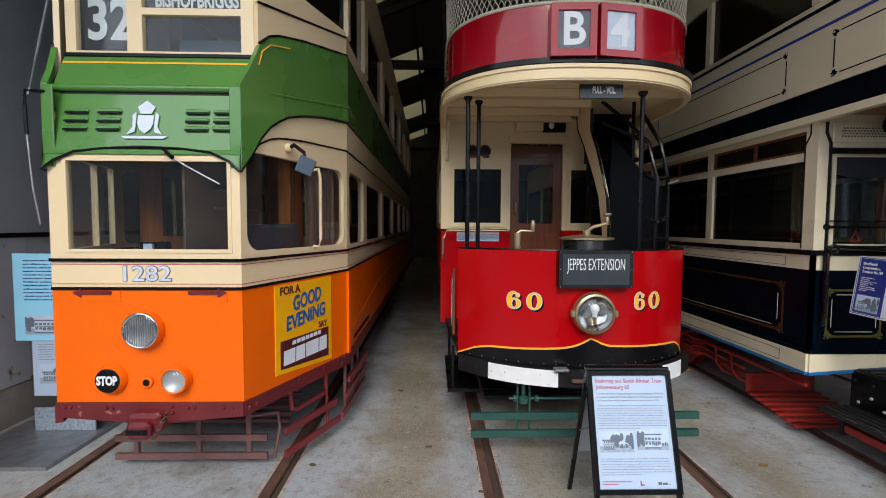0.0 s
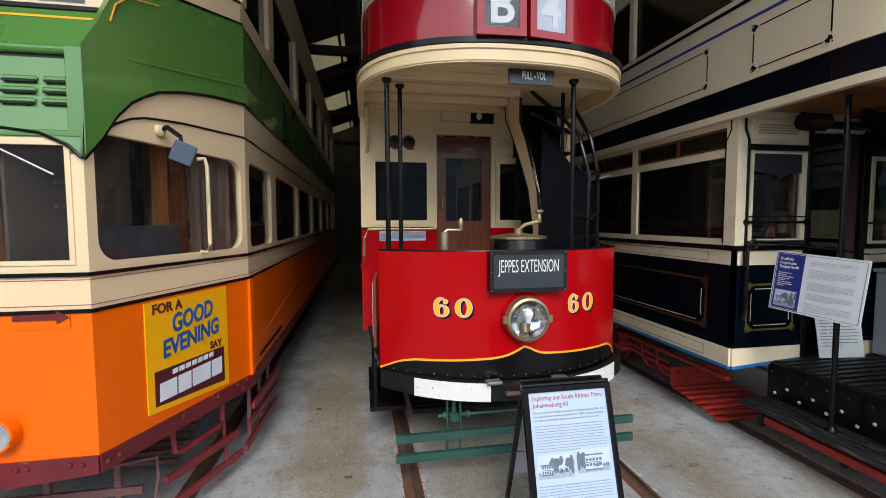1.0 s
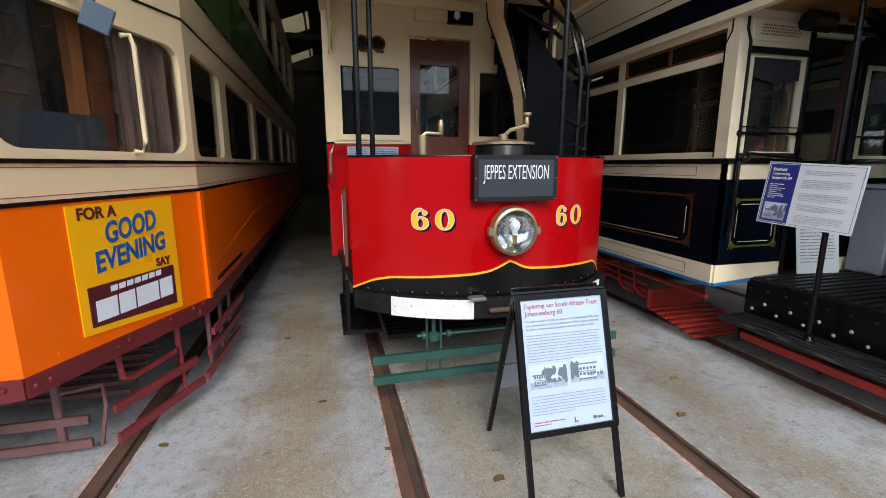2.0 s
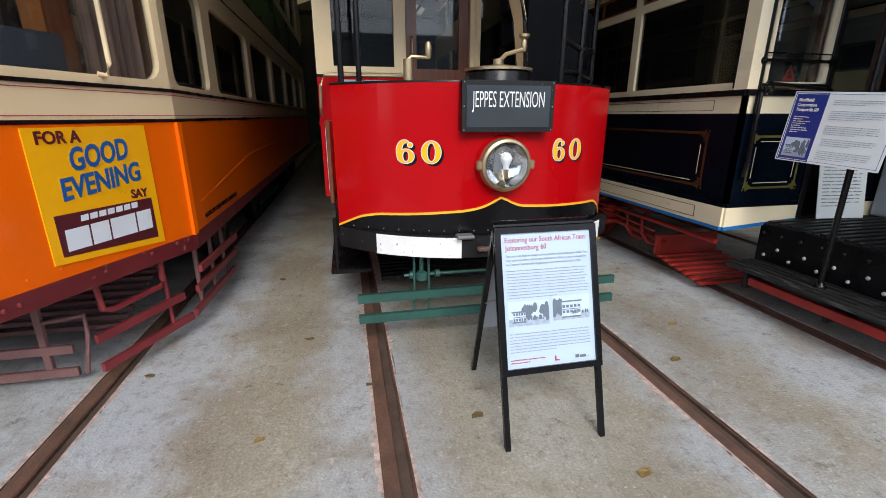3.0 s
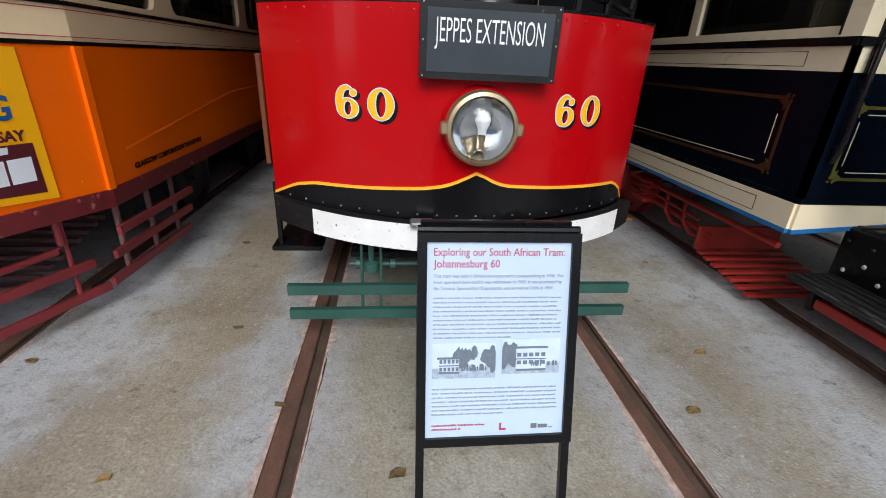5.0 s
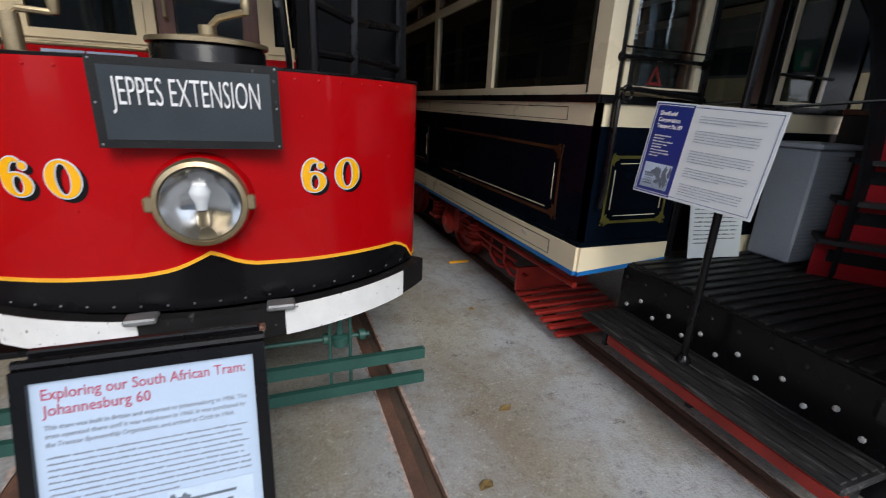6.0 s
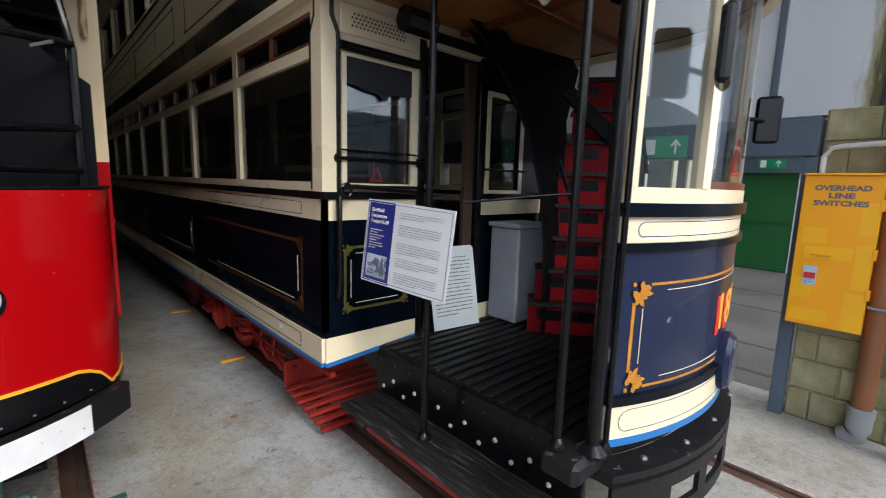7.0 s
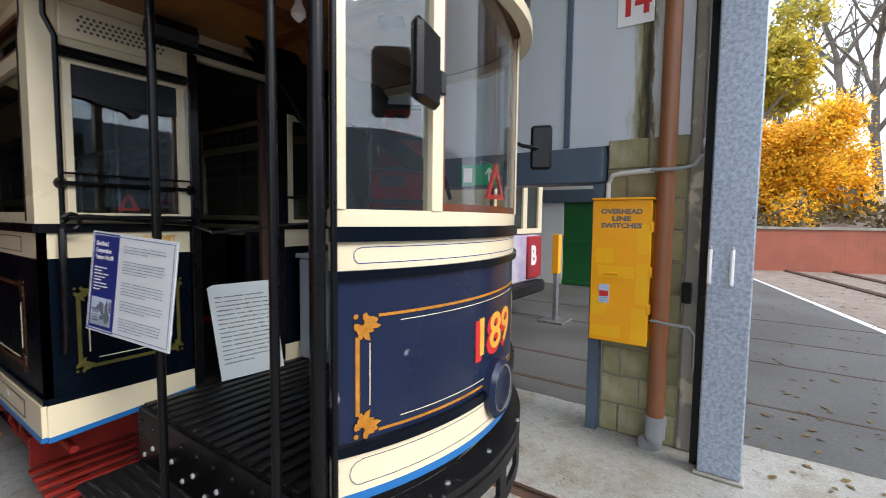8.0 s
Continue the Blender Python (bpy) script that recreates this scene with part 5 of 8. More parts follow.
# rope at the front corner
tube("trolley_rope", OT, "steel", [(FX0 + 0.2, FY - 0.14, 3.05), (FX0 + 0.03, FY - 0.08, 2.6), (FX0 - 0.04, FY - 0.04, 2.46), (FX0 - 0.05, FY - 0.05, 2.42)], 0.006, 6)
tube("rope_hook", OT, "black", [(FX0 + 0.01, FY, 2.45), (FX0 - 0.06, FY - 0.05, 2.44), (FX0 - 0.065, FY - 0.05, 2.36), (FX0 - 0.06, FY - 0.05, 2.2)], 0.01, 6)
tube("trolley_rope", OT, "steel", [(FX0 - 0.06, FY - 0.05, 2.2), (FX0 - 0.04, FY - 0.05, 1.9), (FX0 - 0.025, FY - 0.03, 1.7)], 0.005, 6)
# guards
def guard_bar(mat, parent, a, b, h=0.045, t=0.022):
    a, b = Vector(a), Vector(b)
    d = (b - a).normalized()
    nn = Vector((d.y, -d.x, 0)) * t / 2
    prism("guard_bar", parent, mat, [a - nn, a + nn, b + nn, b - nn], (0, 0, h))


M["guarddull"] = material("faded maroon guard paint", (0.19, 0.09, 0.085), 0.7, spread=0.2, scale=6, bump=0.3)
M["guardbar"] = material("maroon guard paint", (0.2, 0.02, 0.025), 0.45, spread=0.15, scale=6, bump=0.2)
for z in (0.06, 0.19):
    guard_bar("guarddull", OT, (-1.98, 3.34, z), (-0.93, 3.34, z))
for x in (-1.86, -1.43, -1.08):
    box("guard_post", OT, "guarddull", x, x + 0.035, 3.34, 3.37, 0.06, 0.66)
for end, z in (((-0.53, 3.85), 0.10), ((-0.545, 3.80), 0.26)):
    guard_bar("guardbar", OT, (-0.78, 3.27, z), (end[0], end[1], z))
for near, far, z in (((-0.472, 3.944), (-0.435, 4.77), 0.385), ((-0.494, 3.899), (-0.448, 4.75), 0.262), ((-0.505, 3.845), (-0.46, 4.71), 0.125)):
    guard_bar("guardbar", OT, (near[0], near[1], z), (far[0], far[1], z))
for y in (4.02, 4.35, 4.66):
    box("guard_post", OT, "guarddull", -0.535, -0.51, y, y + 0.03, 0.13, 0.6)
tube("step_loop", OT, "guardbar", [(-0.76, 3.32, 0.58), (-0.755, 3.33, 0.42), (-0.735, 3.38, 0.395), (-0.62, 3.68, 0.395), (-0.61, 3.71, 0.42), (-0.61, 3.71, 0.58)], 0.017, 8)
tube("guard_link", OT, "guardbar", [(-0.62, 3.75, 0.55), (-0.60, 3.72, 0.14)], 0.012, 8)
tube("guard_link", OT, "guarddull", [(-1.05, 3.35, 0.36), (-0.86, 3.36, 0.38), (-0.83, 3.30, 0.30), (-0.86, 3.28, 0.1)], 0.012, 8)


def truck(parent, x, ys, mat="blackmatt", r=0.34):
    """Dark running gear under a tram."""
    for y in ys:
        for s in (-0.7175, 0.7175):
            lathe("wheel", parent, mat, [(r + 0.02, -0.05), (r + 0.02, -0.02), (r, -0.015), (r, 0.05), (r - 0.06, 0.055), (r - 0.08, 0.03), (0.1, 0.03), (0.08, 0.08)], pose(x + s, y, r - 0.002) @ pose(0, 0, 0, 0, 90 if s > 0 else -90, 0), 24)
        tube("axle", parent, mat, [(x - 0.7, y, r), (x + 0.7, y, r)], 0.05, 10)
    box("underframe", parent, mat, x - 0.55, x + 0.55, min(ys) - 0.7, max(ys) + 0.7, 0.36, 0.66, 0.02)


truck(OT, -1.525, (5.6, 7.4, 10.6, 12.4))
for k in range(9):
    box("tray_slat", OT, "guarddull", -2.1, -0.95, 3.85 + 0.09 * k, 3.89 + 0.09 * k, 0.08 + 0.02 * k, 0.11 + 0.02 * k)


def add_ribbon(bm, pts, across, depth):
    """Curved board: a line of points, its width at each, and a thickness."""
    depth = Vector(depth)
    rows = []
    for p, w in zip(pts, across):
        p, w = Vector(p), Vector(w)
        rows.append([bm.verts.new(q) for q in (p, p + w, p + w + depth, p + depth)])
    for a, c in zip(rows, rows[1:]):
        for k in range(4):
            bm.faces.new((a[k], a[(k + 1) % 4], c[(k + 1) % 4], c[k]))
    bm.faces.new(rows[0][::-1])
    bm.faces.new(rows[-1])


# ---- the red open-platform tram ----
RC = 1.345
red_tram = thing("open_balcony_tram", "crimson and cream double-deck tram with open platform and balcony", "tram", "trams in the shed", (RC, 7, 0))
RT = red_tram
ARC = (1.325, 3.365, 1.27)
dash = arc_path(*ARC, 0.43, 2.212, 48) + [(2.245, 3.8), (2.272, 3.92), (2.285, 4.05)]
line_pts = [(0.43, 0.705), (0.50, 0.745), (0.56, 0.778), (0.66, 0.802), (0.9, 0.815), (1.14, 0.832), (1.22, 0.845), (1.268, 0.86), (1.32, 0.885), (1.364, 0.908), (1.405, 0.885), (1.45, 0.862), (1.50, 0.85), (1.7, 0.835), (2.0, 0.818), (2.10, 0.812), (2.14, 0.795), (2.18, 0.765), (2.212, 0.71)]
zl = steps(line_pts)
band("dash", RT, "red", dash, 0.69, 1.53, 0.0, 0.006, "glossy curved crimson dash panel")
band("dash_skirt", RT, "black", dash, 0.66, zl, 0.002, 0.006)
band("yellow_line", RT, "yellow", dash, lambda x, d: zl(x, d) - 0.007, lambda x, d: zl(x, d) + 0.007, 0.0035, 0.004)
tube("dash_rim", RT, "black", [(x, y + 0.008, 1.532) for x, y in dash], 0.009, 8)
def arc_point(x, z, d=0.0):
    xc, yf, R = ARC
    a = math.asin((x - xc) / R)
    return Vector((xc + (R + d) * math.sin(a), yf + R - (R + d) * math.cos(a), z))


rivets("rivet", RT, "red", [arc_point(0.49 + 0.085 * k, 1.505) for k in range(8)] + [arc_point(1.68 + 0.085 * k, 1.505) for k in range(7)] + [arc_point(0.62 + 0.36 * (k % 5), 1.06 + 0.16 * (k % 3)) for k in range(9)], 0.006)
rivets("skirt_rivet", RT, "steel", [arc_point(0.52 + 0.085 * k, 0.715, 0.002) for k in range(20)], 0.005)
def add_ring(bm, outer, inner, d):
    """Flat ring between two closed lines of as many points, raised by d."""
    o, i = [bm.verts.new((x, z, d)) for x, z in outer], [bm.verts.new((x, z, d)) for x, z in inner]
    o2, i2 = [bm.verts.new((x, z, 0)) for x, z in outer], [bm.verts.new((x, z, 0)) for x, z in inner]
    n = len(o)
    for k in range(n):
        j = (k + 1) % n
        for q in ((o[k], o[j], i[j], i[k]), (o[k], o[j], o2[j], o2[k]), (i[k], i[j], i2[j], i2[k])):
            bm.faces.new(q)


def ellipse(cx, cz, rx, rz, n=36):
    return [(cx + rx * math.cos(2 * math.pi * k / n), cz + rz * math.sin(2 * math.pi * k / n)) for k in range(n)]


def figure(kind, g):
    """Fat-faced 6 or 0, one unit high, its edges grown by g."""
    bm = bmesh.new()
    if kind == "0":
        add_ring(bm, ellipse(0, 0, 0.42 + g, 0.5 + g), ellipse(0, 0, 0.19 - g, 0.43 - g), 0.01)
        return bm
    add_ring(bm, ellipse(0.03, -0.185, 0.36 + g, 0.315 + g), ellipse(0.04, -0.185, 0.145 - g, 0.25 - g), 0.01)
    path = []
    for k in range(25):
        t = radians(215 - 155 * k / 24)
        wide = 0.022 + g + 0.085 * max(0.0, math.sin(radians(180 * (24 - k) / 36)))
        path.append((0.03 + (0.3 - 0.02) * math.cos(t), 0.03 + 0.445 * math.sin(t), wide))
    rows = []
    for x, z, wide in path:
        n = Vector((x - 0.03, (z - 0.03) * 0.6)).normalized()
        rows.append([bm.verts.new((x + n.x * wide * e, z + n.y * wide * e, d)) for e, d in ((-1, 0.0), (-1, 0.011), (1, 0.011), (1, 0.0))])
    for p, q in zip(rows, rows[1:]):
        for k in range(3):
            bm.faces.new((p[k], p[k + 1], q[k + 1], q[k]))
    dot = [bm.verts.new((x, z, 0.0115)) for x, z in ellipse(0.235, 0.315, 0.1 + g, 0.1 + g, 18)]
    bm.faces.new(dot)
    return bm


def figures(name, mat, body, cx, cz, h, wide, off, g, dx=0.0, dz=0.0):
    """Fleet number on the curved dash."""
    xc, yf, R = ARC
    bm = bmesh.new()
    for k, ch in enumerate(body):
        one = figure(ch, g)
        me = bpy.data.meshes.new("figure")
        for v in one.verts:
            x = cx + dx + (v.co.x * 0.86 + (k - 0.5) * 0.98) * wide
            t = math.asin((x - xc) / R)
            r = R + off + v.co.z * 0.1
            v.co = Vector((xc + r * math.sin(t), yf + R - r * math.cos(t), cz + dz + v.co.y * h))
        one.to_mesh(me)
        one.free()
        bm.from_mesh(me)
        bpy.data.meshes.remove(me)
    return part(name, bm, mat, RT)


for x, wd in ((0.89, 0.143), (1.795, 0.138)):
    figures("fleet_number_shade", "black", "60", x, 1.164, 0.122, wd, 0.0015, 0.035, 0.012, -0.011)
    figures("fleet_number_outline", "silver", "60", x, 1.164, 0.122, wd, 0.0035, 0.035)
    figures("fleet_number", "poster", "60", x, 1.164, 0.122, wd, 0.0052, 0.0)
# destination box on the dash
box("destination_box", RT, "black", 1.104, 1.623, 3.312, 3.46, 1.275, 1.537, 0.008)
bm = bmesh.new()
add_panel(bm, (1.104, 3.308, 1.275), (1, 0, 0), Z, 0.519, 0.262, [(0.028, 0.491, 0.028, 0.234)], 0.02)
part("box_frame", bm, "blackmatt", RT)
box("box_board", RT, "slate", 1.13, 1.597, 3.306, 3.312, 1.30, 1.512, 0)
writing("destination", RT, "white", "JEPPES EXTENSION", 0.117, frontal(1.363, 3.304, 1.437), -0.0008, 0.75, width=0.405)
rivets("box_screw", RT, "steel", [(x, 3.307, z) for x in (1.115, 1.612) for z in (1.285, 1.406, 1.527)], 0.004)
# headlamp: brass rim, lamp glass, bulb
LX, LY, LZ = 1.357, 3.335, 1.097
lathe("lamp_collar", RT, "red", [(0.165, -0.04), (0.16, 0.0), (0.148, 0.02), (0.142, 0.018), (0.14, -0.03)], frontal(LX, LY + 0.02, LZ), 36)
lathe("lamp_body", RT, "brass", [(0.147, -0.03), (0.147, 0.035), (0.14, 0.05), (0.126, 0.056), (0.122, 0.05), (0.121, -0.022)], frontal(LX, LY, LZ), 40, "dull brass headlamp")
bowl("reflector", RT, "chrome", [(0.02, -0.018), (0.05, -0.012), (0.08, 0.004), (0.105, 0.026), (0.12, 0.05)], frontal(LX, LY, LZ), 36)
lathe("bulb", RT, "white", [(0.016, 0.055), (0.018, 0.075), (0.03, 0.10), (0.033, 0.115), (0.02, 0.14), (0.004, 0.146)], pose(LX, LY - 0.035, LZ - 0.075), 16)
lathe("bulb_cap", RT, "brass", [(0.018, 0), (0.018, 0.05)], pose(LX, LY - 0.035, LZ - 0.075), 14)
lathe("lamp_glass", RT, "lens", [(0.124, 0.056), (0.11, 0.075), (0.07, 0.094), (0.02, 0.102)], frontal(LX, LY, LZ), 36)
for s in (-1, 1):
    box("lamp_lug", RT, "brass", LX + s * 0.15 - 0.016, LX + s * 0.15 + 0.016, LY - 0.045, LY - 0.005, LZ - 0.025, LZ + 0.025, 0.006)
# bumper
bump_arc = arc_path(1.35, 3.285, 1.22, 0.43, 2.27, 40)
band("bumper", RT, "blackmatt", bump_arc, 0.575, 0.695, 0.0, 0.05, "worn black curved bumper")
bm = bmesh.new()
o = [bm.verts.new((x, y + 0.02, 0.693)) for x, y in bump_arc]
i2 = [bm.verts.new((x, y + 0.02, 0.693)) for x, y in arc_path(1.325, 3.38, 1.27, 0.43, 2.212, 40)]
for k in range(40):
    bm.faces.new((o[k], o[k + 1], i2[k + 1], i2[k]))
bmesh.ops.solidify(bm, geom=bm.faces[:], thickness=0.02)
part("bumper_shelf", bm, "blackmatt", RT)
for a, b in ((0.645, 1.112), (1.592, 2.125)):
    band("white_panel", RT, "whitebuf", arc_path(1.35, 3.285, 1.22, a, b, 16), 0.572, 0.692, 0.004, 0.005, "white painted bumper panel")
for x in (1.13, 1.58):
    box("bumper_clamp", RT, "steel", x - 0.05, x + 0.05, 3.27, 3.34, 0.69, 0.712, 0.006)
box("drawbar", RT, "rust", 1.2, 1.52, 3.262, 3.30, 0.615, 0.64, 0.006)
# pilot guard in green
for z in (0.153, 0.285):
    guard_bar("greenbar", RT, (0.515, 3.445, z), (2.205, 3.445, z), 0.052, 0.03)
for x in (0.86, 0.95, 1.77, 1.86):
    box("guard_post", RT, "greenbar", x - 0.007, x + 0.007, 3.47, 3.49, 0.16, 0.62, 0.003)
for x in (0.905, 1.815):
    tube("guard_rod", RT, "greenbar", [(x, 3.48, 0.60), (x, 3.48, 0.42)], 0.014, 8)
    lathe("guard_knuckle", RT, "greenbar", [(0.02, 0), (0.036, 0.01), (0.036, 0.05), (0.02, 0.06)], pose(x, 3.47, 0.39), 12)
tube("guard_rod", RT, "greenbar", [(0.8, 3.50, 0.42), (1.95, 3.50, 0.42)], 0.011, 8)
for x in (0.83, 0.99, 1.74, 1.9):
    lathe("guard_collar", RT, "greenbar", [(0.012, 0), (0.026, 0.004), (0.026, 0.03), (0.012, 0.034)], pose(x, 3.50, 0.42) @ pose(0, 0, 0, 0, 90, 0), 10)
for k in range(8):
    box("tray_slat", RT, "blackmatt", 0.72, 1.97, 4.3 + 0.09 * k, 4.34 + 0.09 * k, 0.09, 0.13)
truck(RT, RC, (5.7, 7.5))
# side step
box("step_board", RT, "black", 0.355, 0.62, 3.815, 4.75, 0.345, 0.375, 0.006, label="black folding platform step")
for y in (3.85, 4.65):
    box("step_hanger", RT, "black", 0.385, 0.41, y, y + 0.03, 0.36, 0.72)
# platform floor and bulkhead
bm = bmesh.new()
add_prism(bm, [(x, y + 0.01, 0.70) for x, y in dash] + [(2.33, 4.8, 0.70), (0.36, 4.8, 0.70)], (0, 0, 0.05))
part("platform_floor", bm, "blackmatt", RT)
BY = 4.82
X0, X1 = 0.31, 2.38
panel("bulkhead", RT, "cream_red", (X0, BY, 1.66), (1, 0, 0), Z, X1 - X0, 1.2, [(0.132, 0.622, 0.07, 0.625), (0.712, 1.25, 0.0, 0.885), (1.33, 1.75, 0.07, 0.62)], 0.05)
panel("bulkhead_lower", RT, "red", (X0, BY, 0.70), (1, 0, 0), Z, 0.712, 0.96, (), 0.05)
panel("bulkhead_lower", RT, "red", (X0 + 1.25, BY, 0.70), (1, 0, 0), Z, X1 - X0 - 1.25, 0.96, (), 0.05)
box("bulkhead_rail", RT, "black", X0, 0.99, BY - 0.008, BY, 1.655, 1.672, 0)
for a, b in ((0.40, 0.97), (1.60, 2.10)):
    bm = bmesh.new()
    add_panel(bm, (a, BY - 0.012, 1.69), (1, 0, 0), Z, b - a, 0.64, [(0.045, b - a - 0.045, 0.045, 0.59)], 0.02)
    part("window_frame", bm, "cream_red", RT)
    box("window_pane", RT, "glassdark", a + 0.03, b - 0.03, BY + 0.02, BY + 0.024, 1.70, 2.32, 0)
rd = panel("saloon_door", RT, "wood", (1.03, BY + 0.03, 0.75), (1, 0, 0), Z, 0.525, 1.78, [(0.085, 0.44, 0.98, 1.58)], 0.04, label="varnished wooden sliding door with a glass upper half")
box("door_glass", rd, "glass", 1.10, 1.49, BY + 0.05, BY + 0.054, 1.70, 2.36, 0)
bm = bmesh.new()
for k in range(5):
    add_box(bm, 1.13, 1.46, BY + 0.02, BY + 0.035, 2.36 + 0.025 * k, 2.375 + 0.025 * k)
part("door_louvre", bm, "wood", rd)
box("door_panel", rd, "wood", 1.12, 1.30, BY + 0.022, BY + 0.03, 1.30, 1.62, 0.006)
box("door_panel", rd, "wood", 1.33, 1.47, BY + 0.022, BY + 0.03, 1.30, 1.62, 0.006)
tube("door_handle", rd, "brass", [(1.075, BY + 0.02, 1.83), (1.075, BY - 0.015, 1.845), (1.075, BY - 0.015, 1.95), (1.075, BY + 0.02, 1.97)], 0.009, 8)
box("door_head", RT, "cream_red", 1.0, 1.6, BY - 0.016, BY, 2.545, 2.62, 0.004)
box("switch_cover", RT, "cream_red", 1.06, 1.34, BY - 0.06, BY, 2.66, 2.80, 0.008)
box("lamp_recess", RT, "black", 1.34, 1.57, BY - 0.045, BY, 2.655, 2.795, 0.006)
lathe("platform_bulb", RT, "white", [(0.012, 0), (0.016, 0.03), (0.028, 0.06), (0.026, 0.08), (0.006, 0.1)], pose(1.42, BY - 0.06, 2.78, 180), 14)
for x in (0.625, 0.755):
    lathe("bullseye", RT, "wood", [(0.062, 0), (0.062, 0.01), (0.05, 0.02), (0.044, 0.012)], frontal(x, BY, 2.465), 24)
    lathe("bullseye_glass", RT, "black", [(0.043, 0.008), (0.043, 0.013)], frontal(x, BY, 2.465), 24)
    box("bullseye_catch", RT, "wood", x - 0.02, x + 0.05, BY - 0.02, BY, 2.395, 2.41)
for a, b in ((0.475, 0.665), (0.675, 0.91)):
    nt = box("notice", RT, "paper", a, b, BY - 0.006, BY, 1.545, 1.635, 0)
    lines("notice_print", nt, "print", frontal(a + 0.015, BY - 0.0062, 1.622), b - a - 0.03, 4, 0.019, 0.008, seed=int(a * 100))
tube("grab_rail", RT, "brass", [(0.33, 4.74, 1.36), (0.33, 4.70, 1.42), (0.335, 4.70, 1.58), (0.37, 4.70, 1.655), (0.98, 4.70, 1.655), (1.0, 4.78, 1.65)], 0.012, 8)
board = box("notice_board", RT, "wood", 0.40, 0.425, 3.78, 4.2, 0.83, 1.33, 0.004, turn=(0, 0, -4))
box("notice_sheet", board, "paper", 0.394, 0.398, 3.82, 4.16, 0.90, 1.29, 0, turn=(0, 0, -4))
# saloon body behind
for x, s in ((X0, -1), (X1, 1)):
    path = [(x, BY + 0.05), (x, 10.2)] if s > 0 else [(x, 10.2), (x, BY + 0.05)]
    band("rocker_panel", RT, "red", path, 0.70, 1.30, -0.02, 0.03)
    band("side_moulding", RT, "red", path, 1.285, 1.315, 0.012, 0.03)
    band("waist_panel", RT, "red", path, 1.30, 1.66, 0.0, 0.03)
    o, u = ((x, BY + 0.05, 1.66), (0, 1, 0)) if s > 0 else ((x, 10.2, 1.66), (0, -1, 0))
    wins = [(0.2 + 1.3 * k, 1.35 + 1.3 * k, 0.07, 0.75) for k in range(4)]
    panel("side_windows", RT, "cream_red", o, u, Z, 5.33, 1.15, wins, 0.04)
    for w in wins:
        y0 = o[1] + u[1] * w[0]
        y1 = o[1] + u[1] * w[1]
        box("window_pane", RT, "glassdark", x - s * 0.025 - 0.002, x - s * 0.025 + 0.002, min(y0, y1), max(y0, y1), 1.72, 2.42, 0)
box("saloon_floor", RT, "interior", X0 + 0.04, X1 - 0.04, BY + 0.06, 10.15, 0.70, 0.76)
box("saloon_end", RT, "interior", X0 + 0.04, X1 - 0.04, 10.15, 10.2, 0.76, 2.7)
for x in (0.55, 2.14):
    box("saloon_bench", RT, "wood", x - 0.2, x + 0.2, 5.1, 9.8, 0.76, 1.2, 0.02)
# balcony ring: fascia, edge, red apron, mesh
def oval(w, d, yc, n=56, p=2.3):
    pts = []
    for i in range(n + 1):
        a = math.pi - math.pi * i / n
        c, s = math.cos(a), math.sin(a)
        pts.append((1.305 + w * math.copysign(abs(c) ** (2 / p), c), yc - d * abs(s) ** (2 / p)))
    return pts


CX = 1.305
ring = oval(1.0, 0.86, 4.14)
ring = [(CX - 1.0, 4.9)] + ring + [(CX + 1.0, 4.9)]
band("canopy_fascia", RT, "cream_red", ring, 2.69, 2.80, 0.0, 0.04, "moulded cream canopy fascia")
band("fascia_bead", RT, "cream_red", ring, 2.70, 2.72, 0.008, 0.02)
band("fascia_bead", RT, "cream_red", ring, 2.77, 2.795, 0.012, 0.02)
band("canopy_edge", RT, "black", ring, 2.80, 2.835, 0.02, 0.05)
apron = oval(0.962, 0.80, 4.14)
apron = [(CX - 0.962, 4.9)] + apron + [(CX + 0.962, 4.9)]
band("balcony_apron", RT, "darkred", apron, 2.825, 3.22, 0.0, 0.01, "glossy dark red balcony panel")
bm = bmesh.new()
add_prism(bm, [(x, y + 0.03, 2.80) for x, y in ring], (0, 0, 0.03))
part("balcony_floor", bm, "cream_red", RT)
for y in (3.55, 3.85, 4.15, 4.45, 4.7):
    half = 1.0 if y > 4 else 0.95 * math.sqrt(max(0.05, 1 - ((4.14 - y) / 0.82) ** 2))
    box("canopy_rib", RT, "cream_red", RC - half, RC + half * (0.25 if y > 3.9 else 1.0), y - 0.025, y + 0.025, 2.735, 2.80, 0.006)
bm = bmesh.new()
P = [Vector((x, y, 0)) for x, y in apron]
cum = [0.0]
for a, b in zip(P, P[1:]):
    cum.append(cum[-1] + (b - a).length)


def apron_at(s):
    return Vector((float(np.interp(s, cum, [p.x for p in P])), float(np.interp(s, cum, [p.y for p in P])), 0))


s = 0.75
while s < cum[-1] - 0.75:
    for d in (1, -1):
        pts = []
        for k in range(9):
            q = apron_at(s + d * 0.045 * k)
            pts.append(Vector((q.x, q.y, 3.22 + 0.075 * k)))
        add_tube(bm, pts, 0.0032, 3)
    s += 0.045
part("wire_mesh", bm, "mesh", RT, "cream diamond wire mesh", smooth=True)
tube("mesh_rail", RT, "mesh", [(x, y, 3.225) for x, y in apron], 0.012, 6)
tube("top_rail", RT, "black", [(x, y, 3.86) for x, y in apron], 0.016, 6)
tube("canopy_wire", RT, "black", [(X0 + 0.01, 4.2, 2.9), (X0 + 0.005, 4.3, 3.4), (X0, 4.4, 3.9)], 0.008, 6)
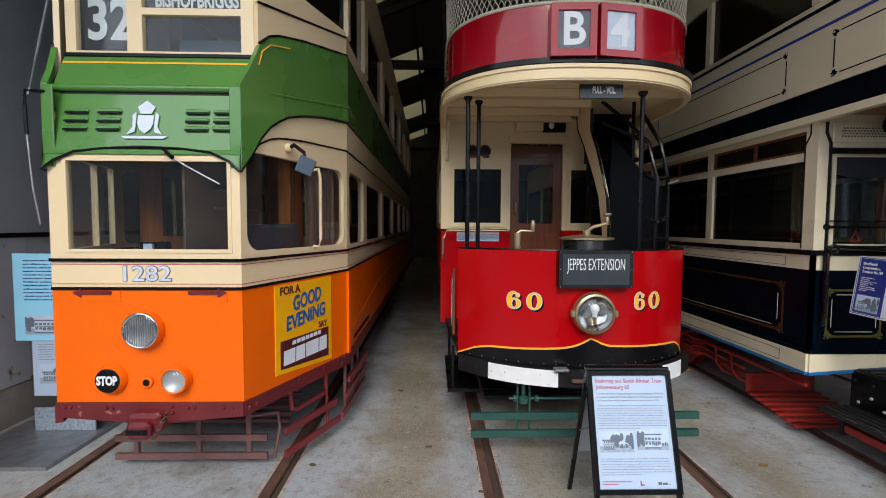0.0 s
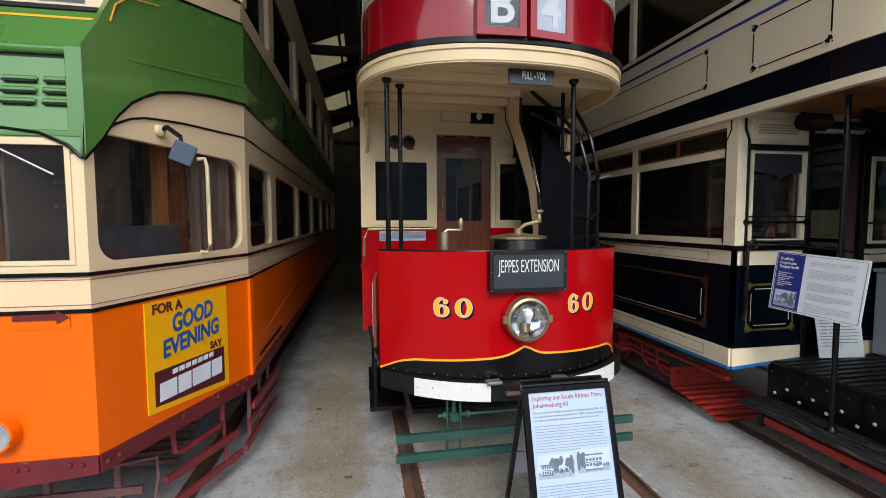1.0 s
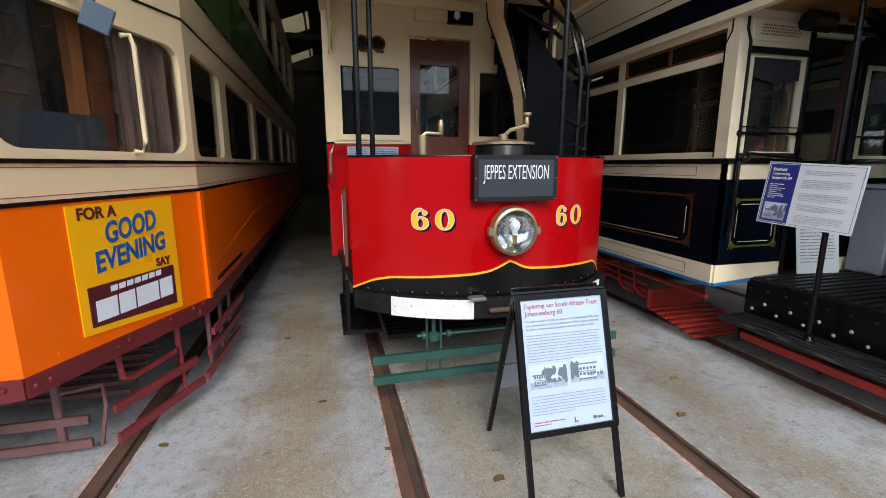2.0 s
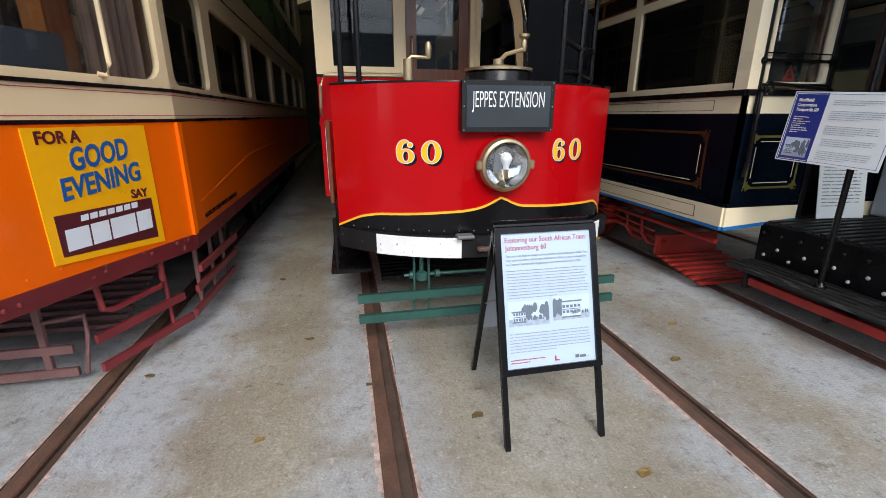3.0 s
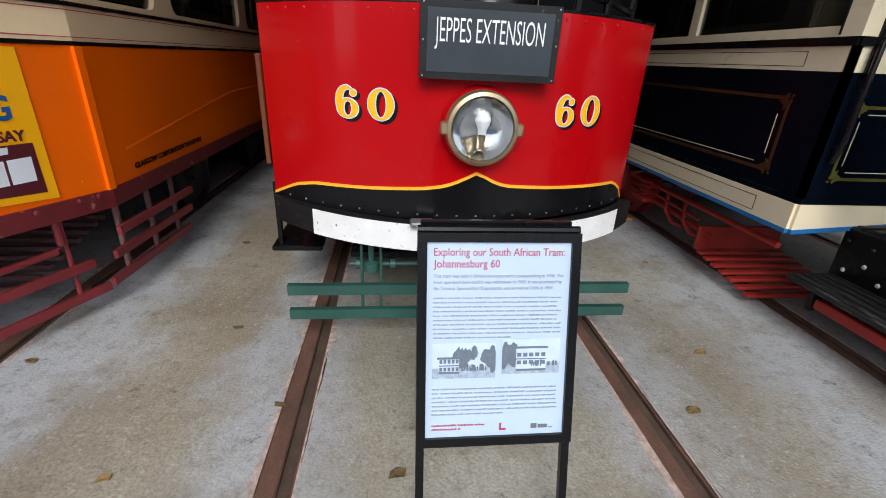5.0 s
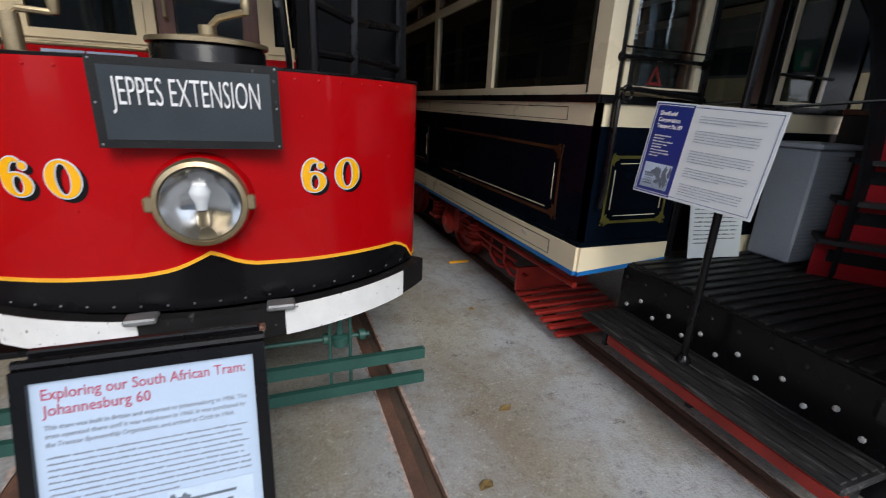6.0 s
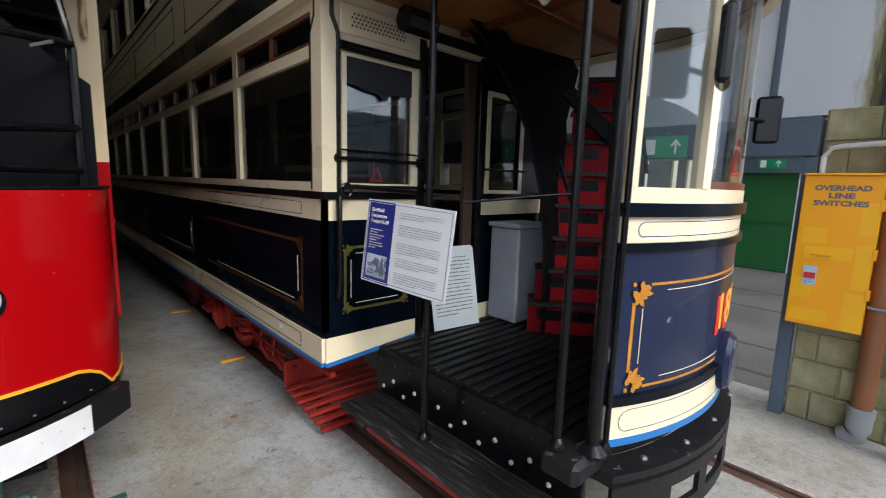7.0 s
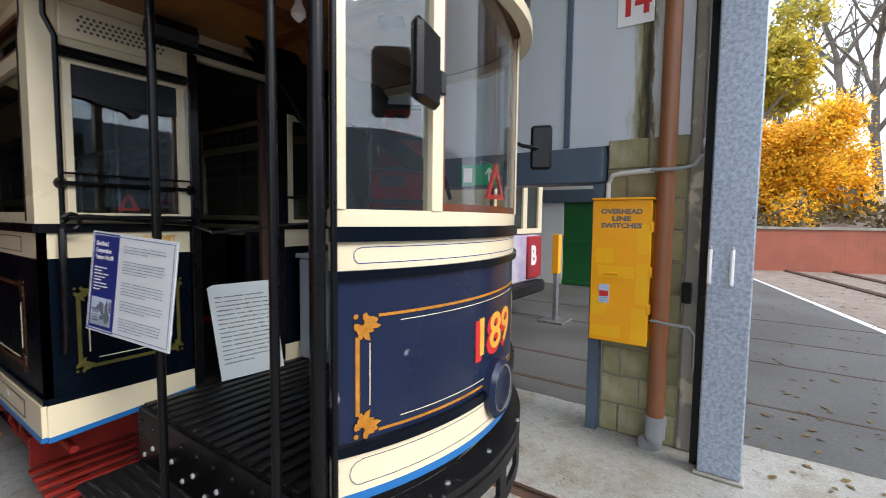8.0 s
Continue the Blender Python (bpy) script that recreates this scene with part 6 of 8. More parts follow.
# number boxes B and 4
for k, (x, ch, yaw, mt) in enumerate(((1.155, "B", -3, "blind"), (1.465, "4", 9, "paper"))):
    mm = frontal(x, 3.285 + (0.01 if k else 0.0), 3.0, yaw)
    def q4(w, h, d):
        return [mm @ Vector(c) for c in ((-w, -h, d), (w, -h, d), (w, h, d), (-w, h, d))]
    bm = bmesh.new()
    add_prism(bm, q4(0.15, 0.17, 0.03), mm.to_3x3() @ Vector((0, 0, -0.1)))
    nb = part("number_box", bm, "darkred", RT, "red route number box")
    bm = bmesh.new()
    add_panel(bm, mm @ Vector((-0.15, -0.17, 0.05)), mm.to_3x3() @ Vector((1, 0, 0)), mm.to_3x3() @ Vector((0, 1, 0)), 0.30, 0.34, [(0.045, 0.255, 0.045, 0.295)], 0.03)
    part("number_frame", bm, "darkred", nb)
    bm = bmesh.new()
    add_prism(bm, q4(0.108, 0.13, 0.034), mm.to_3x3() @ Vector((0, 0, -0.003)))
    # the 4's blind is silver to stand in for sky reflected in its glass
    part("number_blind", bm, "blind" if k == 0 else "silver", nb)
    writing("number_letter", nb, "white", ch, 0.30, mm @ pose(0.0, 0, 0.036), 0.006, 0.95)
    bm = bmesh.new()
    add_prism(bm, q4(0.108, 0.13, 0.042), mm.to_3x3() @ Vector((0, 0, -0.002)))
    part("number_glass", bm, "lens", nb)
box("full_sign", RT, "slate", 1.25, 1.56, 3.40, 3.415, 2.60, 2.70, 0.006, label="grey board reading full")
writing("full_words", RT, "white", "FULL - VOL", 0.065, frontal(1.42, 3.398, 2.655), 0.002, 0.7, width=0.16)
# stanchions and brackets
def stanchion(x, y, z0, z1, r=0.017, mat="black"):
    bm = bmesh.new()
    add_tube(bm, [(x, y, z0), (x, y, z1)], r, 12)
    add_lathe(bm, [(r * 2, 0), (r * 2, 0.012), (r * 1.2, 0.03)], 12, pose(x, y, z1 - 0.002, 180))
    part("stanchion", bm, mat, RT, "black painted steel pole", smooth=True)


stanchion(0.495, 3.71, 0.75, 2.69)
stanchion(0.607, 4.0, 0.75, 2.74)
stanchion(1.76, 3.53, 0.75, 2.69)
for x, s in ((0.34, 1), (2.34, -1)):
    tube("canopy_bracket", RT, "cream_red", [(x + s * 0.03, BY - 0.02, 2.36), (x + s * 0.03, BY - 0.05, 2.42), (x + s * 0.03, BY - 0.07, 2.6), (x + s * 0.03, BY - 0.25, 2.72)], 0.018, 8)
# handbrake, controller
tube("brake_column", RT, "brass", [(0.86, 3.56, 0.75), (0.86, 3.56, 1.50), (0.86, 3.56, 1.655)], 0.027, 14)
tube("brake_crank", RT, "brass", [(0.86, 3.56, 1.65), (0.88, 3.56, 1.668), (0.97, 3.57, 1.665)], 0.011, 8)
lathe("brake_grip", RT, "brass", [(0.012, 0), (0.017, 0.02), (0.019, 0.06), (0.013, 0.085), (0.004, 0.09)], pose(0.975, 3.57, 1.66), 14, "worn wooden grip")
lathe("controller", RT, "black", [(0.19, 0), (0.19, 0.84), (0.175, 0.87)], pose(1.40, 3.62, 0.75), 28, "black cylindrical controller")
lathe("controller_top", RT, "brass", [(0.20, 0), (0.20, 0.015), (0.1, 0.03), (0.03, 0.04), (0.03, 0.07)], pose(1.40, 3.62, 1.605), 28)
tube("controller_handle", RT, "brass", [(1.40, 3.62, 1.66), (1.44, 3.60, 1.70), (1.53, 3.57, 1.725)], 0.013, 8)
lathe("controller_grip", RT, "brass", [(0.014, 0), (0.018, 0.03), (0.014, 0.06), (0.03, 0.075), (0.03, 0.09)], pose(1.535, 3.57, 1.715), 14)
# staircase to the balcony
bm = bmesh.new()
for k in range(9):
    zz = 0.95 + 0.23 * k
    y = 4.02 + 0.075 * k
    add_box(bm, 1.74, 2.21, y, y + 0.25, zz, zz + 0.03, 0.005)
    add_box(bm, 1.74, 2.21, y + 0.22, y + 0.24, zz, zz + 0.26)
part("stair_tread", bm, "blackflat", RT, "black stair treads")
bm = bmesh.new()
cur = [(1.6, 4.142, 2.727), (1.615, 4.187, 2.547), (1.63, 4.081, 2.372), (1.645, 3.976, 2.14), (1.66, 3.904, 1.942), (1.675, 3.897, 1.699), (1.69, 3.944, 1.502)]
wid = [(0, 0.408, 0.124), (0, 0.355, 0.088), (0, 0.306, 0.063), (0, 0.233, 0.033), (0, 0.184, 0.015), (0, 0.144, 0.001), (0, 0.109, -0.006)]
add_ribbon(bm, cur, wid, (0.02, 0, 0))
part("stair_stringer", bm, "cream_red", RT, "curved cream stair stringer")
tube("stringer_edge", RT, "black", [Vector(p) + Vector((0.004, -0.004, 0)) for p in cur], 0.013, 6)
tube("stringer_edge", RT, "black", [Vector(p) + Vector(w) + Vector((0.004, 0.004, 0)) for p, w in zip(cur, wid)], 0.011, 6)
bm = bmesh.new()
add_prism(bm, [(1.73, 4.02, 1.5), (2.25, 4.02, 1.5), (2.25, 4.02, 1.98), (2.14, 4.02, 2.06), (1.98, 4.02, 2.2), (1.82, 4.02, 2.38), (1.74, 4.02, 2.46)], (0, 0.03, 0))
part("stair_back", bm, "blackflat", RT, "black stair guard sheet")
for pts in ([(1.92, 3.62, 1.5), (1.93, 3.62, 2.05), (1.90, 3.7, 2.35), (1.82, 3.9, 2.55), (1.72, 4.2, 2.8)],
            [(2.19, 3.95, 1.5), (2.19, 3.95, 2.1), (2.15, 4.0, 2.4), (2.05, 4.15, 2.7)],
            [(1.76, 3.53, 1.78), (1.92, 3.62, 1.74), (2.19, 3.95, 1.78)], [(1.76, 3.53, 1.61), (1.92, 3.62, 1.605), (2.19, 3.95, 1.6)], [(1.76, 3.53, 2.12), (1.88, 3.6, 2.06), (2.19, 3.95, 2.12)],
            [(1.72, 4.2, 2.62), (2.0, 4.2, 2.5), (2.2, 4.4, 2.5)], [(2.0, 4.2, 2.8), (2.0, 4.2, 2.3)]):
    tube("stair_rail", RT, "black", pts, 0.017, 8)
tube("bell_lever", RT, "steel", [(2.06, 3.7, 2.04), (2.12, 3.66, 2.06)], 0.007, 6)


# ---- the navy and ivory tram ----
BC = 4.156
BX0, BX1, BBY = 3.15, 5.162, 3.60
blue_tram = thing("vestibule_tram", "navy blue and ivory double-deck tram with open rear platform", "tram", "trams in the shed", (BC, 8, 0))
BT = blue_tram
BE = 13.6
bs_l, bs_r = [(BX0, BE), (BX0, BBY)], [(BX1, BBY), (BX1, BE)]
ends = [(BX0 + 0.0, BBY), (BX0 + 0.63, BBY)]
ends_r = [(4.37, BBY), (BX1, BBY)]
for path in (bs_l, bs_r, ends, ends_r):
    lo = 0.556 if path in (bs_l, bs_r) else along([(0, 0.556), (0.27, 0.556), (0.33, 0.60), (1, 0.60)])
    hi = 0.58 if path in (bs_l, bs_r) else along([(0, 0.58), (0.27, 0.58), (0.33, 0.625), (1, 0.625)])
    band("blue_line", BT, "sky_blue", path, lo, hi, 0.022, 0.03)
    band("skirt", BT, "ivory", path, hi, 0.722, 0.018, 0.03)
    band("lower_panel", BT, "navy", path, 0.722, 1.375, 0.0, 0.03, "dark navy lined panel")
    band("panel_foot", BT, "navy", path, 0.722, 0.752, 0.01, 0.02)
    band("waist_panel", BT, "ivory", path, 1.375, 1.49, 0.0, 0.03)
    band("waist_rail", BT, "black", path, 1.49, 1.53, 0.014, 0.04)
pil = [3.60, 4.90, 6.14, 7.42, 8.70, 9.98, 11.26, 12.54]
for x, s in ((BX0, -1), (BX1, 1)):
    o, u = ((x, BE, 1.53), (0, -1, 0)) if s < 0 else ((x, BBY, 1.53), (0, 1, 0))
    holes = []
    for k, (a, b) in enumerate(zip(pil, pil[1:])):
        a2, b2 = a + (0.1 if k == 0 else 0.045), b - 0.045
        w = (BE - b2, BE - a2) if s < 0 else (a2 - BBY, b2 - BBY)
        holes += [w + (0.05, 0.695), w + (0.76, 0.925)]
        box("window_pane", BT, "glassdark", x - s * 0.025 - 0.002, x - s * 0.025 + 0.002, a2 - 0.01, b2 + 0.01, 1.57, 2.24, 0)
        qf = bmesh.new()
        q = ((x - s * 0.006, b2, 2.29), (0, -1, 0)) if s < 0 else ((x - s * 0.006, a2, 2.29), (0, 1, 0))
        L = b2 - a2
        add_panel(qf, *q, Z, L, 0.165, [(0.02, L / 2 - 0.012, 0.02, 0.145), (L / 2 + 0.012, L - 0.02, 0.02, 0.145)], 0.02)
        part("quarter_light", qf, "wood", BT, "dark red-brown wooden quarter light")
        box("quarter_glass", BT, "glassdark", x - s * 0.03 - 0.002, x - s * 0.03 + 0.002, a2, b2, 2.295, 2.45, 0)
    panel("window_panel", BT, "ivory", o, u, Z, BE - BBY, 1.0, holes, 0.04)
    n = Vector((s, 0, 0))
    for k in range(4):
        y0, y1 = 3.86 + 2.4 * k, 3.86 + 2.4 * k + 1.95
        for z in (1.395, 1.465):
            box("pin_line", BT, "black", x + s * 0.0008 - 0.001, x + s * 0.0008 + 0.001, y0, y1, z, z + 0.003, 0)
        box("pin_line", BT, "black", x + s * 0.0008 - 0.001, x + s * 0.0008 + 0.001, y0 - 0.003, y0, 1.395, 1.468, 0)
        for z in (0.605, 0.69):
            box("pin_line", BT, "black", x + s * 0.019 - 0.001, x + s * 0.019 + 0.001, y0, y1, z, z + 0.003, 0)
        box("pin_line", BT, "black", x + s * 0.019 - 0.001, x + s * 0.019 + 0.001, y0 - 0.003, y0, 0.605, 0.693, 0)
        for z, h in ((0.835, 0.02), (1.225, 0.02)):
            box("gilt_line", BT, "goldbrown", x + s * 0.001 - 0.001, x + s * 0.001 + 0.001, y0, y1, z, z + h, 0)
        box("gilt_line", BT, "goldbrown", x + s * 0.001 - 0.001, x + s * 0.001 + 0.001, y0, y0 + 0.02, 0.835, 1.245, 0)
        box("cream_line", BT, "ivory", x + s * 0.001 - 0.001, x + s * 0.001 + 0.001, y0 + 0.06, y0 + 0.065, 0.93, 1.15, 0)
        box("cream_line", BT, "ivory", x + s * 0.001 - 0.001, x + s * 0.001 + 0.001, y0 + 0.12, y1 - 0.3, 0.873, 0.878, 0)
    writing("maker_words", BT, "silver", "T.C.", 0.035, Matrix(((0, 0, -1, x - 0.02), (-1, 0, 0, 4.15), (0, 1, 0, 0.655), (0, 0, 0, 1))), 0, 1) if s < 0 else None
# corner post of the saloon, black edged
band("corner_post", BT, "ivory", [(BX0 - 0.004, BBY + 0.1), (BX0 - 0.004, BBY - 0.004), (BX0 + 0.09, BBY - 0.004)], 1.53, 2.53, 0.006, 0.03)
tube("post_edge", BT, "black", [(BX0 - 0.006, BBY + 0.105, 1.54), (BX0 - 0.006, BBY + 0.105, 2.34), (BX0 - 0.006, BBY + 0.06, 2.42), (BX0 - 0.006, BBY + 0.06, 2.5)], 0.009, 6)
tube("post_edge", BT, "black", [(BX0 + 0.085, BBY - 0.012, 1.36), (BX0 + 0.085, BBY - 0.012, 2.34), (BX0 + 0.05, BBY - 0.012, 2.42), (BX0 + 0.05, BBY - 0.012, 2.5)], 0.012, 6)
# bulkhead window with frame, rail, blind and vent
panel("bulkhead_frame", BT, "ivory", (BX0 + 0.08, BBY, 1.53), (1, 0, 0), Z, 0.56, 1.03, [(0.045, 0.515, 0.05, 0.70)], 0.04)
bm = bmesh.new()
add_panel(bm, (BX0 + 0.105, BBY - 0.015, 1.55), (1, 0, 0), Z, 0.51, 0.70, [(0.03, 0.475, 0.03, 0.69)], 0.02)
part("bulkhead_window_frame", bm, "ivory", BT)
box("bulkhead_pane", BT, "screenglass", BX0 + 0.13, BX0 + 0.6, BBY + 0.02, BBY + 0.024, 1.57, 2.24, 0)
box("window_reveal", BT, "wood", BX0 + 0.565, BX0 + 0.595, BBY + 0.03, BBY + 0.09, 1.57, 2.24)
bm = bmesh.new()
drop = [(0.135, 2.105), (0.2, 2.1), (0.24, 2.085), (0.3, 2.08), (0.35, 2.072), (0.375, 2.045), (0.4, 2.05), (0.42, 2.08), (0.5, 2.088), (0.59, 2.095)]
add_prism(bm, [(BX0 + 0.59, BBY - 0.002, 2.25), (BX0 + 0.135, BBY - 0.002, 2.25)] + [(BX0 + x, BBY - 0.002 - 0.004 * (k % 2), z) for k, (x, z) in enumerate(drop)], (0, 0.003, 0))
part("roller_blind", bm, "seat", BT, "dark torn roller blind")
tube("blind_roller", BT, "black", [(BX0 + 0.09, BBY - 0.02, 2.285), (BX0 + 0.62, BBY - 0.02, 2.285)], 0.024, 10)
box("vent_panel", BT, "ivory", BX0 + 0.1, BX0 + 0.62, BBY - 0.014, BBY, 2.35, 2.50, 0.006)
bm = bmesh.new()
for i in range(15):
    for j in range(4):
        add_lathe(bm, [(0.007, 0), (0.007, 0.003)], 6, frontal(BX0 + 0.17 + 0.024 * i + 0.012 * (j % 2), BBY - 0.0135, 2.395 + 0.02 * j))
part("vent_holes", bm, "print", BT)
for z, r in ((1.71, 0.011), (1.755, 0.005), (1.56, 0.009)):
    tube("window_bar", BT, "black", [(BX0 + 0.08, BBY - 0.035, z), (BX0 + 0.64, BBY - 0.035, z)], r, 8)
for x in (BX0 + 0.085, BX0 + 0.64):
    lathe("bar_boss", BT, "black", [(0.028, 0), (0.026, 0.012), (0.012, 0.03)], frontal(x, BBY - 0.004, 1.71), 12)
writing("deposit_words", BT, "gold", "DEPOSIT\nIN", 0.04, frontal(BX0 + 0.48, BBY - 0.003, 1.432), 0.001, 1.0)
bm = bmesh.new()
for a, b in (((0.13, 0.86), (0.13, 1.22)), ((0.13, 1.22), (0.56, 1.22)), ((0.56, 1.22), (0.56, 0.86)), ((0.56, 0.86), (0.13, 0.86))):
    add_box(bm, BX0 + min(a[0], b[0]) - 0.008, BX0 + max(a[0], b[0]) + 0.008, BBY - 0.002, BBY + 0.002, min(a[1], b[1]) - 0.008, max(a[1], b[1]) + 0.008)
part("gilt_border", bm, "olivegilt", BT)
bm = bmesh.new()
for x0, x1, z0, z1 in ((0.165, 0.170, 0.93, 1.15), (0.2, 0.5, 0.893, 0.898), (0.2, 0.5, 1.183, 1.188), (0.522, 0.527, 0.93, 1.15)):
    add_box(bm, BX0 + x0, BX0 + x1, BBY - 0.002, BBY + 0.002, z0, z1)
part("ivory_border", bm, "ivory", BT)


def scroll(name, parent, mat, at, U, V, N, size, seed):
    """Painted corner ornament: a few leaf shapes and dots."""
    rnd = random.Random(seed)
    bm = bmesh.new()
    at, U, V, N = Vector(at), Vector(U), Vector(V), Vector(N)
    for k, (a, l) in enumerate(((20, 1.0), (70, 1.0), (45, 0.75), (100, 0.6), (-10, 0.6), (140, 0.4), (-50, 0.4))):
        a = radians(a)
        d, e = math.cos(a) * U + math.sin(a) * V, -math.sin(a) * U + math.cos(a) * V
        o = at + 0.12 * size * d + N * (0.0006 * k)
        add_prism(bm, [o, o + 0.35 * size * l * d + 0.17 * size * e, o + 0.7 * size * l * d + 0.08 * size * e, o + 0.85 * size * l * d - 0.1 * size * e, o + 0.4 * size * l * d - 0.16 * size * e], N * 0.0025)
    for dx, dy in ((-0.35, -0.35), (0.95, -0.05), (-0.05, 0.95)):
        c = at + dx * size * 0.7 * U + dy * size * 0.7 * V
        add_prism(bm, [c + size * 0.12 * (math.cos(t) * U + math.sin(t) * V) for t in (math.pi / 3 * j for j in range(6))], N * 0.0025)
    return part(name, bm, mat, parent)


for i, (x, z, su, sv) in enumerate(((0.13, 0.86, 1, 1), (0.13, 1.22, 1, -1), (0.56, 0.86, -1, 1), (0.56, 1.22, -1, -1))):
    scroll("ornament", BT, "olivegilt", (BX0 + x, BBY - 0.0025, z), (su, 0, 0), (0, 0, sv), (0, -1, 0), 0.055, i)
for z, sv in ((0.845, 1), (1.235, -1)):
    scroll("ornament", BT, "goldbrown", (BX0 - 0.0025, 3.87, z), (0, 1, 0), (0, 0, sv), (-1, 0, 0), 0.07, 5)
tube("corner_handrail", BT, "black", [(BX0 + 0.07, BBY - 0.03, 0.95), (BX0 + 0.07, BBY - 0.05, 1.05), (BX0 + 0.07, BBY - 0.05, 1.50), (BX0 + 0.09, BBY - 0.06, 1.56), (BX0 + 0.16, BBY - 0.07, 1.56), (BX0 + 0.64, BBY - 0.05, 1.53)], 0.014, 8)
tube("rope_knot", BT, "black", [(BX0 + 0.1 + 0.03 * math.cos(a), BBY - 0.07, 1.54 + 0.035 * math.sin(a)) for a in (2 * math.pi * k / 12 for k in range(12))], 0.01, 6, closed=True)
# door opening and the window beyond
box("door_jamb", BT, "black", 3.79, 3.84, BBY - 0.01, BBY + 0.06, 0.62, 2.44)
box("door_jamb", BT, "black", 4.33, 4.38, BBY - 0.01, BBY + 0.06, 0.62, 2.44)
box("sliding_door", BT, "curtain", 4.24, 4.33, BBY + 0.03, BBY + 0.07, 0.62, 2.40)
tube("door_head_rail", BT, "black", [(3.79, BBY - 0.03, 2.47), (4.40, BBY - 0.03, 2.47)], 0.03, 10)
panel("bulkhead_top", BT, "ivory", (3.79, BBY, 2.42), (1, 0, 0), Z, 0.6, 0.14, (), 0.04)
panel("bulkhead_right", BT, "navy", (4.38, BBY, 1.49), (1, 0, 0), Z, BX1 - 4.38, 1.07, [(0.06, 0.42, 0.06, 0.72)], 0.04)
panel("bulkhead_window_frame", BT, "ivory", (4.41, BBY - 0.012, 1.52), (1, 0, 0), Z, 0.42, 0.72, [(0.035, 0.385, 0.035, 0.685)], 0.01)
box("bulkhead_pane", BT, "glassdark", 4.42, 4.82, BBY + 0.02, BBY + 0.024, 1.53, 2.23, 0)
tube("window_bar", BT, "black", [(4.38, BBY - 0.03, 1.70), (4.85, BBY - 0.03, 1.70)], 0.009, 8)
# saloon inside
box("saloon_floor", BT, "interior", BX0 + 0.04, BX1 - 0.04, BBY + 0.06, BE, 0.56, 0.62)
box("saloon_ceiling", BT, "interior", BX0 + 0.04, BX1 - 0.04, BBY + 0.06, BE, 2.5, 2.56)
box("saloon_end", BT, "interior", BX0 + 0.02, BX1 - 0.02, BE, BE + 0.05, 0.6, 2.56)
for x in (3.5, 4.8):
    for k in range(7):
        sx = box("saloon_seat", BT, "seat", x - 0.25, x + 0.25, 4.3 + 1.2 * k, 4.38 + 1.2 * k, 0.62, 1.45, 0.03)
for k in range(5):
    tube("saloon_pole", BT, "steel", [(3.8, 4.6 + 1.6 * k, 0.62), (3.8, 4.6 + 1.6 * k, 2.5)], 0.014, 8)
# platform, with raised slats and studded side
plat = arc_path(BC, 2.06, 1.42, 3.47, BX1 - 0.05, 20)
bm = bmesh.new()
add_prism(bm, [(3.51, BBY - 0.005, 0.545), (3.51, 2.3, 0.545)] + [(x, y, 0.545) for x, y in plat[1:]] + [(BX1 - 0.05, BBY - 0.005, 0.545)], (0, 0, 0.06))
part("platform_floor", bm, "blackmatt", BT)
for k in range(17):
    y = 2.32 + 0.075 * k
    box("platform_slat", BT, "blackmatt", 3.515, 4.6, y, y + 0.042, 0.604, 0.62, 0.004)
box("platform_side", BT, "black", 3.50, 3.53, 2.2, BBY, 0.16, 0.60, 0.006)
rnd = random.Random(5)
M["studwhite"] = material("worn bare stud heads", (0.5, 0.5, 0.5), 0.5, spread=0.15, scale=30)
rivets("stud", BT, "studwhite", [(3.499, 2.35 + 0.098 * k, 0.37 + 0.06 * (k % 2)) for k in range(13)], 0.013, (-1, 0, 0))
rivets("stud", BT, "blackmatt", [(3.499, 2.30 + 0.14 * k, 0.53) for k in range(10)], 0.012, (-1, 0, 0))
stp = box("step_board", BT, "stepwood", 3.24, 3.61, 2.25, BBY, 0.285, 0.315, 0.012, label="worn black ribbed step board")
for k in range(6):
    box("rib", stp, "stepwood", 3.255 + 0.058 * k, 3.29 + 0.058 * k, 2.27, BBY - 0.02, 0.314, 0.324, 0.003)
box("step_beam", BT, "guardred", 3.33, 3.37, 2.2, 3.46, 0.165, 0.225, 0.006, label="red painted step beam")
for y in (2.3, 2.9, 3.5):
    box("step_bracket", BT, "blackmatt", 3.36, 3.5, y, y + 0.03, 0.12, 0.285)
# stanchions
def pole(x, y, z0, z1, r, label="black platform pole"):
    bm = bmesh.new()
    add_tube(bm, [(x, y, z0), (x, y, z1)], r, 12)
    add_lathe(bm, [(r * 2.2, 0), (r * 2.2, 0.012), (r * 1.5, 0.03), (r * 1.1, 0.04)], 12, pose(x, y, z0))
    part("stanchion", bm, "black", BT, label, smooth=True)


pole(3.372, 3.0, 0.318, 2.56, 0.017)
pole(3.385, 2.256, 0.635, 2.56, 0.0155)
pole(3.475, 2.165, 0.62, 2.62, 0.026)
pole(3.512, 2.132, 0.62, 2.62, 0.011)
box("pole_foot", BT, "blackmatt", 3.33, 3.53, 2.14, 2.30, 0.535, 0.63, 0.02)
tube("chain_rope", BT, "black", [(BX0 + 0.64, BBY - 0.05, 1.52), (3.6, 3.0, 1.50), (3.9, 2.8, 1.54), (4.15, 2.7, 1.56)], 0.007, 6)
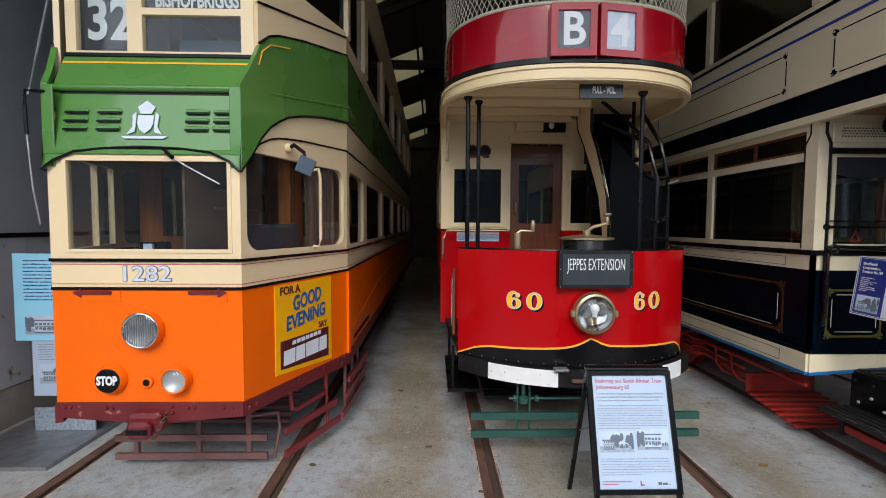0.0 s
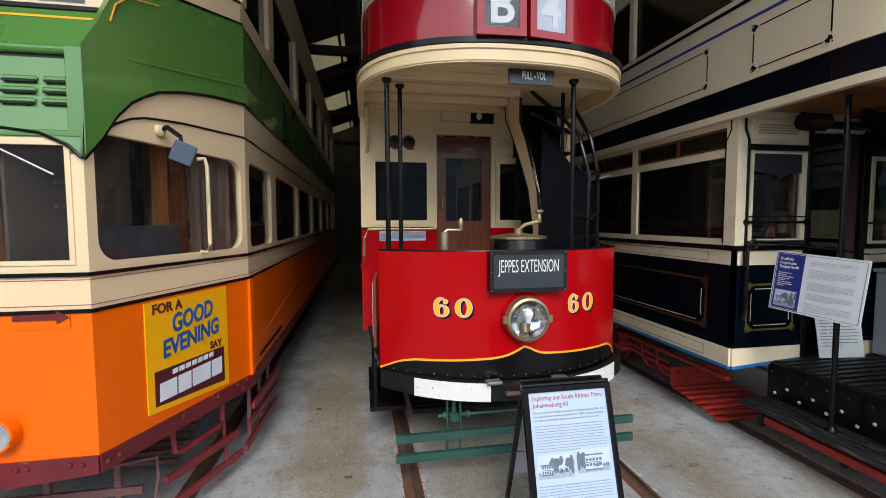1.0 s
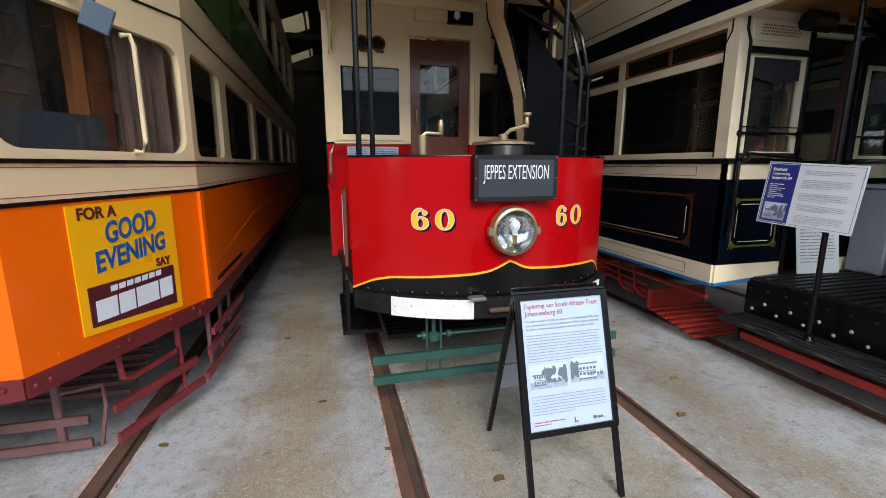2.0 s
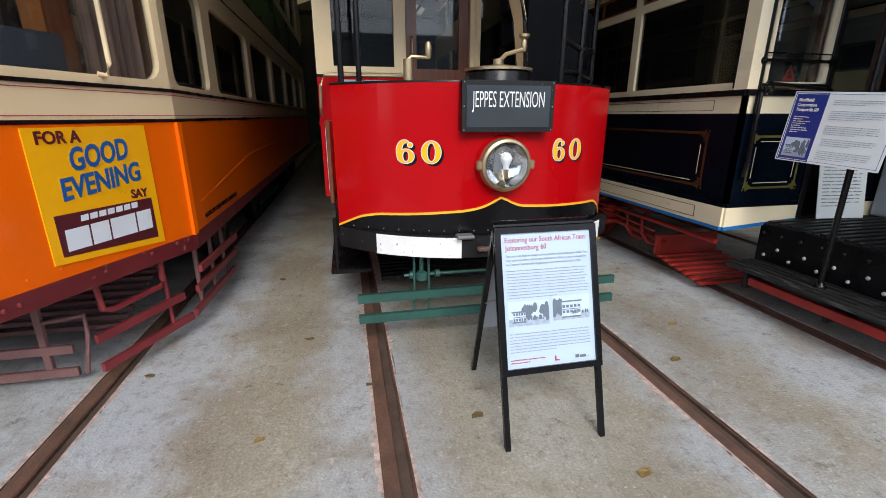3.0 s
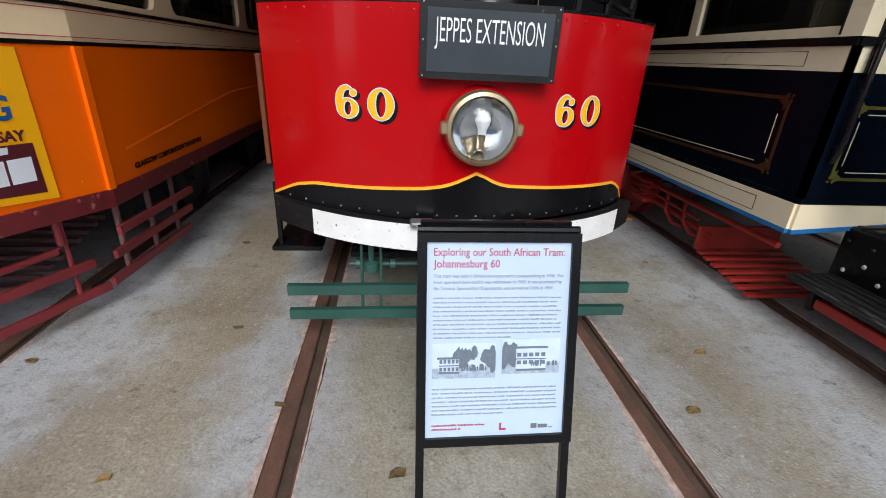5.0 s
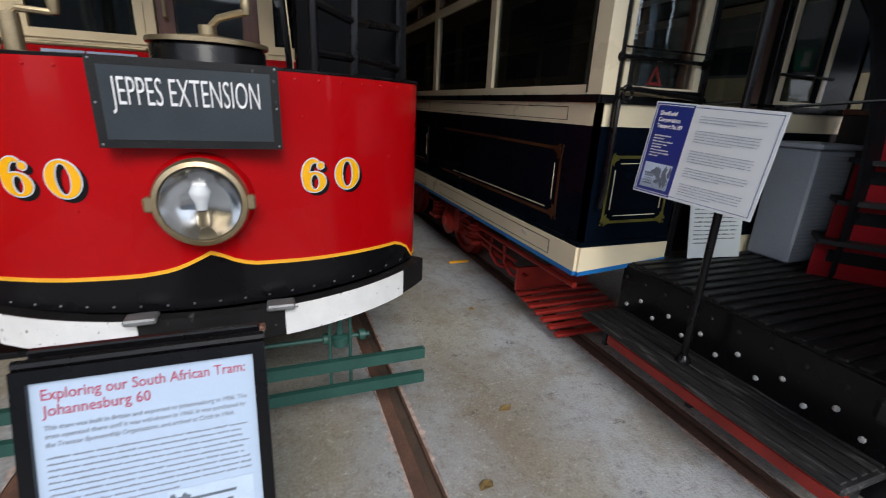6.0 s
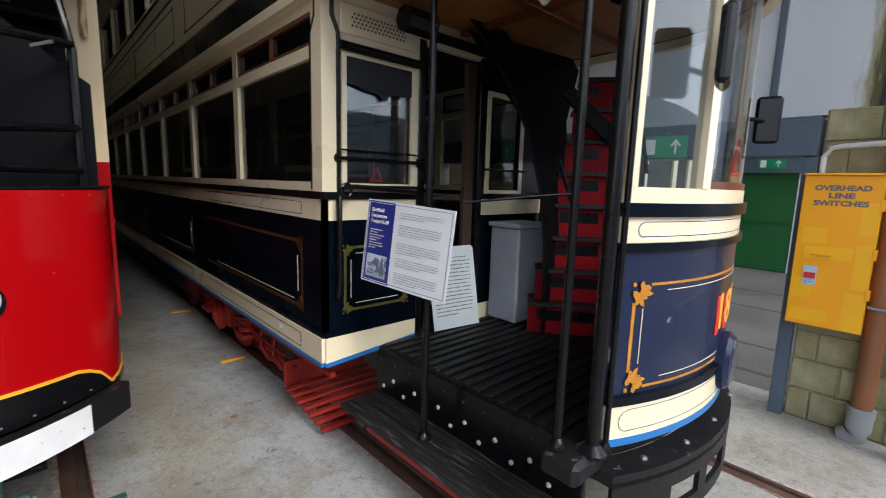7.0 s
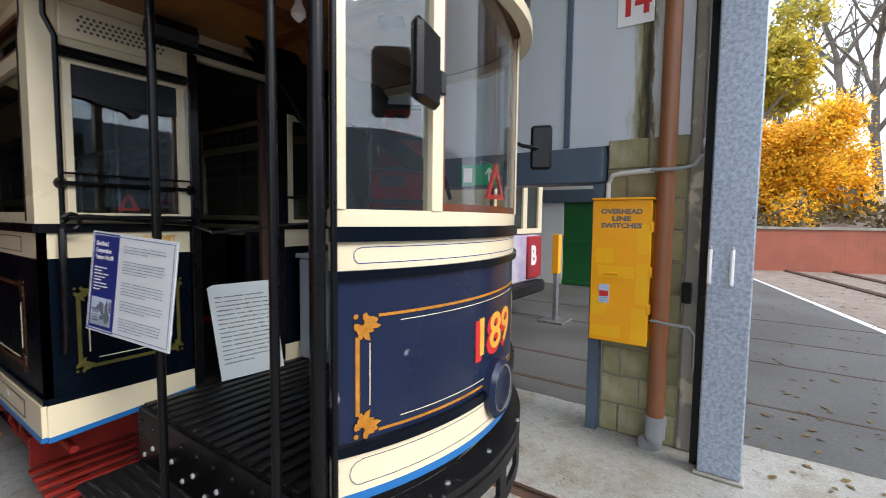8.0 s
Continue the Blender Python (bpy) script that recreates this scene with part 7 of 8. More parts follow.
# curved front: bands, lining, number, lamp
FA = (BC, 1.99, 1.40)
M["gilt"] = material("orange gilt lining", (0.55, 0.22, 0.018), 0.4, spread=0.2, scale=25)
M["lamppale"] = material("pale lamp reflector", (0.6, 0.6, 0.58), 0.3, metal=0.6, spread=0.1)
fp = arc_path(*FA, 3.51, BX1 - 0.06, 44)
for nm, mt, z0, z1, off, th in (("blue_line", "sky_blue", 0.635, 0.665, 0.012, 0.03), ("skirt", "ivory", 0.665, 0.80, 0.010, 0.03), ("skirt_moulding", "navy", 0.80, 0.835, 0.022, 0.04),
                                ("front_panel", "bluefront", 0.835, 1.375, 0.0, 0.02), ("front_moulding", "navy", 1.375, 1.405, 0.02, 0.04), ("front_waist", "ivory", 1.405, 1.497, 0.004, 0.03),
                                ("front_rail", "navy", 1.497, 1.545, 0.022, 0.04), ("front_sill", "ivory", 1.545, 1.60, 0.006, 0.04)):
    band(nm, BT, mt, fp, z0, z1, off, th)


def fpt(x, z, d=0.0):
    xc, yf, R = FA
    a = math.asin((x - xc) / R)
    return Vector((xc + (R + d) * math.sin(a), yf + R - (R + d) * math.cos(a), z))


def front_line(name, mat, x0, x1, z0, z1, off=0.002):
    return band(name, BT, mat, arc_path(*FA, x0, x1, 12), z0, z1, off, 0.003)


for z in (1.245, 0.852):
    front_line("gilt_line", "gilt", 3.66, 4.7, z, z + 0.010)
    front_line("ivory_line", "ivory", 3.74, 4.6, z + (-0.022 if z > 1 else 0.032), z + (-0.0195 if z > 1 else 0.0345))
for x in (3.583, 4.72):
    front_line("gilt_line", "gilt", x, x + 0.013, 0.92, 1.185)
    front_line("ivory_line", "ivory", x + 0.045, x + 0.0475, 0.95, 1.16)
for x, z, sv in ((3.60, 0.87, 1), (3.60, 1.235, -1)):
    n = (fpt(x, 0, 1) - fpt(x, 0, 0)).normalized()
    scroll("ornament", BT, "gilt", fpt(x, z, 0.003), Vector((-n.y, n.x, 0)), (0, 0, sv), n, 0.075, 3)
for zz, y0, y1 in (((1.425, 1.477), 3.6, 4.9), ((0.69, 0.775), 3.6, 4.9)):
    off = 0.0055 if zz[0] > 1 else 0.0115
    for z in zz:
        front_line("blue_pin", "panelblue" if zz[0] > 1 else "print", y0, y1, z, z + 0.003, off)
    for k in range(6):
        t0 = math.pi / 2 + math.pi * k / 6
        z = (zz[0] + zz[1]) / 2
        r = (zz[1] - zz[0]) / 2
        a, b = (y0 + r * math.cos(t0) * 0.9, z + r * math.sin(t0)), (y0 + r * math.cos(t0 + math.pi / 6) * 0.9, z + r * math.sin(t0 + math.pi / 6))
        tube("blue_pin", BT, "panelblue" if zz[0] > 1 else "print", [fpt(a[0], a[1], off), fpt(b[0], b[1], off)], 0.0016, 4)
writing("fleet_number_shade", BT, "signred", "189", 0.235, (4.318, 1.052), 0.008, 0.9, arc=FA, off=0.002, width=0.40)
writing("fleet_number", BT, "gold", "189", 0.225, (4.334, 1.068), 0.003, 0.9, arc=FA, off=0.005, width=0.37)
lp = fpt(4.338, 0.815, 0)
yaw = -math.degrees(math.asin((4.338 - BC) / FA[2])) * -1
lm = pose(lp.x, lp.y, lp.z, 0, 0, yaw) @ pose(0, 0, 0, 90)
lathe("headlamp_ring", BT, "bluefront", [(0.135, -0.03), (0.135, 0.03), (0.115, 0.05), (0.105, 0.045)], lm, 32)
bowl("headlamp_reflector", BT, "lamppale", [(0.02, 0.035), (0.06, 0.038), (0.104, 0.046)], lm)
lathe("headlamp_glass", BT, "lens", [(0.106, 0.045), (0.09, 0.06), (0.03, 0.07)], lm, 28)
# bumper with oblong holes
bp = arc_path(BC, 1.925, 1.42, 3.50, BX1 - 0.02, 30)
bi = arc_path(BC, 2.05, 1.42, 3.50, BX1 - 0.02, 30)
bm = bmesh.new()
add_prism(bm, [(x, y, 0.50) for x, y in bp] + [(x, y, 0.50) for x, y in reversed(bi)], (0, 0, 0.05))
bu = part("bumper", bm, "blackmatt", BT, "worn black curved bumper", smooth=False)
bm = bmesh.new()
add_band(bm, bp, 0.28, 0.345, 0.0, 0.02)
add_band(bm, bp, 0.44, 0.52, 0.0, 0.02)
for a, b in ((3.50, 3.78), (3.98, 4.05), (4.28, 4.36), (4.56, 4.64), (4.86, 5.14)):
    add_band(bm, arc_path(BC, 1.925, 1.42, a, b, 4), 0.34, 0.45, 0.0, 0.02)
part("bumper_plate", bm, "blackmatt", bu)
rivets("bumper_bolt", bu, "steel", [(3.70, 2.06, 0.552), (3.95, 1.99, 0.552), (4.25, 1.975, 0.552), (4.6, 2.0, 0.552)], 0.014, (0, 0, 1))
# windscreen: ivory pillars, panes, wooden centre frame
for x, w in ((3.535, 0.035), (3.885, 0.05), (4.74, 0.04)):
    front_line("screen_pillar", "ivory", x - w / 2, x + w / 2, 1.60, 2.5, 0.012)
    bm = bmesh.new()
    add_band(bm, arc_path(*FA, x - w / 2, x + w / 2, 4), 1.60, 2.5, 0.012, 0.05)
    part("screen_pillar", bm, "ivory", BT)
band("screen_pane", BT, "screenglass", arc_path(*FA, 3.55, 3.865, 10), 1.60, 2.5, -0.012, 0.004)
band("screen_pane", BT, "glass", arc_path(*FA, 3.91, 4.72, 16), 1.60, 2.5, -0.012, 0.004)
band("screen_pane", BT, "screenglass", arc_path(*FA, 4.76, BX1 - 0.06, 10), 1.60, 2.5, -0.012, 0.004)
front_line("screen_wood", "wood", 3.91, 4.72, 1.595, 1.63, 0.004)
for x in (3.905, 4.70):
    front_line("screen_wood", "wood", x, x + 0.022, 1.60, 2.5, 0.004)
# upper deck over everything
ring_b = [(BX0 - 0.03, BE)] + [(BX0 - 0.03, 2.9)] + [(BC + 1.035 * math.copysign(abs(math.cos(a)) ** 0.8, math.cos(a)), 2.9 - 0.93 * abs(math.sin(a)) ** 0.8) for a in (math.pi - math.pi * k / 30 for k in range(31))] + [(BX1 + 0.03, 2.9), (BX1 + 0.03, BE)]
for nm, mt, z0, z1, off, th in (("cant_rail", "ivory", 2.50, 2.555, 0.03, 0.06), ("deck_edge", "navy", 2.555, 2.74, 0.015, 0.05), ("upper_panel", "ivory", 2.74, 3.165, 0.03, 0.04),
                                ("upper_line", "panelblue", 3.165, 3.185, 0.036, 0.02), ("upper_waist", "ivory", 3.185, 3.30, 0.03, 0.04), ("upper_line", "navy", 3.30, 3.325, 0.04, 0.03), ("upper_sill", "ivory", 3.325, 3.37, 0.03, 0.04),
                                ("upper_head", "ivory", 4.0, 4.3, 0.03, 0.04), ("upper_glass", "glassdark", 3.37, 4.0, 0.0, 0.004)):
    band(nm, BT, mt, ring_b, z0, z1, off, th)
for x, s in ((BX0 - 0.055, -1), (BX1 + 0.055, 1)):
    for y in pil + [2.5]:
        box("upper_pillar", BT, "ivory", x - 0.02, x + 0.02, y - 0.04, y + 0.04, 3.37, 4.0)
    for y0, y1 in ((1.9 + 1.0, 3.44), (3.87, 5.9), (6.3, 8.3), (8.7, 10.7)):
        bm = bmesh.new()
        for z in (2.80, 3.09):
            add_box(bm, x - 0.008, x + 0.008, y0 + 0.05, y1 - 0.05, z, z + 0.008)
        for y in (y0, y1):
            add_box(bm, x - 0.008, x + 0.008, y - 0.004, y + 0.004, 2.85, 3.05)
        part("panel_lining", bm, "blackflat", BT)
        for y, su in ((y0, 1), (y1, -1)):
            for z, sv in ((2.80, 1), (3.098, -1)):
                scroll("ornament", BT, "blackflat", (x + s * 0.0075, y, z), (0, su, 0), (0, 0, sv), (s, 0, 0), 0.04, 1)
bm = bmesh.new()
add_prism(bm, [(x, y + 0.01, 2.56) for x, y in ring_b], (0, 0, 0.06))
part("platform_ceiling", bm, "ceilwood", BT, "varnished wooden platform ceiling")
box("ceiling_beam", BT, "wood", 3.2, 5.1, 2.95, 3.02, 2.52, 2.56)
box("ceiling_beam", BT, "wood", 4.1, 4.16, 2.1, 3.58, 2.525, 2.56)
lathe("ceiling_bulb", BT, "white", [(0.014, 0), (0.018, 0.03), (0.033, 0.06), (0.033, 0.08), (0.01, 0.105)], pose(3.9, 2.8, 2.56, 180), 14)
lathe("ceiling_rose", BT, "black", [(0.07, 0), (0.07, 0.02), (0.03, 0.04)], pose(4.3, 2.6, 2.56, 180), 16)
bm = bmesh.new()
add_prism(bm, [(x, y + 0.02, 4.3) for x, y in ring_b], (0, 0, 0.2))
part("roof", bm, "ivory", BT)
tube("indicator_box", BT, "black", [(3.55, 3.45, 2.46), (3.75, 3.45, 2.46)], 0.07, 8)
# staircase: red risers, black treads
fwd = Vector((0.72, 0.55, 0)).normalized()
sid = Vector((fwd.y, -fwd.x, 0))
base = Vector((4.57, 2.94, 0))
for k in range(8):
    z = 0.62 + 0.215 * k
    c = base + fwd * (0.055 * k)
    a, b = c - sid * (0.27 - 0.04 * k), c + sid * (0.30 - 0.006 * k)
    prism("stair_riser", BT, "stairred", [a + Vector((0, 0, z)), b + Vector((0, 0, z)), b + Vector((0, 0, z + 0.19)), a + Vector((0, 0, z + 0.19))], fwd * 0.02)
    prism("stair_tread", BT, "blackmatt", [a - fwd * 0.04 + Vector((0, 0, z + 0.19)), b - fwd * 0.04 + Vector((0, 0, z + 0.19)), b + fwd * 0.2 + Vector((0, 0, z + 0.19)), a + fwd * 0.2 + Vector((0, 0, z + 0.19))], (0, 0, 0.025))
    prism("stair_slot", BT, "black", [a + sid * 0.06 - fwd * 0.003 + Vector((0, 0, z + 0.09)), b - sid * 0.12 - fwd * 0.003 + Vector((0, 0, z + 0.09)), b - sid * 0.12 - fwd * 0.003 + Vector((0, 0, z + 0.16)), a + sid * 0.06 - fwd * 0.003 + Vector((0, 0, z + 0.16))], fwd * 0.004)
bm = bmesh.new()
curve = [(4.43, 3.06, 0.62), (4.43, 3.07, 1.1), (4.40, 3.1, 1.5), (4.33, 3.18, 1.9), (4.22, 3.27, 2.2), (4.08, 3.36, 2.45), (4.0, 3.4, 2.56)]
add_ribbon(bm, curve, [(0.22, 0.05, 0.14)] * len(curve), (0.012, -0.012, 0))
part("stair_stringer", bm, "blackflat", BT, "dark curved stair stringer")
bm = bmesh.new()
t = base + sid * 0.36
add_prism(bm, [(4.286, 2.92, 2.116), (4.422, 2.92, 2.171), (5.07, 2.92, 1.955), (5.07, 2.92, 1.81)], (0.01, 0.02, 0))
part("stair_stringer", bm, "blackflat", BT, "dark outer stair stringer")
bm = bmesh.new()
add_prism(bm, [(4.0, 3.4, 2.5), (4.97, 3.3, 2.513), (5.07, 3.3, 2.45), (4.95, 3.3, 2.071), (5.05, 3.3, 1.525), (4.724, 3.3, 1.519), (4.681, 3.3, 1.872), (4.271, 3.3, 2.148)], (0.004, 0.012, 0))
part("stair_plate", bm, "blackflat", BT, "dark plate above the stair")
for pts in ([(4.40, 2.86, 1.45), (4.46, 2.9, 2.1)], [(4.40, 2.86, 1.45), (4.30, 2.92, 1.75)], [(4.75, 2.6, 1.55), (4.9, 2.7, 1.6), (5.05, 2.9, 1.6)], [(5.06, 2.9, 0.62), (5.06, 2.9, 2.5)], [(4.7, 2.75, 2.5), (5.0, 2.7, 1.7)]):
    tube("stair_rail", BT, "black", pts, 0.013, 8)
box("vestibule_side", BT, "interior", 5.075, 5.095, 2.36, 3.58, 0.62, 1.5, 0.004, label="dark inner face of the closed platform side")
box("vestibule_sill", BT, "wood", 5.06, 5.1, 2.36, 3.58, 1.5, 1.535, 0.004)
bm = bmesh.new()
add_box(bm, 4.46, 4.80, 3.30, 3.56, 0.62, 1.30, 0.012)
ctl = part("equipment_box", bm, "greydoor", BT, "grey perforated equipment box")
box("box_lid", ctl, "greydoor", 4.44, 4.82, 3.28, 3.57, 1.30, 1.33, 0.006)
bm = bmesh.new()
for i in range(14):
    for j in range(26):
        add_box(bm, 4.48 + 0.022 * i, 4.492 + 0.022 * i, 3.296, 3.302, 0.68 + 0.023 * j, 0.69 + 0.023 * j)
part("box_grille", bm, "greyplastic", ctl)
# mirrors
for x, y, z in ((3.735, 1.95, 2.06),):
    bm = bmesh.new()
    add_box(bm, x - 0.085, x + 0.085, y - 0.022, y + 0.022, z - 0.125, z + 0.125, 0.016, (0, 0, 14))
    mr = part("driving_mirror", bm, "black", BT, "black-backed driving mirror")
    tube("mirror_arm", mr, "black", [(x + 0.06, y + 0.02, z - 0.02), (x + 0.11, y + 0.04, z - 0.03), (3.885, 2.0, z - 0.04)], 0.011, 8)
    box("mirror_clamp", mr, "black", 3.87, 3.905, 1.985, 2.03, z - 0.05, z + 0.03)
bm = bmesh.new()
add_box(bm, 4.985, 5.025, 2.02, 2.14, 1.86, 2.11, 0.014, (0, 0, 20))
mr = part("driving_mirror", bm, "black", BT, "black-backed driving mirror")
tube("mirror_arm", mr, "black", [(5.0, 2.09, 1.98), (4.85, 2.13, 1.98), (4.76, 2.14, 1.99)], 0.011, 8)
# warning triangle behind the screen
bm = bmesh.new()
tc = fpt(4.40, 1.72, -0.03)
for k in range(3):
    a, b = math.pi / 2 + 2 * math.pi * k / 3, math.pi / 2 + 2 * math.pi * (k + 1) / 3
    add_prism(bm, [tc + Vector((r * math.cos(t), 0, r * math.sin(t) * 1.1)) for r, t in ((0.1, a), (0.1, b), (0.06, b), (0.06, a))], (0, 0.01, 0))
part("warning_triangle", bm, "signred", BT, "red warning triangle")
bm = bmesh.new()
tc = Vector((BX0 + 0.36, BBY + 0.034, 1.625))
for k in range(3):
    a, b = math.pi / 2 + 2 * math.pi * k / 3, math.pi / 2 + 2 * math.pi * (k + 1) / 3
    add_prism(bm, [tc + Vector((r * math.cos(t), 0, r * math.sin(t) * 1.1)) for r, t in ((0.06, a), (0.06, b), (0.03, b), (0.03, a))], (0, 0.006, 0))
part("warning_triangle", bm, "signred", BT, "small red warning triangle behind the pane")
# red running gear and lifeguard at the side
box("axle_box", BT, "guardred", 3.22, 3.42, 5.55, 5.85, 0.24, 0.52, 0.03)
truck(BT, BC, (5.7, 7.5), "guardred")
for k in range(2):
    y = 4.62 + 0.24 * k
    tube("brake_hanger", BT, "guardred", [(3.3, y, 0.5), (3.27, y + 0.02, 0.4), (3.26, y - 0.02, 0.27), (3.28, y - 0.1, 0.2), (3.31, y - 0.2, 0.2)], 0.016, 8)
for k in range(5):
    half = 0.42 - 0.07 * k
    tube("spring_leaf", BT, "guardred", [(3.26, 5.7 - half, 0.5 - 0.026 * k), (3.26, 5.7 - 0.5 * half, 0.45 - 0.026 * k), (3.26, 5.7, 0.435 - 0.026 * k), (3.26, 5.7 + 0.5 * half, 0.45 - 0.026 * k), (3.26, 5.7 + half, 0.5 - 0.026 * k)], 0.013, 6)
lathe("axle_cover", BT, "guardred", [(0.13, 0), (0.13, 0.03), (0.1, 0.05), (0.05, 0.06), (0.04, 0.075)], pose(3.22, 5.7, 0.34) @ pose(0, 0, 0, 0, -90, 0), 20)
for y in (5.2, 6.2):
    lathe("coil_spring", BT, "guardred", [(0.06, 0), (0.075, 0.02), (0.06, 0.04), (0.075, 0.06), (0.06, 0.08), (0.075, 0.1), (0.06, 0.12), (0.075, 0.14), (0.05, 0.16)], pose(3.28, y, 0.3), 14)
    box("spring_seat", BT, "guardred", 3.2, 3.38, y - 0.1, y + 0.1, 0.26, 0.3, 0.006)
tube("brake_rod", BT, "guardred", [(3.27, 4.45, 0.33), (3.26, 5.1, 0.36), (3.27, 5.5, 0.36)], 0.012, 8)
tube("truck_bar", BT, "guardred", [(3.28, 3.75, 0.42), (3.28, 6.5, 0.42)], 0.02, 8)
tube("truck_bar", BT, "guardred", [(3.3, 4.3, 0.25), (3.3, 5.5, 0.3)], 0.02, 8)
box("guard_end", BT, "guardred", 3.24, 3.9, 4.36, 4.39, 0.13, 0.31, 0.004)
for k in range(7):
    y = 4.30 - 0.085 * k
    box("guard_slat", BT, "guardred", 3.22, 3.9, y - 0.025, y + 0.025, 0.12 - 0.012 * k, 0.145 - 0.012 * k, 0.005)


# ---- boards, cabinet and small things ----
# folding A-board
ab = thing("display_board", "black-framed folding display board with a printed white sheet", "sign board", "", (1.31, 2.6, 0))
T, Bt = Vector((0, 2.668, 0.907)), Vector((0, 2.405, 0.0))
up = (T - Bt).normalized()
nf = Vector((0, -up.z, up.y))


def ab_pt(x, s, d=0.0):
    p = Bt + up * s + nf * d
    return Vector((x, p.y, p.z))


S0, S1 = 0.32, 0.945
AX0, AX1 = 1.079, 1.542
bm = bmesh.new()
add_panel(bm, ab_pt(AX0, S0, 0.012), (1, 0, 0), up, AX1 - AX0, S1 - S0, [(0.026, AX1 - AX0 - 0.026, 0.026, S1 - S0 - 0.026)], 0.022)
part("frame", bm, "black", ab, "black snap frame")
prism("backing", ab, "blackmatt", [ab_pt(AX0 + 0.01, S0 + 0.01, -0.004), ab_pt(AX1 - 0.01, S0 + 0.01, -0.004), ab_pt(AX1 - 0.01, S1 - 0.01, -0.004), ab_pt(AX0 + 0.01, S1 - 0.01, -0.004)], -0.006 * nf)
sheet = prism("sheet", ab, "paper", [ab_pt(AX0 + 0.024, S0 + 0.024, 0.001), ab_pt(AX1 - 0.024, S0 + 0.024, 0.001), ab_pt(AX1 - 0.024, S1 - 0.024, 0.001), ab_pt(AX0 + 0.024, S1 - 0.024, 0.001)], -0.003 * nf, "printed white sheet")
for x in (AX0 + 0.012, AX1 - 0.012):
    bm = bmesh.new()
    add_prism(bm, [ab_pt(x - 0.012, 0, 0.0), ab_pt(x + 0.012, 0, 0.0), ab_pt(x + 0.012, S1, 0.0), ab_pt(x - 0.012, S1, 0.0)], -0.02 * nf)
    part("leg", bm, "black", ab)
    bx = 1.12 if x < 1.3 else 1.50
    tp = ab_pt(x, S1, -0.02)
    bm = bmesh.new()
    b0 = Vector((bx, 3.05, 0))
    add_prism(bm, [b0 + Vector((-0.012, 0, 0)), b0 + Vector((0.012, 0, 0)), tp + Vector((0.012, 0, 0)), tp + Vector((-0.012, 0, 0))], (0, -0.02, 0.004))
    part("leg", bm, "black", ab)
prism("back_sheet", ab, "greydoor", [Vector((1.125, 2.72, 0.86)), Vector((1.495, 2.72, 0.86)), Vector((1.495, 2.92, 0.32)), Vector((1.125, 2.92, 0.32))], (0, 0.005, 0))
tube("stay", ab, "steel", [(1.10, 2.60, 0.62), (1.11, 2.86, 0.48)], 0.004, 6)
prism("hinge_strip", ab, "steel", [ab_pt(AX0 + 0.01, S1 + 0.002, -0.014), ab_pt(AX1 - 0.01, S1 + 0.002, -0.014), ab_pt(AX1 - 0.01, S1 + 0.017, -0.014), ab_pt(AX0 + 0.01, S1 + 0.017, -0.014)], -0.004 * nf)
box("rear_rail", ab, "black", AX0 + 0.01, AX1 - 0.01, 2.71, 2.73, 0.902, 0.926, 0.004)
tube("top_hinge", ab, "black", [ab_pt(AX0, S1 + 0.008, -0.01), ab_pt(AX1, S1 + 0.008, -0.01)], 0.012, 8)


def ab_pose(x, s, d=0.0025):
    m = Matrix((Vector((1, 0, 0)).to_4d(), up.to_4d(), nf.to_4d(), Vector((0, 0, 0, 1)))).transposed()
    for c in range(3):
        m[3][c] = 0
    m.translation = ab_pt(x, s, d)
    return m


M["titleprint"] = material("red print", (0.42, 0.07, 0.12), 0.6, spread=0.02)
L0, LW = AX0 + 0.045, AX1 - AX0 - 0.09
writing("title", sheet, "titleprint", "Exploring our South African Tram:", 0.032, ab_pose(L0 + LW / 2, S1 - 0.055), 0.0001, 1.0, 0.001, width=LW)
writing("title", sheet, "titleprint", "Johannesburg 60", 0.032, ab_pose(L0 + 0.094, S1 - 0.088), 0.0001, 1.0, 0.001, width=0.187)
for k, (words, wd) in enumerate((("This tram was built in Britain and exported to Johannesburg in 1906. The", 1.0), ("tram operated there until it was withdrawn in 1960. It was purchased by", 0.99), ("the Tramcar Sponsorship Organisation, and arrived at Crich in 1964.", 0.925))):
    writing("intro_print", sheet, "greyprint", words, 0.014, ab_pose(L0 + LW * wd / 2, S1 - 0.122 - 0.0175 * k), 0.0002, 1.0, 0.0008, width=LW * wd)
lines("body_print", sheet, "greyprint", ab_pose(L0, S1 - 0.182), LW, 10, 0.0128, 0.0042, seed=3, ragged=0.05)
lines("body_print", sheet, "greyprint", ab_pose(L0, S0 + 0.175), LW, 7, 0.0128, 0.0042, seed=4, ragged=0.05)
lines("caption_print", sheet, "redprint", ab_pose(L0, S0 + 0.065), 0.17, 2, 0.012, 0.005, seed=5)


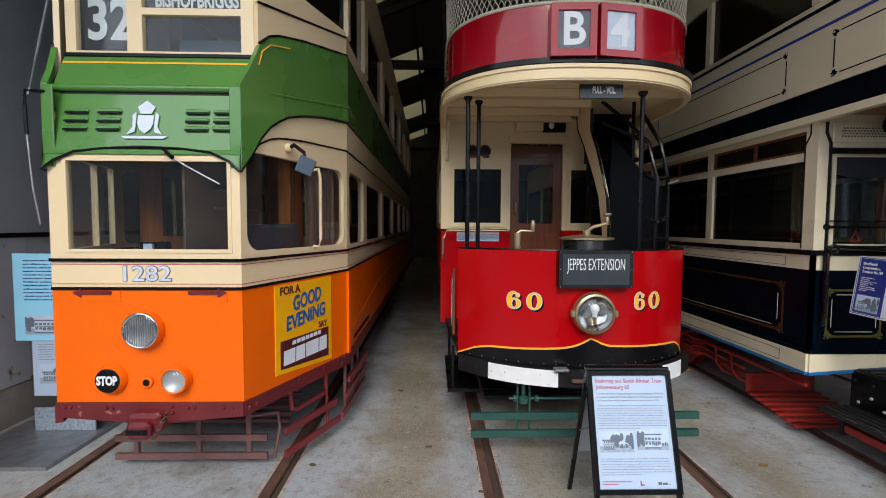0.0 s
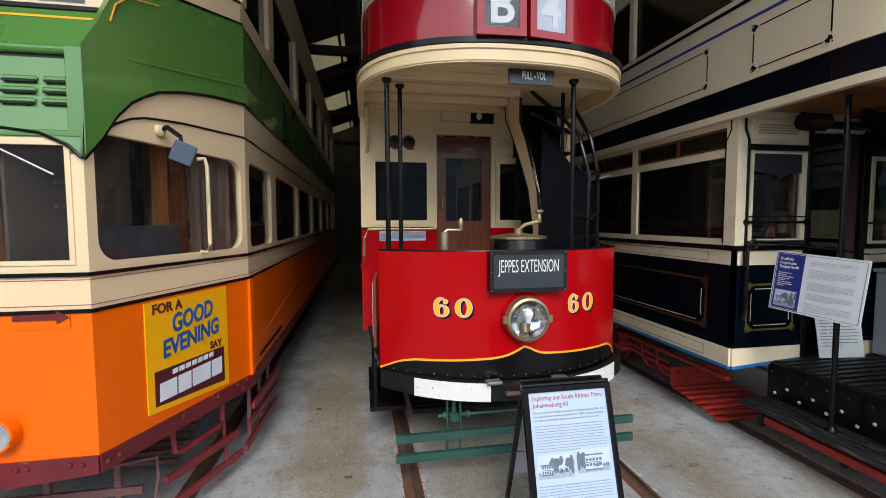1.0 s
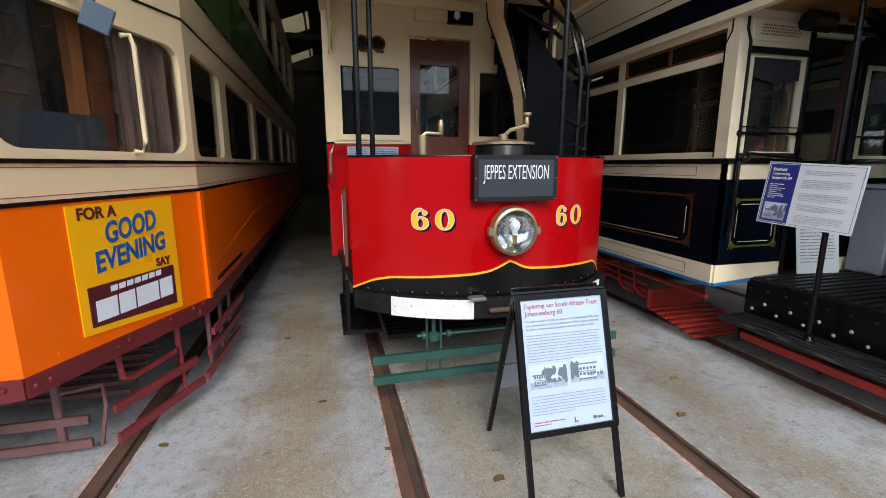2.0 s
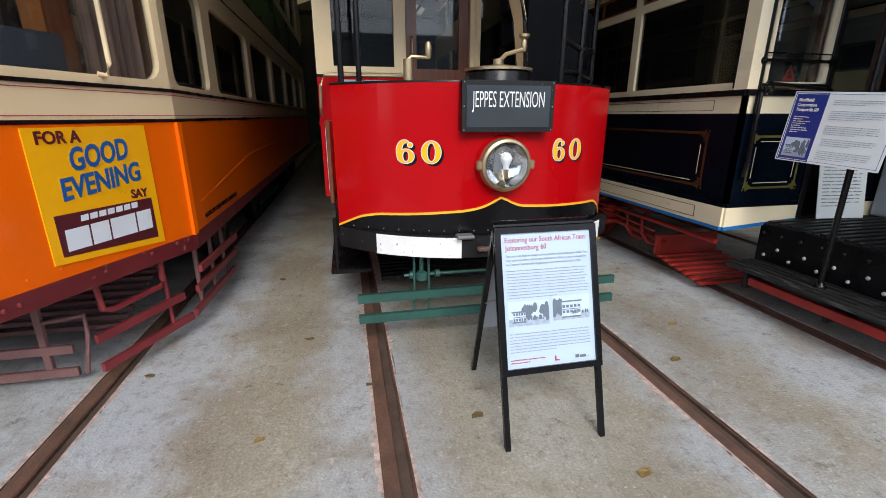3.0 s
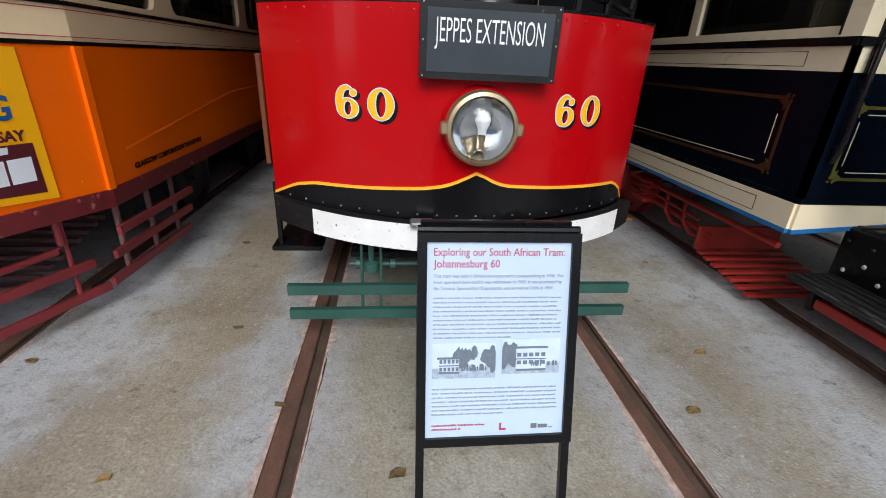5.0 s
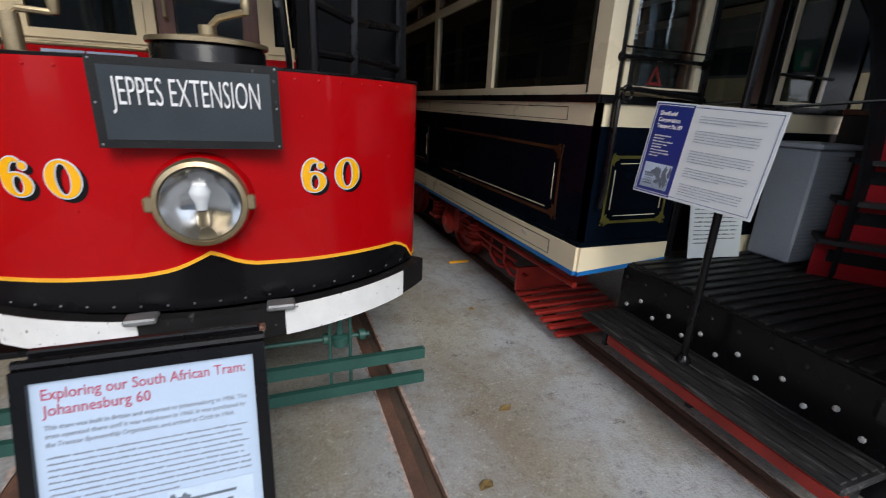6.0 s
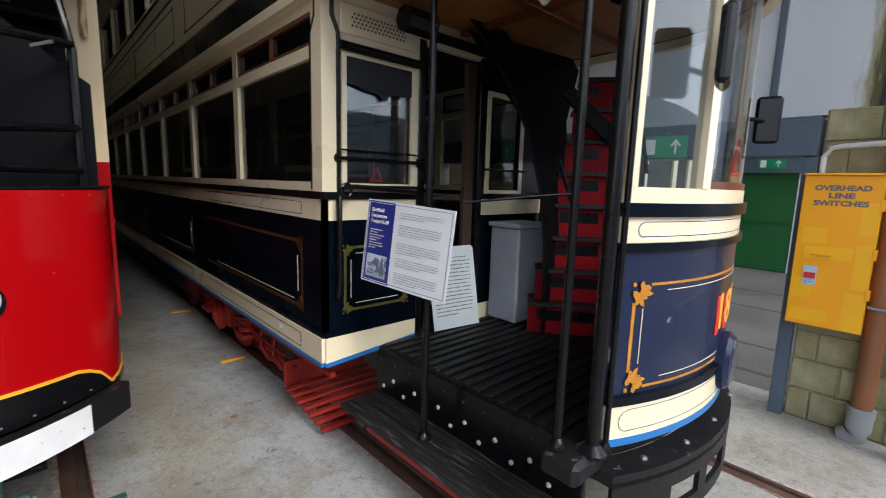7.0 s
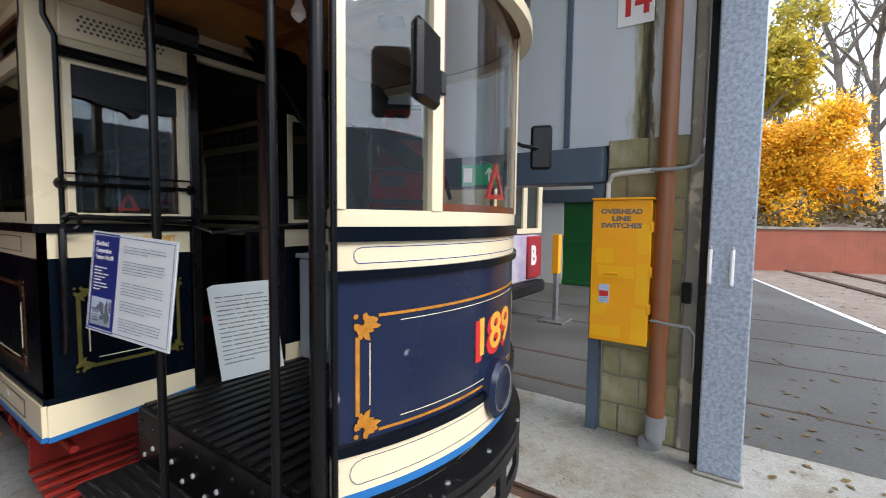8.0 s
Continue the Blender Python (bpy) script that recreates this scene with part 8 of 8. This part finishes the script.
def picture(parent, m, w, h, seed):
    """Small printed photograph: pale sky and ground, dark trees, a tram with its windows."""
    rnd = random.Random(seed)

    def shape(name, mat, owner, polys, z):
        bm = bmesh.new()
        for k, pts in enumerate(polys):
            add_prism(bm, [(min(w, max(0, x * w)), min(h, max(0, y * h)), z + 0.00001 * k) for x, y in pts], (0, 0, -0.0004))
        bm.transform(m)
        return part(name, bm, mat, owner)

    def rect(x0, x1, y0, y1):
        return [(x0, y0), (x1, y0), (x1, y1), (x0, y1)]

    ph = shape("photograph", "photosky", parent, [rect(0, 1, 0, 1)], 0.0008)
    tagged(ph, "black and white photograph")
    shape("photo_ground", "photoground", ph, [rect(0, 1, 0, 0.3)], 0.0011)
    trees = []
    for k in range(16):
        cx, top = rnd.uniform(0.35, 1.0) if seed % 2 else rnd.uniform(0.0, 0.2), rnd.uniform(0.5, 0.95)
        n = 11
        trees.append([(cx + 0.075 * math.cos(2 * math.pi * j / n) * rnd.uniform(0.5, 1.2), top - 0.22 + 0.22 * math.sin(2 * math.pi * j / n) * rnd.uniform(0.6, 1.2)) for j in range(n)])
    shape("photo_shape", "photodark", ph, trees, 0.0014)
    x0, x1, y0, y1 = (0.1, 0.42, 0.2, 0.55) if seed % 2 else (0.24, 0.76, 0.14, 0.72)
    shape("photo_tram", "photosky", ph, [rect(x0, x1, y0, y1)], 0.0018)
    mid = (y0 + y1) / 2
    shape("photo_roof", "photodark", ph, [rect(x0 - 0.03, x1 + 0.03, y1, y1 + 0.06), rect(x0, x1, mid - 0.02, mid + 0.01), rect(x0, x1, y0 - 0.06, y0)], 0.0021)
    span = (x1 - x0) / 5
    shape("photo_shape", "photodark", ph, [rect(x0 + span * (k + 0.15), x0 + span * (k + 0.85), y, y + 0.11) for k in range(5) for y in (mid + 0.06, mid - 0.16)], 0.0024)
    shape("photo_crowd", "photomid", ph, [rect(c, c + rnd.uniform(0.015, 0.04), 0.22, rnd.uniform(0.3, 0.42)) for c in (rnd.uniform(0.45, 0.97) for k in range(14))], 0.0027)


M["photosky"] = material("pale photograph print", (0.5, 0.6, 0.73), 0.4, spread=0.06, scale=25, bump=0)
M["photoground"] = material("light grey photograph print", (0.36, 0.43, 0.53), 0.4, spread=0.15, scale=60, bump=0)
M["photomid"] = material("mid grey photograph print", (0.12, 0.15, 0.19), 0.4, spread=0.1, scale=60, bump=0)
M["photodark"] = material("dark photograph print", (0.13, 0.16, 0.2), 0.4, spread=0.1, scale=60, bump=0)
picture(sheet, ab_pose(L0, S0 + 0.205), LW * 0.49, 0.105, 1)
picture(sheet, ab_pose(L0 + LW * 0.54, S0 + 0.215), LW * 0.46, 0.105, 2)
bm = bmesh.new()
add_box(bm, 0, 0.02, 0, 0.006, 0, 0.001)
add_box(bm, 0, 0.006, 0, 0.022, 0, 0.001)
bm.transform(ab_pose(L0 + 0.2, S0 + 0.042))
part("logo", bm, "redprint", sheet)
bm = bmesh.new()
add_box(bm, 0, 0.018, 0, 0.014, 0, 0.001)
add_box(bm, 0.022, 0.05, 0, 0.011, 0, 0.001)
add_box(bm, 0.053, 0.066, 0, 0.002, 0, 0.001)
bm.transform(ab_pose(L0 + 0.295, S0 + 0.045))
part("logo", bm, "print", sheet)

# information sign hung on the platform pole
c00, c10, c01 = Vector((3.240, 3.374, 1.091)), Vector((3.329, 2.832, 1.059)), Vector((3.274, 3.374, 1.507))
su, sv = (c10 - c00), (c01 - c00)
W, H = su.length, sv.length
su.normalize()
sn = su.cross(sv).normalized()
sv = sn.cross(su)
if sn.x > 0:
    sn = -sn


def sign_pose(u, v, d=0.0):
    m = Matrix((su.to_4d(), sv.to_4d(), su.cross(sv).to_4d(), Vector((0, 0, 0, 1)))).transposed()
    for c in range(3):
        m[3][c] = 0
    m.translation = c00 + u * su + v * sv + d * sn
    return m


def sign_quad(u0, u1, v0, v1, d):
    return [c00 + u * su + v * sv + d * sn for u, v in ((u0, v0), (u1, v0), (u1, v1), (u0, v1))]


sg = thing("information_sign", "white and blue printed information sign hung on a pole", "sign", "", (3.3, 3.1, 1.06))
M["signwhite"] = material("off-white sign board", (0.68, 0.72, 0.74), 0.45, spread=0.03)
prism("board", sg, "signwhite", sign_quad(0, W, 0, H, 0), -sn * 0.006)
prism("blue_field", sg, "panelblue", sign_quad(0.006, 0.19, 0.006, H - 0.006, 0.0008), -sn * 0.002)
bm = bmesh.new()
for q in (sign_quad(0.012, 0.185, 0.012, 0.0145, 0.0018), sign_quad(0.012, 0.185, H - 0.0145, H - 0.012, 0.0018), sign_quad(0.012, 0.0145, 0.012, H - 0.012, 0.0018)):
    add_prism(bm, q, -sn * 0.0012)
part("white_border", bm, "white", sg)
bm = bmesh.new()
for q in (sign_quad(0.19, W - 0.012, 0.012, 0.014, 0.0012), sign_quad(0.19, W - 0.012, H - 0.014, H - 0.012, 0.0012), sign_quad(W - 0.014, W - 0.012, 0.012, H - 0.012, 0.0012)):
    add_prism(bm, q, -sn * 0.0012)
part("blue_border", bm, "panelblue", sg)
for k, word in enumerate(("Sheffield", "Corporation", "Transport No.189")):
    writing("sign_title", sg, "white", word, 0.026, sign_pose(0.03 + (0.045, 0.057, 0.066)[k], H - 0.05 - 0.028 * k, 0.002), 0.0006, 1.0, 0.0008, width=(0.085, 0.108, 0.125)[k])
lines("sign_print", sg, "white", sign_pose(0.035, H - 0.145, 0.0025), 0.1, 8, 0.013, 0.006, 0.0006, 7, 0.5)
for k, (v, r) in enumerate(((H - 0.045, 3), (H - 0.105, 5), (H - 0.19, 5), (H - 0.265, 4), (H - 0.335, 5))):
    lines("sign_print", sg, "greyprint", sign_pose(0.225, v, 0.0015), W - 0.28, r, 0.0115, 0.004, 0.0006, 10 + k, 0.06)
picture(sg, sign_pose(0.03, 0.03, 0.002), 0.14, 0.115, 5)

# leaning card on the platform
cd = thing("text_card", "white lettered card leaning on the platform", "card", "", (4.1, 3.5, 0.62))
e0, e1 = Vector((3.90, 3.52, 0.625)), Vector((4.28, 3.47, 0.625))
ub = (e1 - e0).normalized()
lean = Vector((-0.05, 0.05, 0.555))
cn = ub.cross(lean).normalized()
h = lean.length
cv = lean.normalized()
w = 0.38
prism("card", cd, "signwhite", [e0, e0 + w * ub, e0 + w * ub + 0.97 * lean, e0 + w * ub * 0.95 + lean, e0 + 0.03 * ub + lean, e0 + 0.97 * lean], -cn * 0.005)
cm = Matrix((ub.to_4d(), cv.to_4d(), cn.to_4d(), Vector((0, 0, 0, 1)))).transposed()
for c in range(3):
    cm[3][c] = 0
cm.translation = e0 + 0.03 * ub + cv * (h - 0.07) + cn * 0.0008
lines("card_print", cd, "print", cm, w - 0.06, 16, 0.026, 0.0085, 0.0006, 22, 0.1)

# yellow cabinet
yb = thing("switch_cabinet", "yellow steel overhead line switch cabinet on the wall", "cabinet", "", (5.84, 1.8, 0.72))
Y0, Y1 = 1.605, 1.99
box("body", yb, "yellowbox", 5.765, WX - 0.001, Y0 + 0.01, Y1 - 0.005, 0.735, 1.71, 0.01)
dr = box("door", yb, "yellowbox", 5.752, 5.766, Y0, Y1, 0.73, 1.715, 0.006)
box("rain_lip", yb, "yellowbox", 5.735, WX - 0.002, Y0 - 0.008, Y1 + 0.004, 1.715, 1.73, 0.004)
XM = Matrix(((0, 0, -1, 5.7505), (-1, 0, 0, 0), (0, 1, 0, 0), (0, 0, 0, 1)))
for k, (word, wd) in enumerate((("OVERHEAD", 0.27), ("LINE", 0.125), ("SWITCHES", 0.265))):
    m = XM.copy()
    m.translation = (5.7515, (Y0 + Y1) / 2, 1.635 - 0.048 * k)
    writing("cabinet_lettering", dr, "print", word, 0.045, m, 0.002, 1.0, 0.002, width=wd)
M["yellowpatch"] = material("newer yellow touch-up paint", (0.92, 0.47, 0.006), 0.4, spread=0.04)
for y, z, wd, hh in ((1.90, 1.33, 0.06, 0.05), (1.82, 1.22, 0.12, 0.04), (1.93, 0.98, 0.05, 0.07), (1.64, 1.15, 0.05, 0.14), (1.66, 0.86, 0.05, 0.12), (1.88, 0.80, 0.1, 0.04), (1.65, 1.45, 0.04, 0.1)):
    box("paint_patch", dr, "yellowpatch", 5.7508, 5.753, max(Y0 + 0.01, y - wd), min(Y1 - 0.01, y + wd), z - hh, z + hh, 0)
lb = box("warning_label", dr, "paper", 5.748, 5.7506, 1.86, 1.93, 1.0, 1.13, 0)
box("label_red", lb, "signred", 5.7468, 5.7482, 1.865, 1.925, 1.045, 1.085, 0)
lines("label_print", lb, "print", Matrix(((0, 0, -1, 5.7478), (-1, 0, 0, 1.922), (0, 1, 0, 1.038), (0, 0, 0, 1))), 0.05, 3, 0.011, 0.005, 0.0006, 31)
for z in (0.95, 1.2, 1.5):
    box("hinge", dr, "yellowbox", 5.748, 5.765, Y0 - 0.012, Y0 + 0.012, z, z + 0.07, 0.003)
box("hasp", dr, "yellowbox", 5.74, 5.752, 1.80, 1.90, 1.20, 1.215, 0.003)

# drain pipe, conduit
dp = thing("drain_pipe", "brown plastic rainwater pipe with a grey foot", "pipe", "", (5.84, 1.49, 0))
tube("pipe", dp, "pipe", [(5.862, 1.547, 0.14), (5.862, 1.547, 5.4)], 0.056, 20)
tube("pipe_foot", dp, "greyplastic", [(5.862, 1.547, 0.20), (5.862, 1.547, 0.09), (5.862, 1.555, 0.05), (5.87, 1.585, 0.02), (5.88, 1.61, 0.0)], 0.066, 16)
lathe("pipe_collar", dp, "greyplastic", [(0.072, 0), (0.072, 0.05), (0.06, 0.055)], pose(5.862, 1.547, 0.18), 20)
cdt = thing("conduit", "grey electric conduit bent round the pipe", "conduit", "", (5.9, 1.6, 1.7))
tube("conduit_run", cdt, "whitewall", [(5.91, 1.93, 1.73), (5.91, 1.93, 1.84), (5.90, 1.90, 1.895), (5.89, 1.84, 1.905), (5.80, 1.62, 1.91)], 0.018, 10)
tube("conduit_run", cdt, "greyplastic", [(5.78, 1.63, 1.91), (5.77, 1.45, 1.91), (5.79, 1.38, 1.93), (5.83, 1.345, 2.0), (5.86, 1.34, 2.1), (5.86, 1.34, 3.3)], 0.012, 10)
tube("conduit_run", cdt, "greyplastic", [(5.82, 1.60, 0.90), (5.78, 1.5, 0.90), (5.80, 1.37, 0.89), (5.86, 1.345, 0.83), (5.90, 1.345, 0.6)], 0.010, 10)
for z in (2.25, 2.9):
    box("conduit_clip", cdt, "greyplastic", 5.85, 5.93, 1.32, 1.36, z, z + 0.03)
bx = thing("key_box", "small black switch box on the column", "switch", "", (5.92, 1.4, 1.0))
box("box", bx, "black", 5.88, 5.937, 1.37, 1.425, 1.03, 1.17, 0.006)
# road number plate high on the pier
pl = thing("number_plate", "white plate with a red road number", "plate", "", (5.94, 1.7, 2.9))
box("plate", pl, "white", WX - 0.012, WX - 0.002, 1.68, 1.92, 2.935, 3.285, 0.004)
m = XM.copy()
m.translation = (WX - 0.014, 1.80, 3.095)
writing("plate_number", pl, "signred", "14", 0.28, m, 0.012, 0.9, width=0.17)

# exit signs behind the platform glass and in the next bay
def exit_sign(x, y, z, w, h, yaw=0):
    m = pose(x, y, z, 0, 0, yaw) @ Matrix(((0, 0, -1, 0), (-1, 0, 0, 0), (0, 1, 0, 0), (0, 0, 0, 1)))
    ob = thing("exit_sign", "green exit sign with a white arrow", "sign", "exit signs", (x, y, z))
    bm = bmesh.new()
    add_box(bm, -w / 2, w / 2, -h / 2, h / 2, -0.012, 0, 0.003)
    bm.transform(m)
    part("plate", bm, "exitgreen", ob)
    bm = bmesh.new()
    add_box(bm, -0.42 * w, -0.2 * w, -0.35 * h, 0.35 * h, 0, 0.002)
    add_box(bm, 0.23 * w, 0.27 * w, -0.32 * h, 0.2 * h, 0, 0.002)
    add_prism(bm, [(0.13 * w, 0.05 * h, 0.002), (0.25 * w, 0.36 * h, 0.002), (0.37 * w, 0.05 * h, 0.002), (0.33 * w, 0.0, 0.002), (0.25 * w, 0.2 * h, 0.002), (0.17 * w, 0.0, 0.002)], (0, 0, -0.002))
    bm.transform(m)
    part("symbol", bm, "white", ob)
    return ob


exit_sign(5.675, 2.872, 1.925, 0.32, 0.165, 10.6)
br = thing("sign_bracket", "thin steel bracket that holds the exit sign off the beam", "bracket", "", (5.85, 2.9, 1.95))
tube("arm", br, "steel", [(WX - 0.085, 2.87, 2.03), (5.72, 2.87, 2.035), (5.685, 2.87, 2.03), (5.685, 2.87, 1.99)], 0.006, 8)
exit_sign(12.97, 3.6, 2.18, 0.45, 0.2)

# tram in the next bay
ft = thing("far_tram", "red and cream tram with a purple panel in the next bay", "tram", "", (8.9, 6, 0))
box("body", ft, "purple", 8.02, 9.75, 4.02, 11, 0.55, 1.35, 0.04)
box("front_panel", ft, "redfar", 9.2, 9.77, 3.99, 4.1, 0.6, 1.3, 0.02)
panel("window_panel", ft, "ivory", (8.0, 4.0, 1.35), (1, 0, 0), Z, 1.76, 1.3, [(0.12, 1.0, 0.08, 0.85), (1.15, 1.6, 0.08, 0.85)], 0.05)
box("screen_pane", ft, "glassdark", 8.05, 9.7, 4.03, 4.035, 1.4, 2.25, 0)
band("side_panel", ft, "ivory", [(8.0, 11), (8.0, 4.0)], 1.35, 2.65, 0.0, 0.04)
box("roof", ft, "ivory", 8.0, 9.77, 4.0, 11, 2.65, 2.75)
box("bumper", ft, "blackmatt", 8.0, 9.75, 3.9, 4.2, 0.36, 0.56, 0.04)
writing("front_letter", ft, "white", "B", 0.42, frontal(9.42, 3.985, 0.97), 0.02, 0.9)
truck(ft, 8.88, (5.8, 8.0))
sd = thing("post_stand", "grey steel post with a yellow notice panel", "stand", "", (9.15, 3.5, 0))
box("base", sd, "steel", 8.95, 9.4, 3.3, 3.7, 0.0, 0.03)
box("post", sd, "steel", 9.12, 9.22, 3.47, 3.53, 0.03, 0.9)
box("notice", sd, "yellowbox", 9.1, 9.24, 3.45, 3.55, 0.75, 1.35)

# display stand beside the orange tram
ds = thing("display_stand", "clear panel stand with printed sheets on a steel base", "display stand", "", (-2.6, 3.55, 0))
bm = bmesh.new()
add_prism(bm, [(-3.2, 3.3, 0.0), (-2.43, 3.3, 0.0), (-2.43, 4.05, 0.0), (-3.2, 4.05, 0.0)], (0, 0, 0.03))
part("base_plate", bm, "steel", ds, "brushed steel base plate")
box("base_upstand", ds, "galv", -2.98, -2.5, 3.84, 3.86, 0.03, 0.22)
box("clear_panel", ds, "lens", -3.02, -2.3, 3.87, 3.876, 0.03, 1.6, 0)
s1 = box("sheet", ds, "cyanpaper", -3.06, -2.55, 3.80, 3.805, 0.78, 1.47, 0, label="pale blue printed sheet")
lines("sheet_print", s1, "panelblue", frontal(-2.98, 3.799, 1.42), 0.4, 12, 0.028, 0.01, seed=40)
picture(s1, frontal(-2.98, 3.799, 0.83), 0.3, 0.15, 8)
s2 = box("sheet", ds, "paper", -2.95, -2.5, 3.815, 3.82, 0.33, 0.775, 0, label="white printed sheet")
lines("sheet_print", s2, "greyprint", frontal(-2.9, 3.814, 0.75), 0.36, 7, 0.02, 0.008, seed=41)
picture(s2, frontal(-2.9, 3.814, 0.43), 0.3, 0.16, 9)

# small signs of use on the floor
rnd = random.Random(12)
lf = None
for i, (x, y) in enumerate(((1.03, 2.66), (1.58, 2.18), (0.55, 3.02), (-0.1, 4.75), (2.6, 3.3), (2.3, 2.9), (0.2, 3.6), (-0.62, 3.35), (2.9, 4.4), (0.05, 2.7))):
    bm = bmesh.new()
    s = 0.03 + 0.02 * rnd.random()
    a = rnd.random() * 6
    pts = [(math.cos(a + t) * s * r, math.sin(a + t) * s * r * 0.6, 0.002 + 0.006 * (k % 2)) for k, (t, r) in enumerate(((0, 1.2), (0.7, 0.8), (1.5, 0.9), (2.4, 0.7), (3.14, 1.1), (4.0, 0.8), (5.0, 0.75)))]
    add_prism(bm, pts, (0, 0, 0.0015))
    bm.transform(Matrix.Translation((x, y, 0)))
    tagged(part("fallen_leaf", bm, "leaf"), "curled brown leaf on the concrete", "leaf", "fallen leaves")
bm = bmesh.new()
for i in range(900):
    x, y = 5.9 + 14 * rnd.random() ** 1.6, rnd.uniform(-7, 1.2)
    s, a = rnd.uniform(0.02, 0.045), rnd.random() * 6
    z = 0.02 if x > 11 + (y + 0.7) * 4 else 0.004
    add_prism(bm, [(x + s * math.cos(a), y + s * math.sin(a), z), (x - 0.5 * s * math.sin(a), y + 0.5 * s * math.cos(a), z + 0.008), (x - s * math.cos(a), y - s * math.sin(a), z), (x + 0.5 * s * math.sin(a), y - 0.5 * s * math.cos(a), z + 0.004)], (0, 0, 0.001))
tagged(part("leaf_litter", bm, "leaf"), "scattered dry leaves on the yard", "leaves", "", "stuff")
for y in (5.36, 7.2):
    tagged(box("wheel_chock", None, "yellow", 3.10, 3.30, y, y + 0.03, 0.0, 0.02, 0.004), "yellow wheel chock on the floor", "chock", "wheel chocks")

# trees behind the wall
for i, (x, y, h, n) in enumerate(((25.0, -0.2, 4.3, 52000), (24.4, 0.9, 3.4, 30000), (26.0, -1.5, 3.2, 26000))):
    tree("autumn_tree", "bright yellow autumn tree on the bank", (x, y, 1.3), h, 1.5, "leafyellow", 4 + i, n, 0.075, low=0.0, bush=True)
tree("green_tree", "tall yellow-green tree behind", (29, 1.5, 2.0), 8.5, 0.9, "leafgreen", 6, 16000, 0.13, low=1.0)
tree("pale_tree", "thin pale green tree far behind", (40, 1.5, 2.5), 13, 0.8, "leafpale", 8, 3500, 0.17, low=4)
for i, (x, y, h) in enumerate(((38, -1.5, 13.5), (36, -3.2, 13.0), (39, -5.2, 14), (34, -7.0, 13))):
    tree("bare_tree", "bare grey tree far behind", (x, y, 2.5), h, 0.55, "leafpale", 20 + i, 120, 0.14, low=4)
verts, faces = [], []
rnd = random.Random(77)
for i in range(9000):
    s = rnd.uniform(-4, 22)
    c = Vector((19.6, 2.8, 0)) + U * s - Nrm * rnd.uniform(0.6, 8)
    c.z = 1.4 + abs(rnd.gauss(0, 0.55)) + 0.5 * noise.noise(Vector((s * 0.5, 1, 0)))
    u = Vector((rnd.uniform(-1, 1), rnd.uniform(-1, 1), rnd.uniform(-1, 1))).normalized() * 0.12
    v = u.orthogonal().normalized() * 0.07
    k = len(verts)
    verts += [c - u, c + v, c + u, c - v]
    faces.append((k, k + 1, k + 2, k + 3))
me = bpy.data.meshes.new("hedge")
me.from_pydata(verts, [], faces)
me.materials.append(M["leafbrown"])
tagged(new("hedge", me), "brown leafy undergrowth on the bank", "hedge", "", "stuff")

# piece by piece: blocks of the pier
pier = tagged(thing("block_pier", "mossy concrete block pier beside the opening", "wall", "", (WX, 1.7, 0)), kind="structure")
box("pier_core", pier, "concretewall", WX + 0.012, WX + 0.2, 1.426, 1.95, 0.0, 2.15, 0)
shared = {}
for c in range(10):
    z = 0.216 * c
    cuts = (1.43, 1.68, 1.948) if c % 2 else (1.43, 1.56, 1.82, 1.948)
    for y0, y1 in zip(cuts, cuts[1:]):
        key = round(y1 - y0, 3)
        if key not in shared:
            bm = bmesh.new()
            add_box(bm, 0, 0.03, 0.004, y1 - y0 - 0.004, 0.004, 0.21, 0.008)
            me = bpy.data.meshes.new("block")
            bm.to_mesh(me)
            bm.free()
            me.materials.append(M["block"])
            shared[key] = me
        ob = new("block", shared[key])
        ob.parent = pier
        ob.location = Vector((WX - 0.006 + 0.004 * (c % 3), y0, z)) - pier.location
